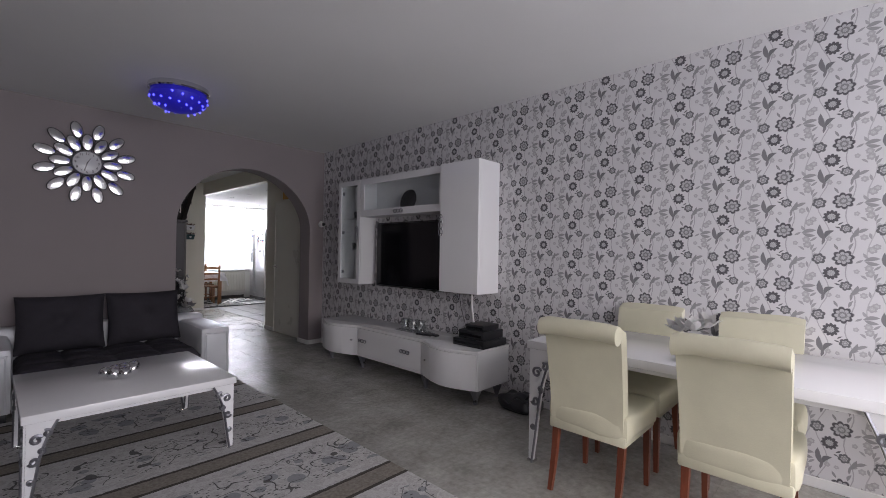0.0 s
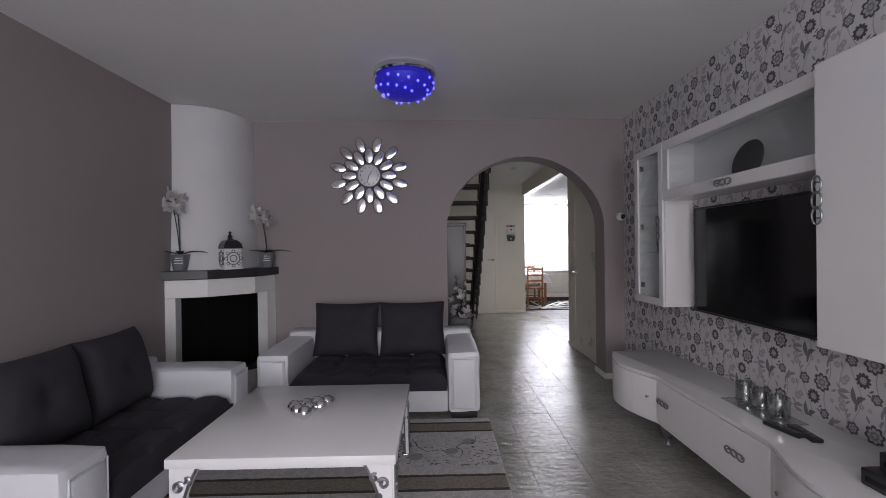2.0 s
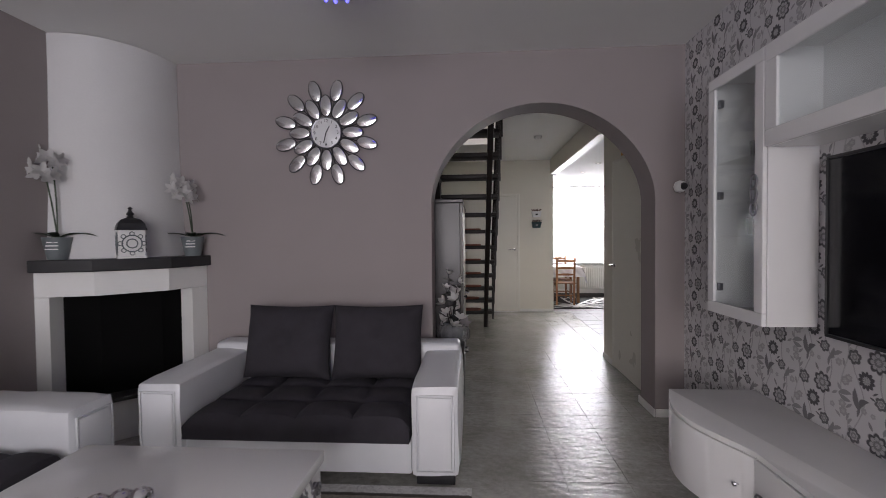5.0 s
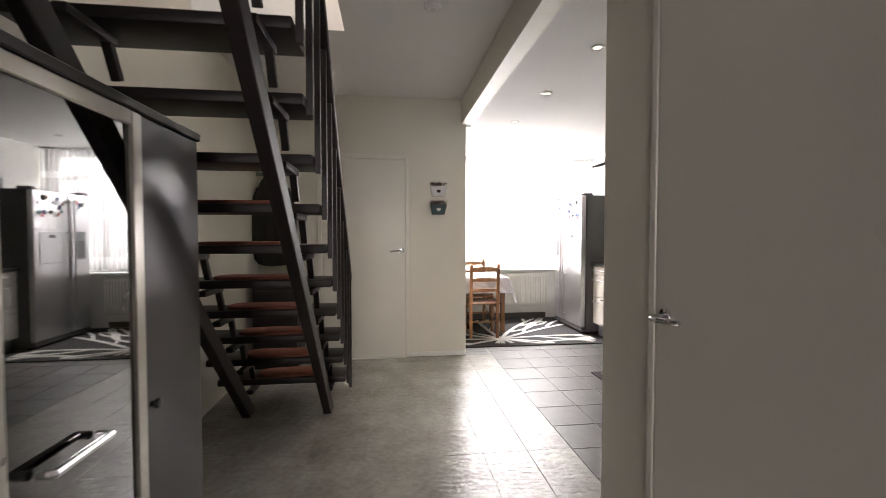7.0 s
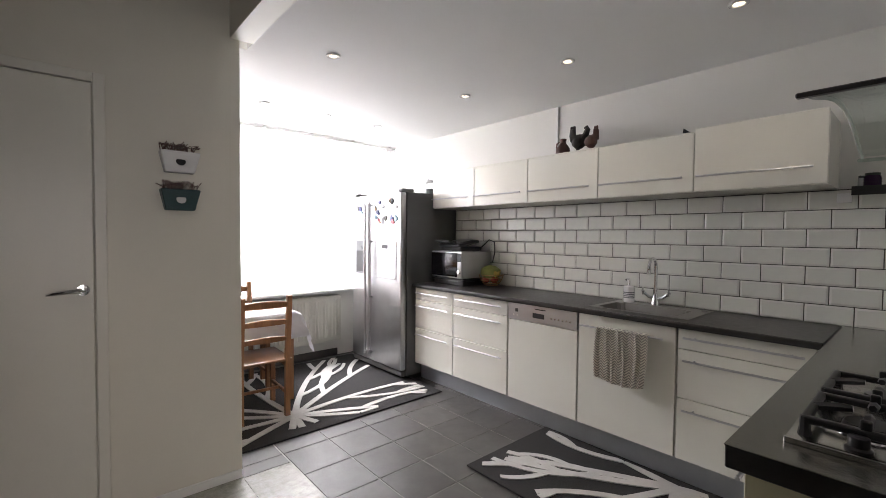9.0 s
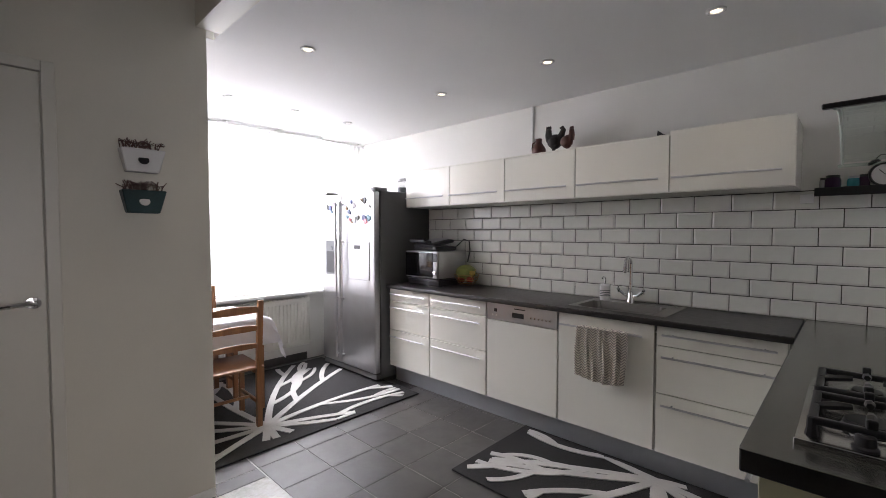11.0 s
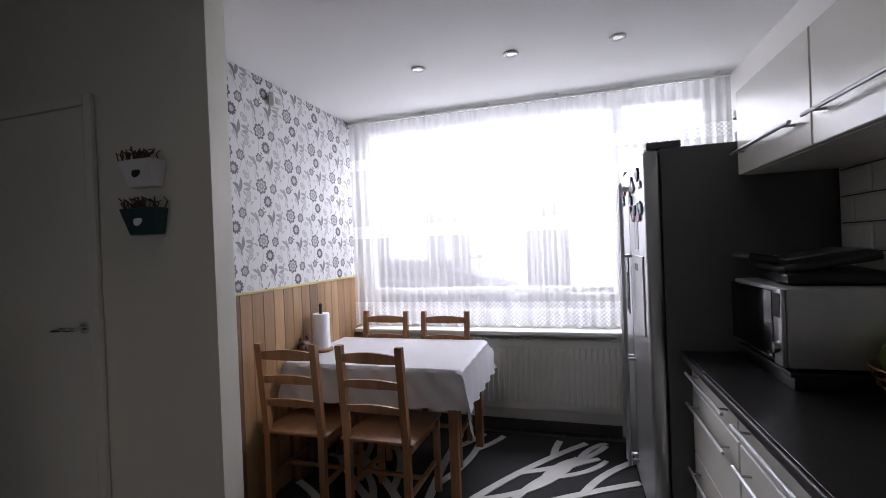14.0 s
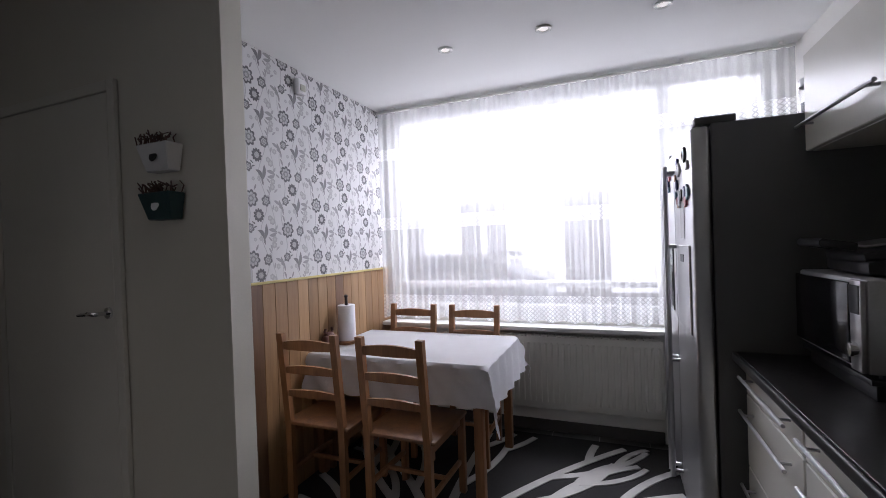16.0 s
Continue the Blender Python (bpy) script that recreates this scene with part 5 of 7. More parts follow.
part("spout", tube([(0, 0, .05), (0, 0, .26)] + [(-.055 + .055 * math.cos(a), 0, .26 + .055 * math.sin(a)) for a in [math.pi * i / 8 for i in range(1, 9)]] + [(-.11, 0, .235)], .0105, 10), CHROME, tap)
part("aerator", lathe([(.013, .21), (.013, .24), (0, .24)], 12, at=(-.11, 0, 0)), CHROME, tap)
for s in (-1, 1):
    part("side_arm", tube([(0, 0, .04), (0, s * .045, .05), (0, s * .075, .075)], .010, 8), CHROME, tap)
    cr = bmesh.new()
    for a in (0, math.pi / 2):
        tube([(.024 * math.cos(a), s * .085 + 0, .085 + .024 * math.sin(a)), (-.024 * math.cos(a), s * .085, .085 - .024 * math.sin(a))], .005, 6, cr)
    lathe([(0, -.01), (.012, -.006), (.012, .006), (0, .012)], 10, cr, (0, s * .085, .085))
    part("cross_knob", cr, CHROME, tap)
soap = thing("soap_dispenser", "white ceramic soap dispenser with a chrome pump", "soap dispenser", loc=(4.78, 3.415, .9315))
part("bottle", lathe([(0, 0), (.034, 0), (.036, .006), (.036, .105), (.03, .112), (.012, .115), (0, .115)], 20), PORCELAIN, soap)
part("pump", tube([(0, 0, .115), (0, 0, .16), (-.02, 0, .165), (-.045, 0, .158)], .007, 8), CHROME, soap)
lb = bmesh.new()
for k in range(4):
    lathe([(.0365, .03 + .012 * k), (.0368, .034 + .012 * k), (.0365, .036 + .012 * k)], 20, lb)
part("lettering", lb, POT, soap, "grey unreadable lettering bands")

towel = thing("tea_towel", "grey and white zigzag tea towel over the cabinet handle", "towel")
b = bmesh.new()
cols, rows_ = 30, 26
gridv = []
for i in range(cols + 1):
    u = i / cols
    line = []
    for j in range(rows_ + 1):
        v = j / rows_
        y = 3.385 - u * .31
        fold = .012 * math.sin(u * 17 + v * 1.5) * (.3 + v) + .006 * math.sin(u * 41)
        line.append(b.verts.new((4.296 - .012 - abs(fold) - .006 * v, y + .01 * math.sin(v * 3 + u * 4), .825 - v * (.30 + .025 * math.sin(u * 3)))))
    gridv.append(line)
for i in range(cols):
    for j in range(rows_):
        b.faces.new((gridv[i][j], gridv[i + 1][j], gridv[i + 1][j + 1], gridv[i][j + 1]))
bmesh.ops.solidify(b, geom=b.faces[:], thickness=.004)
tn = Nodes("zigzag_cloth")
tx, ty, tz = tn.split(tn.place())
zz = tn.m('ADD', tz, tn.m('MULTIPLY', tn.m('PINGPONG', ty, .022), .9))
stripe = tn.m('GREATER_THAN', tn.m('FRACT', tn.m('MULTIPLY', zz, 62.0)), .5)
tn.set(Base_Color=tn.mix(stripe, (.74, .70, .62), (.36, .34, .31)), Roughness=.95)
tn.bump(tn.noise(500, tn.place(), 2), .5, .002)
part("front_fold", b, tn.mat, towel)
part("over_fold", box(4.282, 4.330, 3.08, 3.38, .822, .828, .002, 1), tn.mat, towel)

# hob and hood
hob = thing("gas_hob", "stainless steel gas hob with black pan supports", "hob", loc=(3.315, 1.985, .927))
part("tray", box(-.295, .29, -.24, .24, .0005, .012, .004), plain("polished_hob_steel", (.50, .50, .48), .22, 1.0, vary=.05, bump=.02), hob)
part("trim_strip", box(-.299, -.2955, -.24, .24, .0005, .014, .001, 1), CHROME, hob)
for k, (x, y, r) in enumerate(((-.14, .11, .05), (.14, .11, .036), (-.14, -.12, .036), (.14, -.12, .045))):
    bu = part("burner", lathe([(0, .04), (r * .9, .038), (r, .03), (r * .85, .026), (r * 1.1, .02), (r * 1.1, .012), (0, .012)], 22, at=(x, y, 0)), BLACK, hob)
    part("burner_ring", lathe([(r * 1.15, .012), (r * 1.3, .013), (r * 1.25, .017), (r * 1.1, .017)], 22, at=(x, y, 0)), CHROME, bu)
    gr = bmesh.new()
    for a in (-1, 1):
        box(x + a * .112 - .009, x + a * .112 + .009, y - .108, y + .108, .040, .058, .005, 2, gr)
        box(x - .112, x + .112, y + a * .100 - .009, y + a * .100 + .009, .040, .058, .005, 2, gr)
        # fingers reach in over the burner and rise to a blunt tip
        for along in (0, 1):
            tip = [(.112, .050), (.085, .056), (.055, .062), (.034, .064)]
            tube([(x + a * p, y, z) if along == 0 else (x, y + a * p * .9, z) for p, z in tip], [.009, .011, .011, .008], 6, gr)
        box(x + a * .112 - .008, x + a * .112 + .008, y - .010, y + .010, .056, .078, .004, 2, gr)
        for c_ in (-1, 1):
            tube([(x + a * .112, y + c_ * .100, .0125), (x + a * .112, y + c_ * .100, .030), (x + a * .112, y + c_ * .100, .056)], [.014, .011, .010], 8, gr)
    part("pan_support", gr, BLACK, hob, "black cast pan support", False)
for k in range(4):
    part("knob", lathe([(.024, .012), (.024, .018), (.019, .022), (.018, .042), (.013, .046), (0, .046)], 16, at=(-.262, .12 - k * .075, 0)), BLACK, hob)
hood = thing("cooker_hood", "glass cooker hood with a black edge bar over the hob", "cooker hood")
HG = glass("greenish_glass", (.86, .93, .90))
b = bmesh.new()
rows2 = []
for i in range(21):
    t = i / 20
    x = 2.80 + .89 * t
    z = 1.645 + .065 * math.sin(math.pi * t) ** 1.2
    rows2.append([b.verts.new((x, 2.165, z)), b.verts.new((x, 1.625, z))])
for r0, r1 in zip(rows2, rows2[1:]):
    b.faces.new((r0[0], r1[0], r1[1], r0[1]))
bmesh.ops.solidify(b, geom=b.faces[:], thickness=.006)
part("glass_canopy", b, HG, hood, "curved greenish glass")
part("glass_edge", tube([(2.80 + .89 * i / 20, 2.168, 1.6425 + .065 * math.sin(math.pi * i / 20) ** 1.2) for i in range(21)], .0045, 6), plain("cut_glass_edge", (.55, .62, .56), .2), hood, "pale cut edge of the glass")
part("edge_bar", box(2.785, 2.80, 1.625, 2.185, 1.638, 1.647, .002, 1), BLACK, hood)
part("edge_bar", box(3.69, 3.705, 1.625, 2.18, 1.630, 1.640, .003, 1), HG, hood)
part("motor_box", box(2.81, 3.68, 1.625, 1.95, 1.605, 1.634, .004), STEEL, hood)
part("chimney", box(3.10, 3.39, 1.625, 1.95, 1.6345, 2.458, .003, 1), STEEL, hood)

# fridge
fg = thing("refrigerator", "large stainless steel side-by-side refrigerator with magnets", "refrigerator")
GREYSIDE = plain("grey_fridge_side", (.10, .10, .10), .5, vary=.06, bump=.2, grain=300)
part("body", box(4.255, 4.89, 5.315, 6.22, .035, 1.80, .006), GREYSIDE, fg)
SPLIT = 5.855
dl = part("door", box(4.185, 4.252, SPLIT + .004, 6.215, .09, 1.795, .016, 4), STEEL, fg, "narrow freezer door")
drr = part("door", box(4.185, 4.252, 5.32, SPLIT - .004, .09, 1.795, .016, 4), STEEL, fg, "wide fridge door")
for y, d in ((SPLIT + .035, dl), (SPLIT - .035, drr)):
    hb_ = tube([(4.14, y, .16), (4.14, y, 1.72)], .013, 10)
    for z in (.19, .75, 1.32, 1.69):
        tube([(4.186, y, z), (4.14, y, z)], .010, 8, hb_)
    part("handle", hb_, STEEL, d)
disp = part("dispenser", box(4.179, 4.187, SPLIT + .09, SPLIT + .28, .98, 1.33, .003, 1), plain("dispenser_grey", (.12, .125, .13), .3), dl, "grey water dispenser")
part("dispenser_recess", box(4.176, 4.180, SPLIT + .11, SPLIT + .26, 1.0, 1.22, .002, 1), BLACK, disp)
pn = part("bar_door", box(4.1775, 4.1865, 5.39, 5.73, .96, 1.33, .004, 1), plain("satin_panel", (.50, .50, .51), .35, .8, vary=.05), drr, "satin home-bar panel")
part("recess_grip", box(4.176, 4.179, 5.53, 5.63, 1.255, 1.29, .002, 1), BLACK, pn)
part("base_grille", box(4.20, 4.25, 5.32, 6.215, .035, .085, .003, 1), GREYSIDE, fg)
part("hinge_cover", box(4.20, 4.34, 5.32, 5.39, 1.801, 1.83, .006), GREYSIDE, fg)
part("hinge_cover", box(4.20, 4.34, 6.145, 6.215, 1.801, 1.83, .006), GREYSIDE, fg)
for x in (4.28, 4.86):
    for y in (5.36, 6.17):
        part("foot", lathe([(0, 0), (.02, 0), (.02, .036), (0, .036)], 12, at=(x, y, 0)), BLACK, fg)
rr = random.Random(5)
cols_ = [(.5, .5, .52), (.02, .03, .12), (.35, .2, .12), (.04, .04, .04), (.1, .2, .25), (.45, .1, .12)]
mm = [plain(f"magnet_enamel_{'abcdef'[k]}", c, .4) for k, c in enumerate(cols_)]
for k in range(20):
    y, z = (rr.uniform(5.39, 5.78), rr.uniform(1.50, 1.73)) if k < 15 else (rr.uniform(SPLIT + .1, 6.13), rr.uniform(1.52, 1.70))
    mg = thing("fridge_magnet", "small souvenir magnet on the refrigerator door", "magnet", "fridge magnets", loc=(4.184, y, z), rz=0)
    a = rr.uniform(-.5, .5)
    s = rr.uniform(.014, .03)
    b = slab([(s * (1 + .3 * math.cos(3 * q + k)) * math.cos(q), s * 1.2 * math.sin(q) * (1 + .2 * math.sin(2 * q))) for q in [2 * math.pi * i / 12 for i in range(12)]], 0, .009, .002)
    part("body", moved(b, pose(0, 0, 0, 0, -90, 0) @ pose(0, 0, 0, 0, 0, math.degrees(a))), mm[k % 6], mg)
note = thing("paper_note", "white paper note under magnets on the refrigerator", "note", loc=(4.1835, 5.59, 1.42))
part("sheet", box(-.001, .0005, -.06, .06, -.06, .13), PORCELAIN, note)

# Black block stands in for the shadowed gap below the microwave.
mst = thing("microwave_gap_block", "black block added in the shaded gap under the microwave", "stand", loc=(4.66, 5.01, .9255))
part("board", box(-.165, .19, -.212, .212, .043, .059, .003), BLACK, mst)
part("plinth", box(-.15, .18, -.20, .20, 0, .0425, .003), BLACK, mst)
mw = thing("microwave", "silver microwave with a black door above an added black block", "microwave", loc=(4.66, 5.01, .985))
part("case", box(-.17, .20, -.215, .215, .012, .255, .006), plain("silver_case", (.55, .55, .55), .35, .5), mw)
part("door", box(-.186, -.171, -.152, .206, .026, .243, .004), SCREEN, mw, "black glass door")
part("control_panel", box(-.184, -.171, -.213, -.156, .014, .253, .004), plain("silver_panel", (.5, .5, .5), .3, .7), mw)
part("dial", moved(lathe([(0, .018), (.018, .016), (.02, 0)], 16), pose(-.184, -.185, .07, 0, -90, 0)), CHROME, mw)
part("display", box(-.1855, -.1835, -.208, -.158, .165, .24), BLACK, mw)
for y in (-.2, .2):
    for x in (-.13, .16):
        part("foot", lathe([(0, 0), (.014, 0), (.014, .0125), (0, .0125)], 10, at=(x, y, 0)), BLACK, mw)
gri = thing("contact_grill", "black contact grill with its lid ajar on the microwave", "grill", loc=(4.66, 5.01, 1.2405), rz=-4)
part("base", cushion(-.13, .14, -.16, .16, 0, .05, .004, .018, 8, 1), BLACK, gri)
part("lid", moved(cushion(-.13, .13, -.15, .15, 0, .04, .006, .018, 8, 2), pose(.0, .01, .052, 0, -9, 0)), BLACK, gri)
part("lid_trim", moved(box(-.10, .10, -.10, .10, .052, .058, .002, 1), pose(0, .01, .042, 0, -9, 0)), STEEL, gri)
part("grip", tube([(-.13, -.09, .08), (-.2, -.09, .095), (-.2, .11, .095), (-.13, .11, .08)], .013, 8), BLACK, gri)
part("power_cord", tube([(.15, -.14, .04), (.19, -.2, .11), (.2, -.26, .09), (.19, -.28, .0), (.18, -.26, -.1)], .006, 6), BLACK, gri)

fb = thing("fruit_bowl", "wire fruit basket with melon and bananas", "fruit bowl", loc=(4.765, 4.70, .9255))
bk = bmesh.new()
for k, (r, z) in enumerate(((.06, .01), (.08, .03), (.098, .055), (.108, .08), (.115, .105))):
    tube([(r * math.cos(a), r * math.sin(a), z) for a in [2 * math.pi * i / 24 for i in range(24)]], .003, 5, bk, True)
for i in range(10):
    a = 2 * math.pi * i / 10
    tube([(r * math.cos(a), r * math.sin(a), z) for r, z in ((.06, .01), (.08, .03), (.098, .055), (.108, .08), (.115, .105))], .002, 5, bk)
part("basket", bk, plain("brass_wire", (.45, .3, .15), .3, .9), fb)
lathe_mel = lathe([(0, -.07), (.05, -.06), (.085, -.03), (.095, 0), (.085, .035), (.05, .062), (0, .072)], 20, at=(.01, .02, .12))
part("melon", lathe_mel, plain("melon_rind", (.20, .24, .06), .5, vary=.3, bump=.4, grain=60), fb)
for k in range(3):
    part("banana", tube([(-.05 + .02 * k, -.10, .09 + .01 * k), (-.02 + .02 * k, -.06, .125), (.02 + .02 * k, .0 - .04, .14), (.06 + .01 * k, .01, .125)], [.006, .016, .017, .008], 8), plain("banana_skin", (.48, .33, .06), .5) if k == 0 else bpy.data.materials["banana_skin"], fb)
for k in range(3):
    part("apple", lathe([(0, -.03), (.025, -.026), (.036, 0), (.026, .026), (.006, .026), (0, .022)], 14, at=(.05 * math.cos(k * 2.1 + 2.4), .05 * math.sin(k * 2.1 + 2.4), .062)), plain("red_apple", (.35, .05, .03), .35) if k == 0 else bpy.data.materials["red_apple"], fb)

# on the wall cabinets
CLAY = plain("brown_clay", (.09, .03, .02), .5, vary=.3)
jug = thing("clay_jug", "small brown clay jug on the wall cabinets", "jug", loc=(4.72, 3.93, 2.0))
part("jug_body", lathe([(0, 0), (.04, 0), (.055, .03), (.05, .07), (.022, .11), (.026, .14), (.02, .14), (0, .11)], 18), CLAY, jug)
part("jug_handle", tube([(0, .022, .125), (0, .055, .11), (0, .06, .075), (0, .045, .05)], .006, 6), CLAY, jug)
def figurine(loc, mat, size, rz):
    """A standing carved bird on a round foot, facing +y."""
    f = thing("rooster_figurine", "carved wooden rooster figurine on the wall cabinets", "figurine", "birds on the wall cabinets", loc=loc, rz=rz)
    rb = cushion(-.035, .035, -.06, .05, .06, .16, .01, .045, 8, 4)
    lathe([(0, 0), (.05, 0), (.045, .015), (.015, .03), (.014, .08)], 14, rb)
    tube([(0, .03, .13), (0, .05, .17), (0, .05, .205), (0, .072, .212)], [.04, .028, .026, .006], 10, rb)
    tube([(0, -.04, .12), (0, -.07, .16), (0, -.085, .195), (0, -.075, .215), (0, -.055, .21)], [.03, .026, .022, .016, .008], 8, rb)
    for k in range(3):
        lathe([(0, .215), (.010, .222), (.006, .24), (0, .244)], 8, rb, (0, .032 + .016 * k, 0))
    for v in rb.verts:
        v.co *= size
    part("figure", rb, mat, f)


figurine((4.72, 3.80, 2.0), plain("dark_carving", (.02, .014, .012), .6), .92, 0)
figurine((4.73, 3.69, 2.0), CLAY, .80, 160)
bird = thing("dark_ornament", "small dark folded ornament on the wall cabinets", "ornament", loc=(4.70, 3.0, 2.0))
part("figure", moved(slab([(-.06, 0), (.06, 0), (.05, .06), (.02, .035)], -.02, .02, .003), pose(0, 0, 0, 90, 0, 90)), BLACK, bird)
jar = thing("storage_jar", "glass storage jar with a white lid on the refrigerator", "jar", loc=(4.62, 5.43, 1.8005))
part("glass_body", lathe([(0, 0), (.05, 0), (.052, .01), (.052, .11), (.045, .12), (0, .12)], 18), PANE, jar)
part("lid", lathe([(.05, .121), (.05, .15), (.03, .156), (0, .156)], 18), PORCELAIN, jar, "white lid")
part("contents", lathe([(0, .006), (.045, .006), (.045, .06), (0, .06)], 16), POT, jar)
pipe = structure("pipe_trim", box(4.885, 4.898, 4.09, 4.11, 2.0, KIT_Z - .001), TRIM_WHITE, "white pipe casing on the wall")

sh = thing("spice_shelf", "narrow dark wall shelf on the tiled wall", "shelf")
part("board", box(4.77, 4.888, 1.72, 2.29, 1.615, 1.633, .002, 1), BLACK, sh)
part("lip", box(4.765, 4.7695, 1.72, 2.29, 1.605, 1.65, .001, 1), BLACK, sh)
so = thing("wall_socket", "white socket with a plug by the wall cabinets", "socket", loc=(4.888, 2.325, 1.60))
part("plate", box(-.03, 0, -.03, .03, -.025, .025, .004), PORCELAIN, so)
for k, (y, c, r, h) in enumerate(((2.22, (.05, .02, .06), .034, .07), (2.14, (.04, .22, .26), .026, .06), (2.10, (.05, .02, .05), .022, .065), (2.26, (.3, .3, .3), .014, .06))):
    j = thing("spice_jar", "teal candle jar on the dark shelf" if k == 1 else "dark purple jar on the shelf", "jar", "jars on the spice shelf", loc=(4.83, y, 1.6335))
    part("glass_body", lathe([(0, 0), (r, 0), (r, h * .8), (r * .85, h), (0, h)], 16), plain(f"jar_glass_{'abcd'[k]}", c, .15), j)
    part("lid", lathe([(r * .86, h + .0005), (r * .86, h + .012), (0, h + .012)], 16), BLACK if k != 1 else STEEL, j)
ac = thing("alarm_clock", "black twin-bell alarm clock on the dark shelf", "alarm clock", loc=(4.83, 2.03, 1.6335), rz=10)
part("case", moved(lathe([(0, -.02), (.055, -.02), (.06, -.012), (.06, .018), (.055, .022), (.05, .018)], 26), pose(0, 0, .07, 0, -90, 0)), BLACK, ac)
part("dial", moved(lathe([(.05, .016), (0, .016)], 26), pose(0, 0, .07, 0, -90, 0)), PORCELAIN, ac)
for s in (-1, 1):
    part("bell", moved(lathe([(.026, 0), (.022, .014), (0, .022)], 16), pose(0, s * .035, .128, s * -28, 0, 0)), BLACK, ac)
    part("foot", tube([(0, s * .03, .018), (0, s * .045, 0.004)], .005, 6), BLACK, ac)
    part("clock_hand", tube([(-.0185, 0, .07), (-.0185, s * .022, .085 + s * .01)], .002, 4), BLACK, ac)
part("top_loop", tube([(0, -.03, .152), (0, -.015, .17), (0, .015, .17), (0, .03, .152)], .0025, 5), BLACK, ac)

# dining nook
tb = thing("kitchen_table", "pine kitchen table by the window", "table", loc=(2.715, 5.86, 0))
part("tabletop", box(-.545, .55, -.37, .37, .712, .74, .005), PINE, tb)
for x0, x1, y0, y1 in ((-.51, .50, -.325, -.305), (-.51, .50, .305, .325), (-.53, -.51, -.30, .30), (.48, .50, -.30, .30)):
    part("apron", box(x0, x1, y0, y1, .63, .711), PINE, tb)
for sx in (-.533, .47):
    for sy in (-.345, .295):
        part("leg", box(sx, sx + .05, sy, sy + .05, 0, .711, .004), PINE, tb)
tcl = thing("tablecloth", "white tablecloth hanging over the kitchen table", "tablecloth", loc=(2.715, 5.86, 0))
b = bmesh.new()
NX, NY = 56, 44
HX2, HY2, over = .558, .376, .20
vv = []
for i in range(NX + 1):
    row = []
    for j in range(NY + 1):
        x = -HX2 - .0 + (2 * HX2 + over) * i / NX
        y = -HY2 - over + (2 * HY2 + 2 * over) * j / NY
        ox, oy = max(0, x - HX2), max(0, abs(y) - HY2)
        sy = math.copysign(1, y)
        drop = math.hypot(ox, oy) if ox and oy else ox + oy
        flare = .05 * drop / over + .012 * math.sin((x + y) * 38) * min(1, drop / .06)
        px = min(x, HX2) + (flare + .006 if ox else 0)
        py = sy * (min(abs(y), HY2) + (flare + .006 if oy else 0))
        corner = min(ox, oy)
        pz = .7425 - drop - .25 * corner + .0012 * noise.noise((x * 6, y * 6, 0))
        row.append(b.verts.new((px, py, pz)))
    vv.append(row)
for i in range(NX):
    for j in range(NY):
        b.faces.new((vv[i][j], vv[i + 1][j], vv[i + 1][j + 1], vv[i][j + 1]))
bmesh.ops.solidify(b, geom=b.faces[:], thickness=-.002)
part("cloth", b, CLOTH, tcl)


def pine_chair(loc, rz):
    """Ladder-back pine chair facing +y."""
    c = thing("kitchen_chair", "antique-stained pine ladder-back chair at the kitchen table", "chair", "chairs round the kitchen table", loc=loc, rz=rz)
    for sx in (-1, 1):
        pts = [(sx * .165, -.175 - .05 * max(0, (t - .45)) / .55, .935 * t) for t in (0, .25, .45, .7, .9, 1)]
        b = bmesh.new()
        secs = []
        for p in pts:
            secs.append([b.verts.new((p[0] + a * .018, p[1] + d_ * .016, p[2])) for a, d_ in ((-1, -1), (1, -1), (1, 1), (-1, 1))])
        for s0, s1 in zip(secs, secs[1:]):
            for k in range(4):
                b.faces.new((s0[k], s0[(k + 1) % 4], s1[(k + 1) % 4], s1[k]))
        b.faces.new(secs[0])
        b.faces.new(secs[-1])
        part("back_post", b, PINE, c, "", False)
        part("front_leg", box(sx * .18 - .018, sx * .18 + .018, .19, .226, 0, .43, .004), PINE, c)
        part("side_rail", box(sx * .172 - .010, sx * .172 + .010, -.16, .19, .17, .195, .003), PINE, c)
        part("seat_rail", box(sx * .172 - .010, sx * .172 + .010, -.16, .19, .385, .43, .003), PINE, c)
    part("seat", box(-.205, .205, -.185, .24, .432, .452, .008), PINE, c)
    part("cross_rail", box(-.165, .165, .0, .02, .172, .193, .003), PINE, c)
    for z, h in ((.872, .06), (.74, .05), (.612, .045)):
        yb = -.175 - .05 * max(0, z / .935 - .45) / .55
        out = [(-.148 + .296 * i / 12, z + h / 2 * (.6 + .4 * math.sin(math.pi * i / 12))) for i in range(13)] + [(.148 - .296 * i / 12, z - h / 2 * (.75 + .1 * math.sin(math.pi * i / 12))) for i in range(13)]
        b = slab(out, -.008, .008)
        part("ladder_slat", moved(b, pose(0, yb, 0, 90, 0, 0)), PINE, c, "", False)
    return c


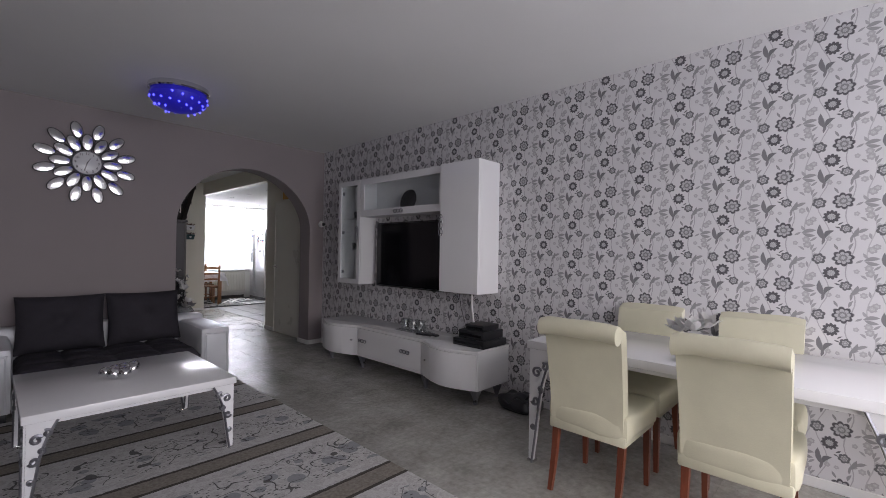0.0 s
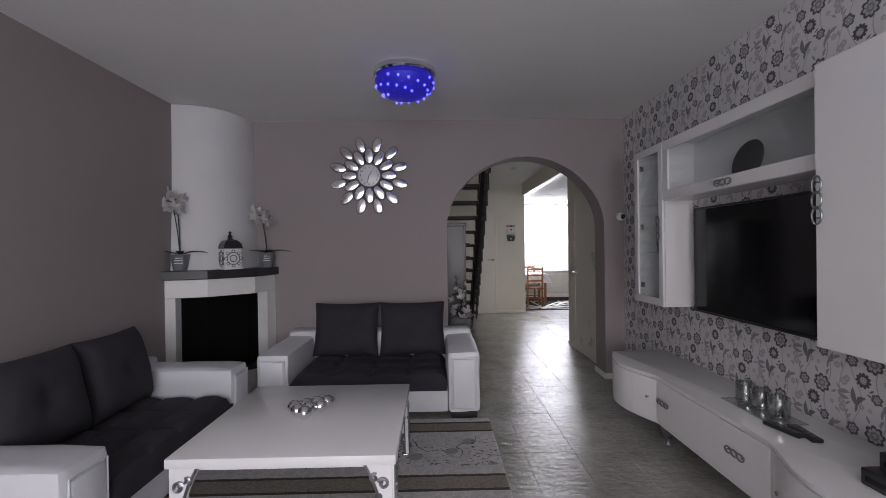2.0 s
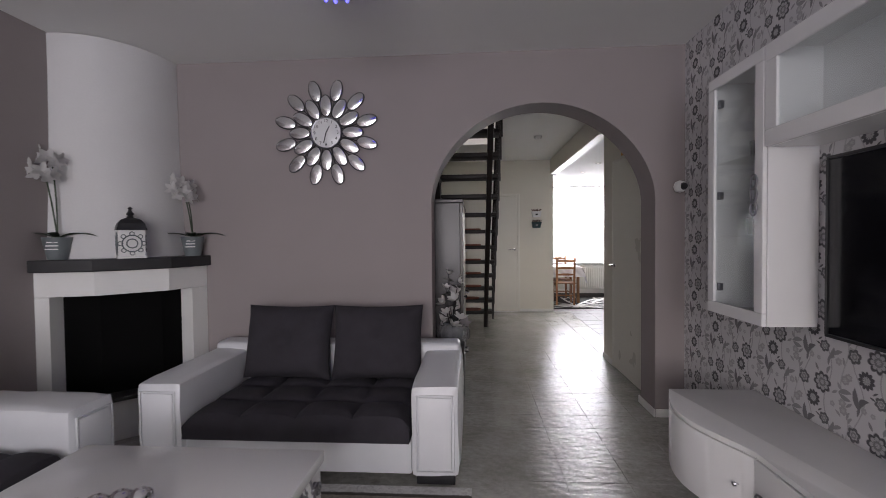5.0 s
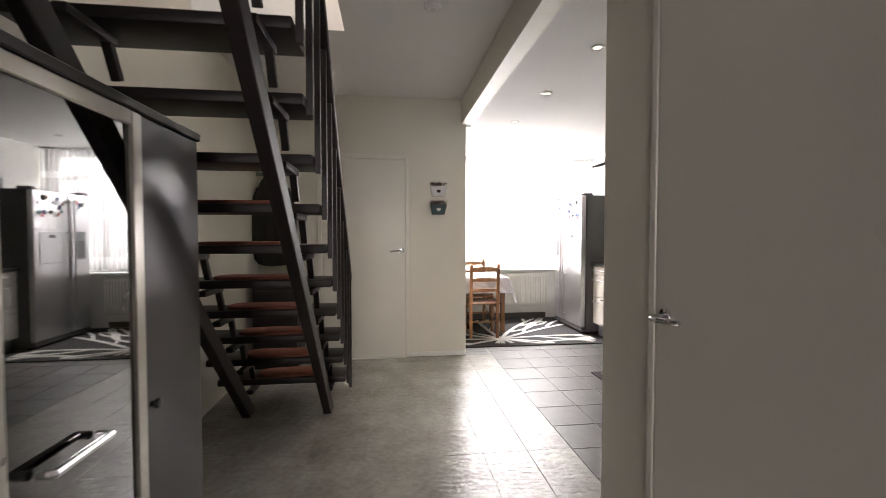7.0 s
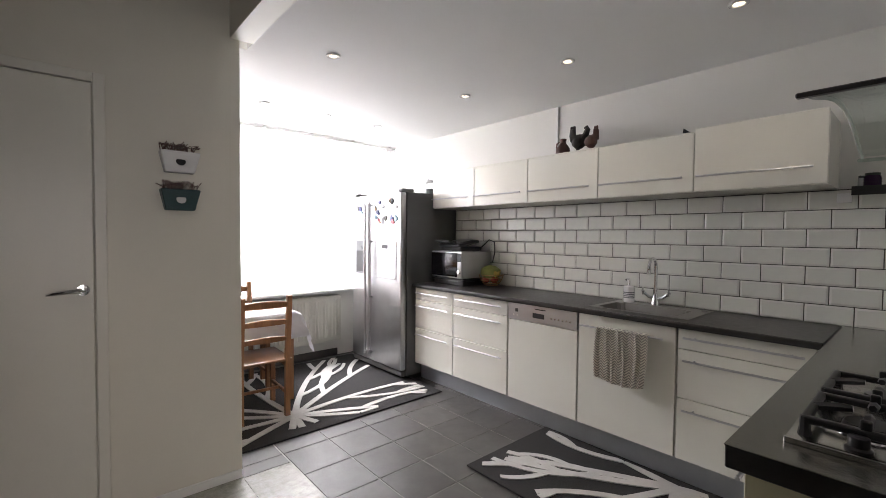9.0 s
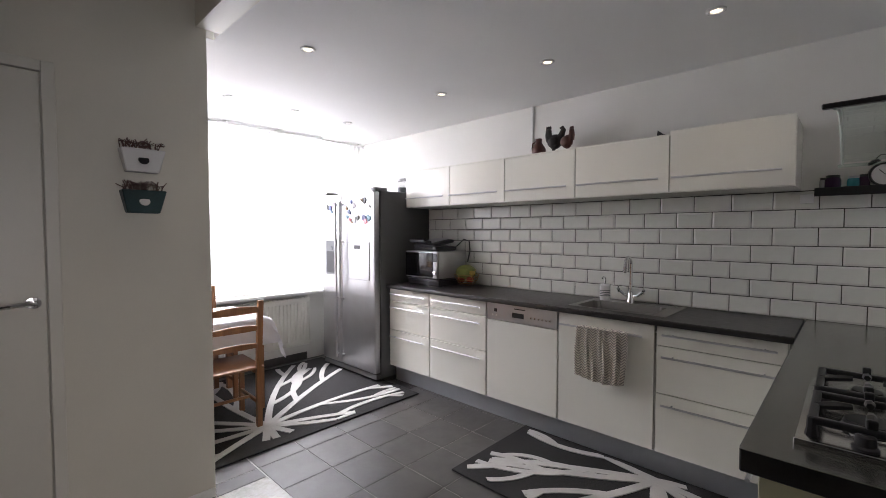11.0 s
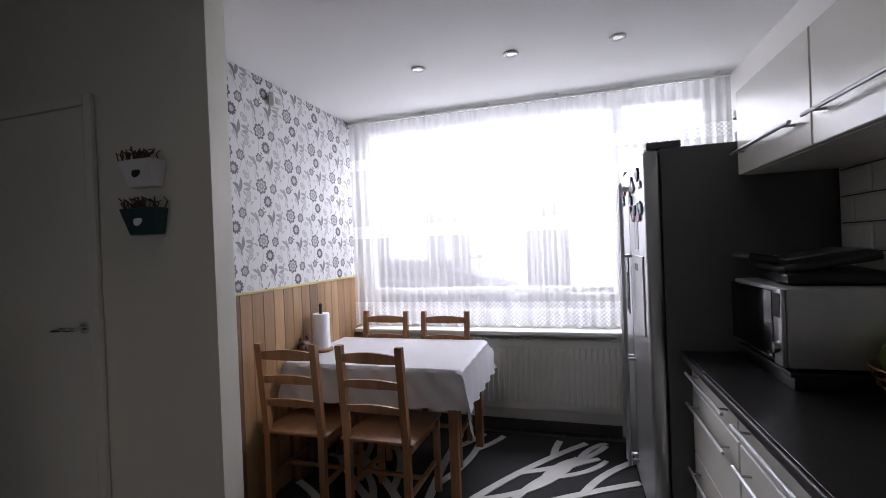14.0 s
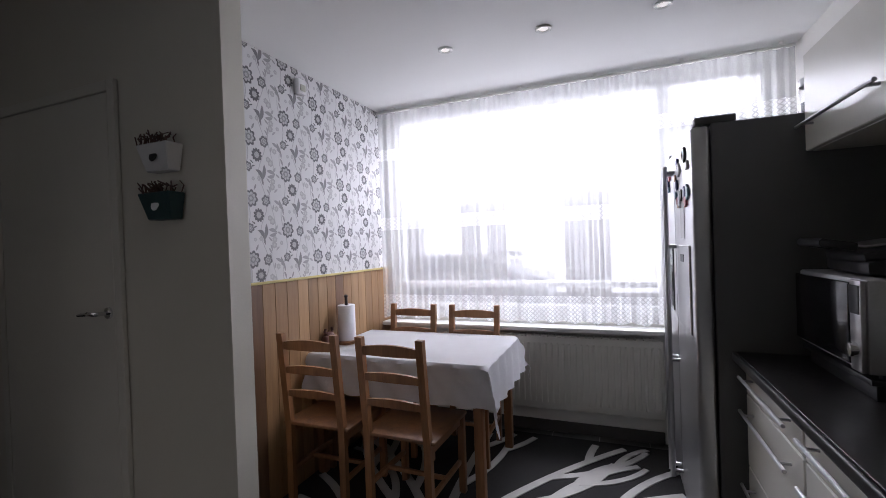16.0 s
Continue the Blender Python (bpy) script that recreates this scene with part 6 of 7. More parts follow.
pine_chair((2.41, 5.395, 0), 1)
pine_chair((2.90, 5.395, 0), -2)
pine_chair((2.48, 6.075, 0), 180)
pine_chair((2.96, 6.075, 0), 181)
kr = thing("kitchen_roll", "kitchen paper roll on a wooden holder on the table", "kitchen roll", loc=(2.235, 5.79, .7455))
part("base", lathe([(0, 0), (.075, 0), (.075, .014), (.07, .018), (0, .018)], 24), PINE, kr)
part("paper", lathe([(.02, .02), (.055, .02), (.056, .03), (.056, .245), (.055, .25), (.02, .25)], 24), CLOTH, kr)
part("pole", lathe([(.010, .018), (.010, .30), (.014, .31), (0, .32)], 12), WENGE, kr)
nh = thing("napkin_holder", "small carved wooden ornament on the table", "ornament", loc=(2.20, 5.64, .7455))
b = cushion(-.035, .035, -.045, .045, 0, .085, .012, .03, 8, 9)
part("carving", b, CLAY, nh)
for s in (-1, 1):
    part("horn", tube([(0, s * .02, .08), (0, s * .04, .105), (0, s * .03, .12)], .008, 6), CLAY, nh)

# wainscot of upright laminate boards
ws = tagged(thing("wainscot", "", ""), "mixed brown laminate wainscot with a yellow top strip", kind="structure")
tones = [wood("board_oak", (.30, .17, .08), (.46, .29, .15), .4), wood("board_walnut", (.13, .065, .035), (.24, .13, .07), .4), wood("board_teak", (.22, .12, .055), (.36, .21, .10), .4)]
rr = random.Random(3)
y = 4.692
while y < 6.54:
    y2 = min(y + .092, 6.545)
    part("plank", box(2.142, 2.152, y + .001, y2 - .001, .0, 1.19, .0015, 1), tones[rr.choice((0, 0, 1, 2, 2))], ws, "", False)
    y = y2
part("top_strip", box(2.142, 2.158, 4.692, 6.545, 1.191, 1.205, .002, 1), plain("yellow_strip", (.55, .45, .18), .5), ws, "yellowish top strip", False)

# window, curtain, radiator
win = tagged(thing("window_1", "", ""), "wide white framed kitchen window", kind="structure")
fb_ = box(2.20, 4.82, 6.60, 6.66, .80, .90, .004, 1)
for c in ((2.20, 4.82, 2.36, 2.42), (2.20, 2.26, .90, 2.36), (4.76, 4.82, .90, 2.36), (4.175, 4.255, .90, 2.36), (4.255, 4.76, 2.06, 2.12), (2.26, 4.155, 1.03, 1.075)):
    box(c[0], c[1], 6.60, 6.66, c[2], c[3], .004, 1, fb_)
part("window_frame", fb_, TRIM_WHITE, win, "", False)
for c in ((2.26, 4.155, 1.075, 2.36), (2.26, 4.155, .90, 1.03), (4.235, 4.76, .90, 2.06), (4.235, 4.76, 2.12, 2.36)):
    g = part("pane", box(c[0], c[1], 6.628, 6.632, c[2], c[3]), PANE, win, "", False)
    g.visible_shadow = False
part("window_sill", box(2.15, 4.89, 6.40, 6.548, .745, .775, .006), TRIM_WHITE, win, "white window sill")
part("window_handle", box(3.24, 3.26, 6.57, 6.60, 1.05, 1.14, .004), TRIM_WHITE, win)
structure("window_reveal", box(2.145, 4.895, 6.50, 6.549, 2.42, KIT_Z - .001), TRIM_WHITE, "white strip above the window")

rail = thing("curtain_rail", "white double curtain rail under the ceiling", "curtain rail")
part("track", box(2.16, 4.88, 6.40, 6.425, 2.425, 2.44, .002, 1), TRIM_WHITE, rail)
part("track", box(2.16, 4.88, 6.45, 6.47, 2.425, 2.44, .002, 1), TRIM_WHITE, rail)
for k in range(6):
    part("bracket", box(2.3 + k * .5, 2.32 + k * .5, 6.40, 6.47, 2.4405, KIT_Z - .001), TRIM_WHITE, rail)
blind = thing("roller_blind", "rolled-up white blind at the top of the window", "blind")
part("roll", tube([(2.24, 6.55, 2.385), (4.14, 6.55, 2.385)], .022, 12), TRIM_WHITE, blind)

SH = Nodes("sheer_lace")
sx, sy, sz = SH.split(SH.place())
wob = SH.m('MULTIPLY', SH.noise(9, SH.place(), 2), .01)


def band(lo, hi):
    return SH.m('MULTIPLY', SH.m('GREATER_THAN', sz, lo), SH.m('LESS_THAN', sz, hi))


lat = SH.m('MULTIPLY', SH.m('GREATER_THAN', SH.m('ABSOLUTE', SH.m('SINE', SH.m('ADD', SH.m('MULTIPLY', sx, 105.0), SH.m('MULTIPLY', sz, 105.0)))), .45),
           SH.m('GREATER_THAN', SH.m('ABSOLUTE', SH.m('SINE', SH.m('SUBTRACT', SH.m('MULTIPLY', sx, 105.0), SH.m('MULTIPLY', sz, 105.0)))), .45))
motif = SH.m('ADD', .72, SH.m('MULTIPLY', SH.m('SINE', SH.m('MULTIPLY', sx, 42.0)), .28))
lace = SH.m('MULTIPLY', SH.m('MULTIPLY', SH.m('MAXIMUM', SH.m('MAXIMUM', band(.80, .99), band(1.50, 1.60)), band(2.05, 2.14)), motif), SH.m('ADD', .35, SH.m('MULTIPLY', lat, .65)))
thread = SH.m('MULTIPLY', SH.noise(700, SH.stretch(SH.place(), 1, 1, .05), 1), .12)
tr = SH.add("ShaderNodeBsdfTransparent")
tl = SH.add("ShaderNodeBsdfTranslucent", Color=(.86, .87, .88, 1))
df = SH.add("ShaderNodeBsdfDiffuse", Color=(.80, .80, .81, 1))
mx1 = SH.nt.nodes.new("ShaderNodeMixShader")
SH.put(mx1.inputs[0], .5)
SH.put(mx1.inputs[1], tl.outputs[0])
SH.put(mx1.inputs[2], df.outputs[0])
mx2 = SH.nt.nodes.new("ShaderNodeMixShader")
SH.put(mx2.inputs[0], SH.m('ADD', SH.m('ADD', .40, thread), SH.m('MULTIPLY', lace, .44)))
SH.put(mx2.inputs[1], tr.outputs[0])
SH.put(mx2.inputs[2], mx1.outputs[0])
SH.put(SH.nt.nodes["Material Output"].inputs[0], mx2.outputs[0])
cur = thing("lace_curtain", "sheer white lace curtain across the kitchen window", "curtain")
b = bmesh.new()
n_ = 420
cols3 = []
for i in range(n_ + 1):
    u = i / n_
    x = 2.165 + 2.71 * u
    ph = x * 2 * math.pi / .062 + 1.6 * noise.noise((x * 3, 0, 5))
    amp = .016 + .008 * noise.noise((x * 2.2, 7, 0))
    col = []
    for j in range(9):
        v = j / 8
        z = 2.424 - v * (1.624 - .022 * abs(math.sin(x * math.pi / .145)))
        col.append(b.verts.new((x, 6.412 + amp * math.sin(ph) * (.55 + .45 * v), z)))
    cols3.append(col)
for c0, c1 in zip(cols3, cols3[1:]):
    for j in range(8):
        b.faces.new((c0[j], c1[j], c1[j + 1], c0[j + 1]))
part("sheer_panel", b, SH.mat, cur)

rad = thing("radiator", "cream ribbed panel radiator under the window", "radiator")
RC = plain("radiator_enamel", (.62, .61, .55), .35, vary=.03)
part("panel", box(2.62, 4.17, 6.455, 6.50, .19, .70, .008), RC, rad)
for k in range(38):
    x = 2.655 + k * .04
    part("rib", box(x, x + .018, 6.447, 6.4555, .235, .655, .004, 1), RC, rad)
tg = bmesh.new()
for k in range(30):
    box(2.63 + k * .051, 2.672 + k * .051, 6.45, 6.50, .7005, .712, .002, 1, tg)
part("top_grille", tg, RC, rad, "", False)
for x in (2.8, 4.0):
    part("wall_bracket", box(x, x + .03, 6.50, 6.548, .3, .6), RC, rad)
structure("baseboard_window", box(2.155, 4.17, 6.535, 6.548, 0, .08, .003, 1), plain("dark_base", (.06, .055, .05), .5), "dark baseboard under the window")
ms = thing("alarm_sensor", "small white sensor box high on the wallpaper", "sensor", loc=(2.142, 5.50, 2.35))
part("housing", box(0, .04, -.035, .035, -.045, .045, .008), PORCELAIN, ms)
part("window_lens", box(.0385, .046, -.022, .022, -.03, .01, .004), plain("sensor_lens", (.4, .4, .34), .4), ms)

# recessed spots
spot_glow = glow("warm_spot_bulb", (1, .86, .62), 3.5)
SPOTS = [(3.03, 3.51), (4.13, 3.52), (3.03, 4.42), (4.13, 4.42), (4.13, 2.63), (3.03, 2.63), (3.05, 5.65), (3.59, 5.65), (4.14, 5.66)]
for x, y in SPOTS:
    s = thing("recessed_spot", "small lit recessed ceiling spot with a white ring", "spotlight", "kitchen ceiling spots", loc=(x, y, KIT_Z))
    part("trim_ring", lathe([(.042, -.0005), (.042, -.006), (.036, -.010), (.026, -.008), (.024, -.002)], 24), PORCELAIN, s)
    part("bulb", lathe([(.0235, -.003), (.015, -.005), (0, -.005)], 18), spot_glow if y < 5 else glow("dim_spot_bulb", (1, .95, .85), 1.6) if x < 3.2 else bpy.data.materials["dim_spot_bulb"], s)

# ---- rugs and floor coverings ----
RUGBLACK = plain("black_pile", (.012, .011, .011), .95, vary=.3, bump=.8, grain=300)
RUGWHITE = plain("ivory_pile", (.44, .43, .41), .95, vary=.12, bump=.9, grain=260)


def strip(b, pts, widths, z0, z1, clip):
    """A flat tapering band, kept inside the rug's border."""
    x0, x1, y0, y1 = clip
    left, right = [], []
    for i, p in enumerate(pts):
        a, c = pts[max(0, i - 1)], pts[min(len(pts) - 1, i + 1)]
        d = Vector((c[0] - a[0], c[1] - a[1]))
        if d.length < 1e-6:
            continue
        nrm = Vector((-d.y, d.x)).normalized() * widths[i] / 2
        for side, s in ((left, 1), (right, -1)):
            side.append((min(x1, max(x0, p[0] + s * nrm.x)), min(y1, max(y0, p[1] + s * nrm.y))))
    vt = [[b.verts.new((*q, z1)) for q in side] for side in (left, right)]
    vb = [[b.verts.new((*q, z0)) for q in side] for side in (left, right)]
    for i in range(len(left) - 1):
        b.faces.new((vt[0][i], vt[0][i + 1], vt[1][i + 1], vt[1][i]))
        b.faces.new((vt[0][i], vb[0][i], vb[0][i + 1], vt[0][i + 1]))
        b.faces.new((vt[1][i], vt[1][i + 1], vb[1][i + 1], vb[1][i]))


def tree_rug(x0, x1, y0, y1, hub, count, seed, label, reach, arc=(0, 360)):
    r = thing("tree_rug", label, "rug", "black kitchen rugs")
    part("carpet_ground", box(x0, x1, y0, y1, .0005, .012, .004, 1), RUGBLACK, r, "", False)
    rr = random.Random(seed)
    b = bmesh.new()
    clip = (x0 + .045, x1 - .045, y0 + .045, y1 - .045)

    def inside(p):
        return clip[0] <= p[0] <= clip[1] and clip[2] <= p[1] <= clip[3]

    def grow(p, a, length, w, depth, bend):
        n = 14
        pts, ws = [p], [w]
        for i in range(n):
            t = (i + 1) / n
            a2 = a + bend * t
            q = (pts[-1][0] + math.cos(radians(a2)) * length / n, pts[-1][1] + math.sin(radians(a2)) * length / n)
            if not inside(q):
                break
            pts.append(q)
            ws.append(w * (1 - .22 * t))
            if depth and i in ((3, 7, 10) if depth == 2 else (6,)):
                s = 1 if (i + depth + int(a)) % 2 else -1
                grow(q, a2 + s * rr.uniform(34, 46), length * rr.uniform(.50, .66), w * .9, depth - 1, -s * rr.uniform(45, 65))
        if len(pts) > 2:
            strip(b, pts, ws, .010, .0165 + rr.uniform(0, .0012), clip)

    for k in range(count):
        a = arc[0] + (arc[1] - arc[0]) * (k + .5) / count + rr.uniform(-5, 5)
        grow((hub[0], hub[1]), a, reach * rr.uniform(.9, 1.15), .052, 2, rr.choice((-1, 1)) * rr.uniform(12, 34))
    part("branch_pattern", b, RUGWHITE, r, "raised ivory branch pattern", False)
    return r


tree_rug(2.16, 4.30, 4.85, 6.44, (3.10, 5.17), 13, 5, "black rug with ivory branches under the kitchen table", 1.55)
tree_rug(3.60, 4.405, 2.36, 3.83, (4.30, 2.90), 9, 9, "black runner with ivory branches before the sink", 1.15, (70, 300))

lr = thing("living_rug", "grey floral rug with brown stripes under the coffee table", "rug")
n = Nodes("striped_floral_pile")
x, y, z = n.split(n.place())
v = n.place()
ph = n.m('FRACT', n.m('DIVIDE', n.m('ADD', y, 9.105), .785))
wv = n.m('MULTIPLY', n.m('SUBTRACT', n.noise(30, v, 2), .5), .02)
ph = n.m('ADD', ph, wv)
bandm = n.m('LESS_THAN', ph, .22)
line = n.m('MAXIMUM', n.m('LESS_THAN', n.m('ABSOLUTE', n.m('SUBTRACT', ph, .0165)), .0165), n.m('LESS_THAN', n.m('ABSOLUTE', n.m('SUBTRACT', ph, .215)), .0165))
ctr = n.m('ABSOLUTE', n.m('SUBTRACT', ph, .61))
zone = n.m('LESS_THAN', n.m('ADD', ctr, n.m('MULTIPLY', n.noise(5, v, 2), .1)), .30)


def blobs(scale, rad, seed, sx=1.0, sy=1.0):
    vo = n.nt.nodes.new("ShaderNodeTexVoronoi")
    mp = n.nt.nodes.new("ShaderNodeMapping")
    n.put(mp.inputs[0], v)
    mp.inputs["Location"].default_value = (seed, seed * .7, 0)
    mp.inputs["Rotation"].default_value = (0, 0, seed)
    mp.inputs["Scale"].default_value = (sx, sy, 0)
    n.put(vo.inputs["Vector"], mp.outputs[0])
    vo.inputs["Scale"].default_value = scale
    return n.m('LESS_THAN', vo.outputs["Distance"], rad)


leaves = n.m('MULTIPLY', n.m('MAXIMUM', blobs(17, .20, 1.0, 1, 2.2), blobs(19, .19, 2.3, 1, 2.4)), zone)
flowers = n.m('MULTIPLY', blobs(6.5, .33, 4.1), zone)
twig = n.m('MULTIPLY', n.m('LESS_THAN', n.m('ABSOLUTE', n.m('SUBTRACT', n.noise(4.5, v, 1), .5)), .008), zone)
base = n.ramp(n.noise(90, v, 3), .3, .7, (.36, .35, .34), (.52, .51, .50))
pale = n.m('LESS_THAN', n.m('ABSOLUTE', n.m('SUBTRACT', n.noise(11, v, 2), .5)), .05)
col = n.mix(n.m('MULTIPLY', pale, .35), base, (.62, .62, .61))
col = n.mix(n.m('MULTIPLY', flowers, .75), col, (.20, .215, .23))
col = n.mix(n.m('MULTIPLY', n.m('MAXIMUM', leaves, twig), .85), col, (.045, .042, .042))
col = n.mix(bandm, col, n.ramp(n.noise(60, v, 3), .3, .7, (.16, .14, .115), (.26, .235, .20)))
col = n.mix(n.m('MULTIPLY', line, .9), col, (.035, .028, .022))
n.set(Base_Color=col, Roughness=.95)
n.bump(n.noise(320, v, 2), .8, .003)
part("carpet_ground", box(-1.15, 1.09, -4.3, -1.0, .0005, .013, .004, 1), n.mat, lr, "", False)

# stone-look planks in living room and hall
n = Nodes("grey_stone_laminate")
v = n.place()
rnd_ = n.nt.nodes.new("ShaderNodeObjectInfo").outputs["Random"]
cl_ = n.noise(3.2, v, 6, .62)
fine = n.noise(26, v, 5, .6)
mixv = n.m('ADD', n.m('MULTIPLY', cl_, .6), n.m('MULTIPLY', fine, .4))
col = n.ramp(mixv, .36, .64, (.25, .243, .220), (.45, .44, .405))
hsv = n.add("ShaderNodeHueSaturation")
n.put(hsv.inputs["Color"], col)
n.put(hsv.inputs["Value"], n.m('ADD', .92, n.m('MULTIPLY', rnd_, .16)))
relief = n.noise(13, n.stretch(v, 1, 2.2, 1), 4, .6)
n.set(Base_Color=hsv.outputs[0], Roughness=n.m('ADD', .13, n.m('MULTIPLY', relief, .14)))
n.bump(relief, .5, .014)
LAMINATE = n.mat
n = Nodes("dark_floor_tile")
v = n.place()
rnd_ = n.nt.nodes.new("ShaderNodeObjectInfo").outputs["Random"]
col = n.ramp(n.noise(7, v, 5), .3, .7, (.040, .037, .034), (.064, .060, .056))
hsv = n.add("ShaderNodeHueSaturation")
n.put(hsv.inputs["Color"], col)
n.put(hsv.inputs["Value"], n.m('ADD', .88, n.m('MULTIPLY', rnd_, .24)))
n.set(Base_Color=hsv.outputs[0], Roughness=n.m('ADD', .34, n.m('MULTIPLY', n.noise(20, v), .16)))
n.bump(n.noise(60, v, 3), .1, .003)
FLOORTILE = n.mat


def pieces(name, parent, cells, material, gap, z0, z1, bev):
    """Lays oblong pieces; alike sizes share one mesh."""
    cache = {}
    for x0, x1, y0, y1 in cells:
        w, d = round(x1 - x0 - gap, 4), round(y1 - y0 - gap, 4)
        if w < .01 or d < .01:
            continue
        if (w, d) not in cache:
            b = box(-w / 2, w / 2, -d / 2, d / 2, z0, z1, bev, 1)
            ob = part(name, b, material, parent, "", False)
            ob.matrix_basis = pose((x0 + x1) / 2, (y0 + y1) / 2, 0)
            cache[w, d] = ob.data
        else:
            link(name, cache[w, d], parent, pose((x0 + x1) / 2, (y0 + y1) / 2, 0))


def cut(a0, a1, start, step):
    """Joints at start + k * step, between a0 and a1."""
    k = math.ceil((a0 - start) / step + 1e-6)
    edges = [a0]
    while start + k * step < a1 - 1e-6:
        edges.append(start + k * step)
        k += 1
    return list(zip(edges, edges[1:] + [a1]))


fl = tagged(thing("floor_laminate", "", ""), "grey stone-look laminate floor in large planks", kind="structure")
cells = [(a, b_, c, d) for a, b_ in cut(-1.68, 2.65, 1.26, .34) for c, d in cut(-7.6, 0.0, -.90, .68)]
cells += [(a, b_, c, d) for a, b_ in cut(.79, 2.45, 1.26, .34) for c, d in ((0.0, .27),)]
cells += [(a, b_, c, d) for a, b_ in cut(.42, 2.55, 1.26, .34) for c, d in cut(.27, 4.59, -.90, .68)]
cells += [(2.551, 2.82, c, d) for c, d in cut(1.60, 4.565, -.90, .68)]
structure("floor_joint_fill", box(-1.68, 2.65, -7.6, 0, -.0058, -.0012), bpy.data.materials["pale_joint_mortar"], "grey fill in the laminate joints")
structure("floor_joint_fill_hall", box(.42, 2.55, .27, 4.59, -.0058, -.0012), bpy.data.materials["pale_joint_mortar"], "grey fill in the laminate joints")
pieces("plank", fl, cells, LAMINATE, .0009, -.0055, 0.0, .0004)
ft = tagged(thing("floor_tiles", "", ""), "dark grey ceramic kitchen floor tiles with pale joints", kind="structure")
cells = [(a, b_, c, d) for a, b_ in cut(2.825, 4.9, 2.82, .314) for c, d in cut(1.62, 6.55, 4.06, .315)]
cells += [(a, b_, c, d) for a, b_ in cut(2.55, 2.825, 2.82, .314) for c, d in ((4.567, 4.69),)]
cells += [(a, b_, c, d) for a, b_ in cut(2.14, 2.825, 2.82, .314) for c, d in cut(4.69, 6.55, 4.06, .315)]
pieces("tile", ft, cells, FLOORTILE, .005, -.0055, -.0005, .001)
structure("floor_grout", box(2.14, 4.9, 1.62, 6.55, -.0058, -.003), plain("pale_grout", (.30, .29, .27), .9), "pale grout between the floor tiles")

# bevelled wall tiles over the worktop
wtl = tagged(thing("wall_tiles", "", ""), "cream bevelled brick tiles in running bond with dark grout", kind="structure")
structure("tile_grout", box(4.888, 4.8995, 1.625, 5.31, .927, 1.648), GROUT, "dark grout between the wall tiles")


def metro(w, h):
    b = bmesh.new()
    hw, hh, c = w / 2, h / 2, min(.010, h * .3)
    vo = [b.verts.new((0, sy * hw, sz * hh)) for sy, sz in ((-1, -1), (1, -1), (1, 1), (-1, 1))]
    vm = [b.verts.new((-.003, v.co.y, v.co.z)) for v in vo]
    vi = [b.verts.new((-.0075, v.co.y - math.copysign(c, v.co.y), v.co.z - math.copysign(c, v.co.z))) for v in vo]
    for k in range(4):
        j = (k + 1) % 4
        b.faces.new((vo[k], vo[j], vm[j], vm[k]))
        b.faces.new((vm[k], vm[j], vi[j], vi[k]))
    b.faces.new(vi)
    return b


tcache = {}
TW, TH = .2035, .1027
for r in range(8):
    z0 = .926 + r * TH
    z1 = min(z0 + TH, 1.648)
    start = 2.985 + (0 if r % 2 else TW / 2)
    for a, b_ in cut(1.626, 5.309, start, TW):
        w, h = round(b_ - a - .005, 4), round(z1 - z0 - .005, 4)
        if w < .025 or h < .012:
            continue
        m_ = pose(4.888, (a + b_) / 2, (z0 + z1) / 2)
        if (w, h) not in tcache:
            ob = part("wall_tile", metro(w, h), TILE, wtl, "", False)
            ob.matrix_basis = m_
            tcache[w, h] = ob.data
        else:
            link("wall_tile", tcache[w, h], wtl, m_)

# ---- outside the windows ----
structure("ground", box(-400, 400, -400, 400, -.5, -.25), plain("pavement_grey", (.22, .21, .20), .9, vary=.2, scale=.5), "grey paved ground outside")
lwin = tagged(thing("window_3", "", ""), "large living room window behind the seating", kind="structure")
fbm = box(-1.3, 2.3, -7.69, -7.63, .45, .52, .004, 1)
for c in ((-1.3, 2.3, 2.43, 2.5), (-1.3, -1.23, .52, 2.43), (2.23, 2.3, .52, 2.43), (.45, .53, .52, 2.43)):
    box(c[0], c[1], -7.69, -7.63, c[2], c[3], .004, 1, fbm)
part("window_frame", fbm, TRIM_WHITE, lwin, "", False)
part("window_sill", box(-1.4, 2.4, -7.598, -7.42, .41, .44, .005, 1), TRIM_WHITE, lwin, "", False)
DARKGLASS = plain("dark_window_glass", (.03, .035, .04), .1)
bd = structure("backdrop", box(-30, 36, 17.5, 17.7, -.25, 28), glow("overcast_sky", (.93, .96, 1.0), 3.2), "bright overcast sky beyond the street")
car = thing("parked_car", "silver car parked outside the kitchen window", "car", loc=(.4, 13.5, -.25))
b = slab([(-2.1, .35), (-2.15, .75), (-1.55, .92), (-.9, 1.38), (.7, 1.42), (1.45, .98), (2.1, .85), (2.15, .4)], -.82, .82, .06)
part("body", moved(b, pose(0, 0, 0, 90, 0, 0)), plain("silver_paint", (.5, .52, .55), .25, .4), car)
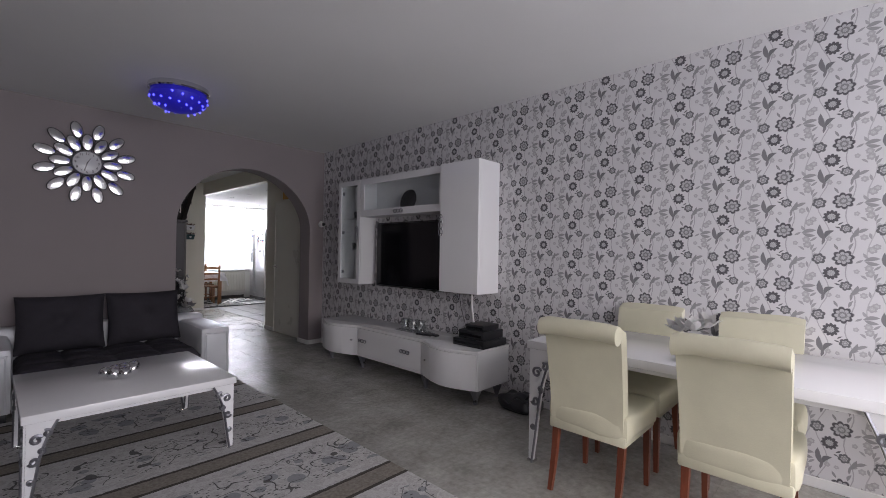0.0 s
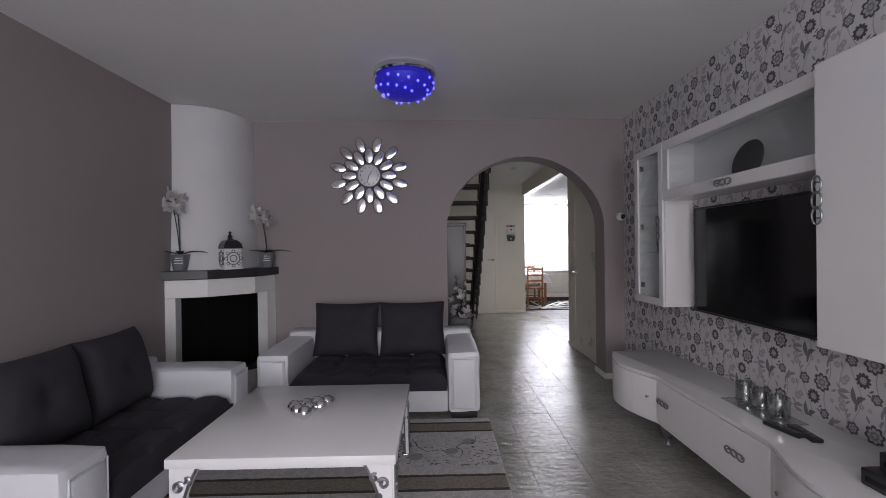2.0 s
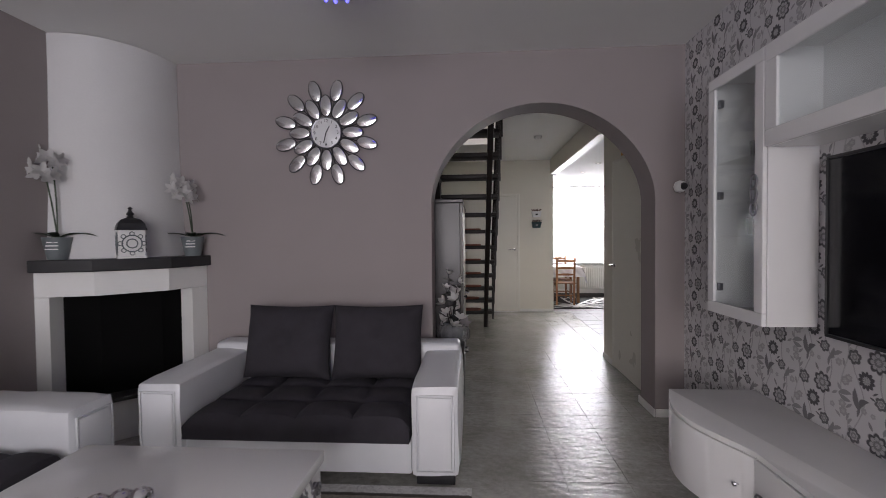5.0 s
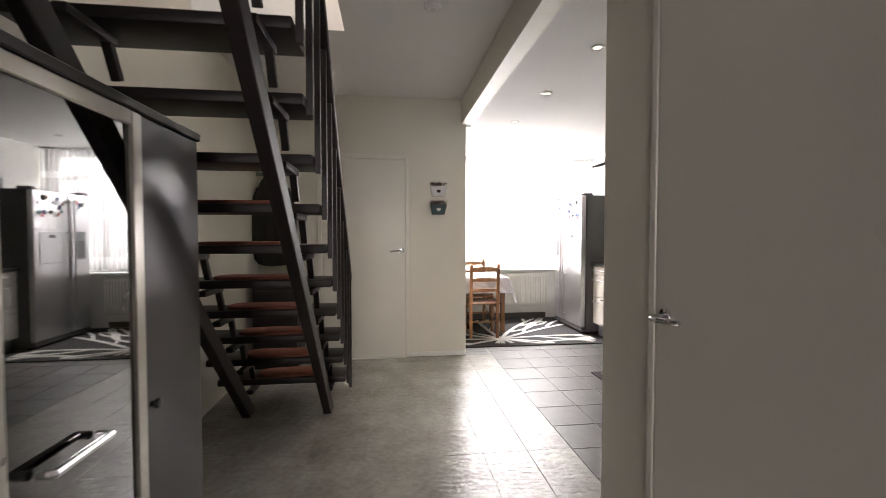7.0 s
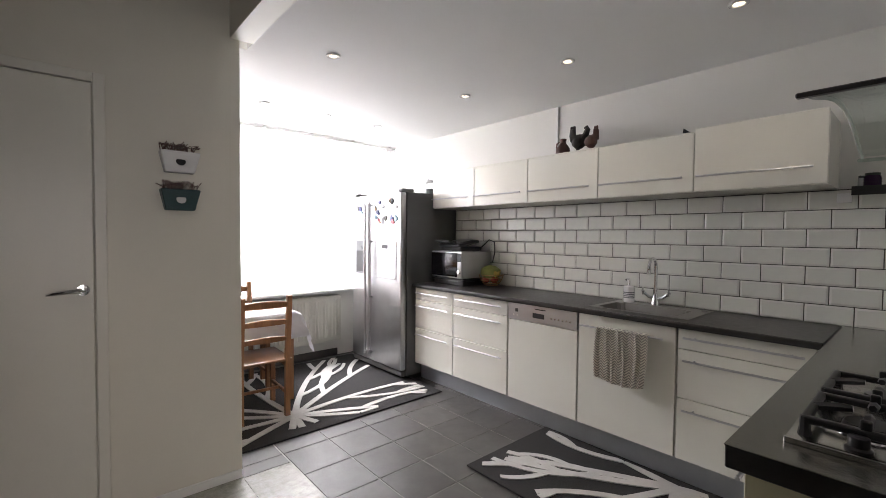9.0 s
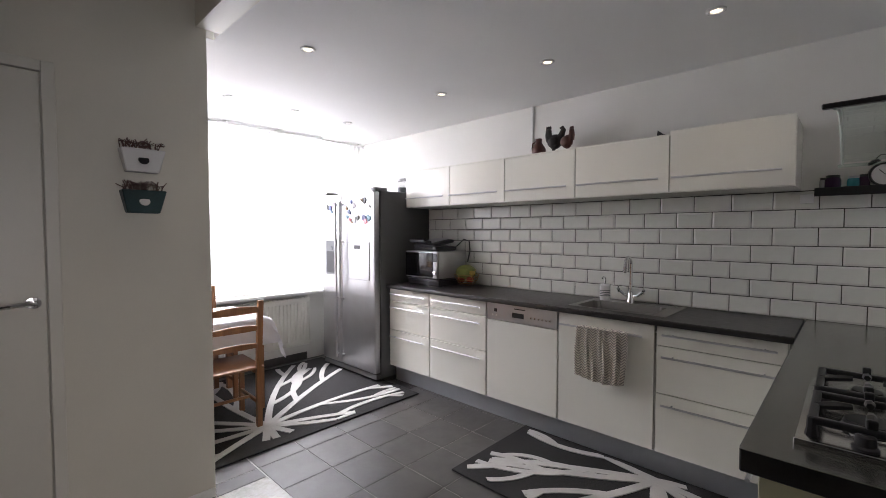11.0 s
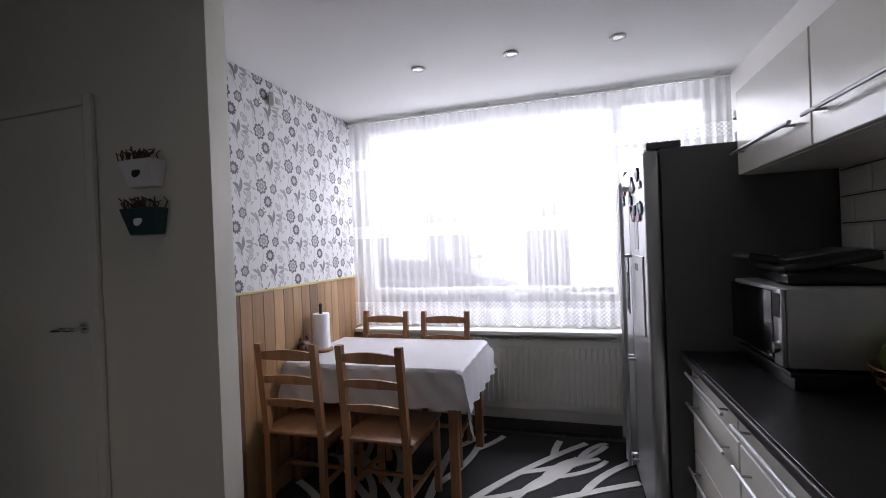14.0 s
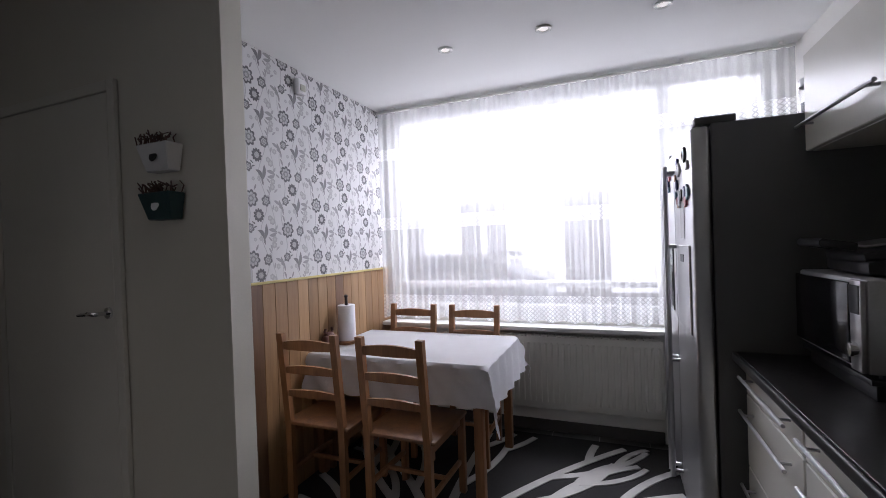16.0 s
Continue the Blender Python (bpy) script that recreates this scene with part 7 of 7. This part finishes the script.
b = slab([(-1.2, .95), (-.85, 1.30), (.62, 1.34), (1.15, 1.0)], -.84, .84, .02)
part("side_windows", moved(b, pose(0, 0, 0, 90, 0, 0)), DARKGLASS, car)
for x in (-1.35, 1.35):
    for y in (-.78, .78):
        w = part("wheel", moved(lathe([(0, -.1), (.2, -.1), (.31, -.09), (.33, 0), (.31, .09), (.2, .1), (0, .1)], 24), pose(x, y, .33, 90, 0, 0)), BLACK, car)
        part("rim", moved(lathe([(0, -.11), (.19, -.105), (.2, -.1)], 18), pose(x, y, .33, 90, 0, 0)), SILVER, w)
FENCE = wood("weathered_fence", (.20, .18, .16), (.32, .29, .26), .8)
for xa, xb, hh in ((-.6, .0, 2.2), (.9, 1.25, 2.5), (1.45, 1.85, 2.5), (3.0, 3.8, 2.55), (5.2, 5.9, 2.4)):
    fp_ = thing("fence_panel", "weathered upright wooden fence panel outside", "fence", "fence panels", loc=(xa, 12.0, -.25))
    k = 0
    while xa + k * .105 < xb:
        part("board", box(k * .105, k * .105 + .085, 0, .02, 0.02, hh + .02 * math.sin(k * 5), .002, 1), FENCE, fp_, "", False)
        k += 1
    for z in (.4, hh - .3):
        part("rail", box(0, xb - xa, .0205, .06, z, z + .08), FENCE, fp_, "", False)
    part("post", box(0, .08, .061, .14, 0, hh), FENCE, fp_, "", False)
hedge = tagged(new("hedge"), "clipped hedge along the street", "hedge", kind="stuff")
b = bmesh.new()
rr = random.Random(12)
for k in range(2600):
    x, y, z = rr.uniform(-8, 1.2), 16.5 + rr.uniform(-.5, .5), -.25 + rr.uniform(0, 1.35)
    a, t = rr.uniform(0, 6.28), rr.uniform(-.6, .6)
    s = rr.uniform(.06, .13)
    d1, d2 = Vector((math.cos(a), math.sin(a), t)) * s, Vector((-math.sin(a), math.cos(a), .5)) * s * .6
    p = Vector((x, y, z))
    b.faces.new([b.verts.new(p - d1), b.verts.new(p - d2), b.verts.new(p + d1), b.verts.new(p + d2)])
ob = part("foliage", b, plain("hedge_leaf", (.05, .08, .035), .7, vary=.4), hedge, "", False)
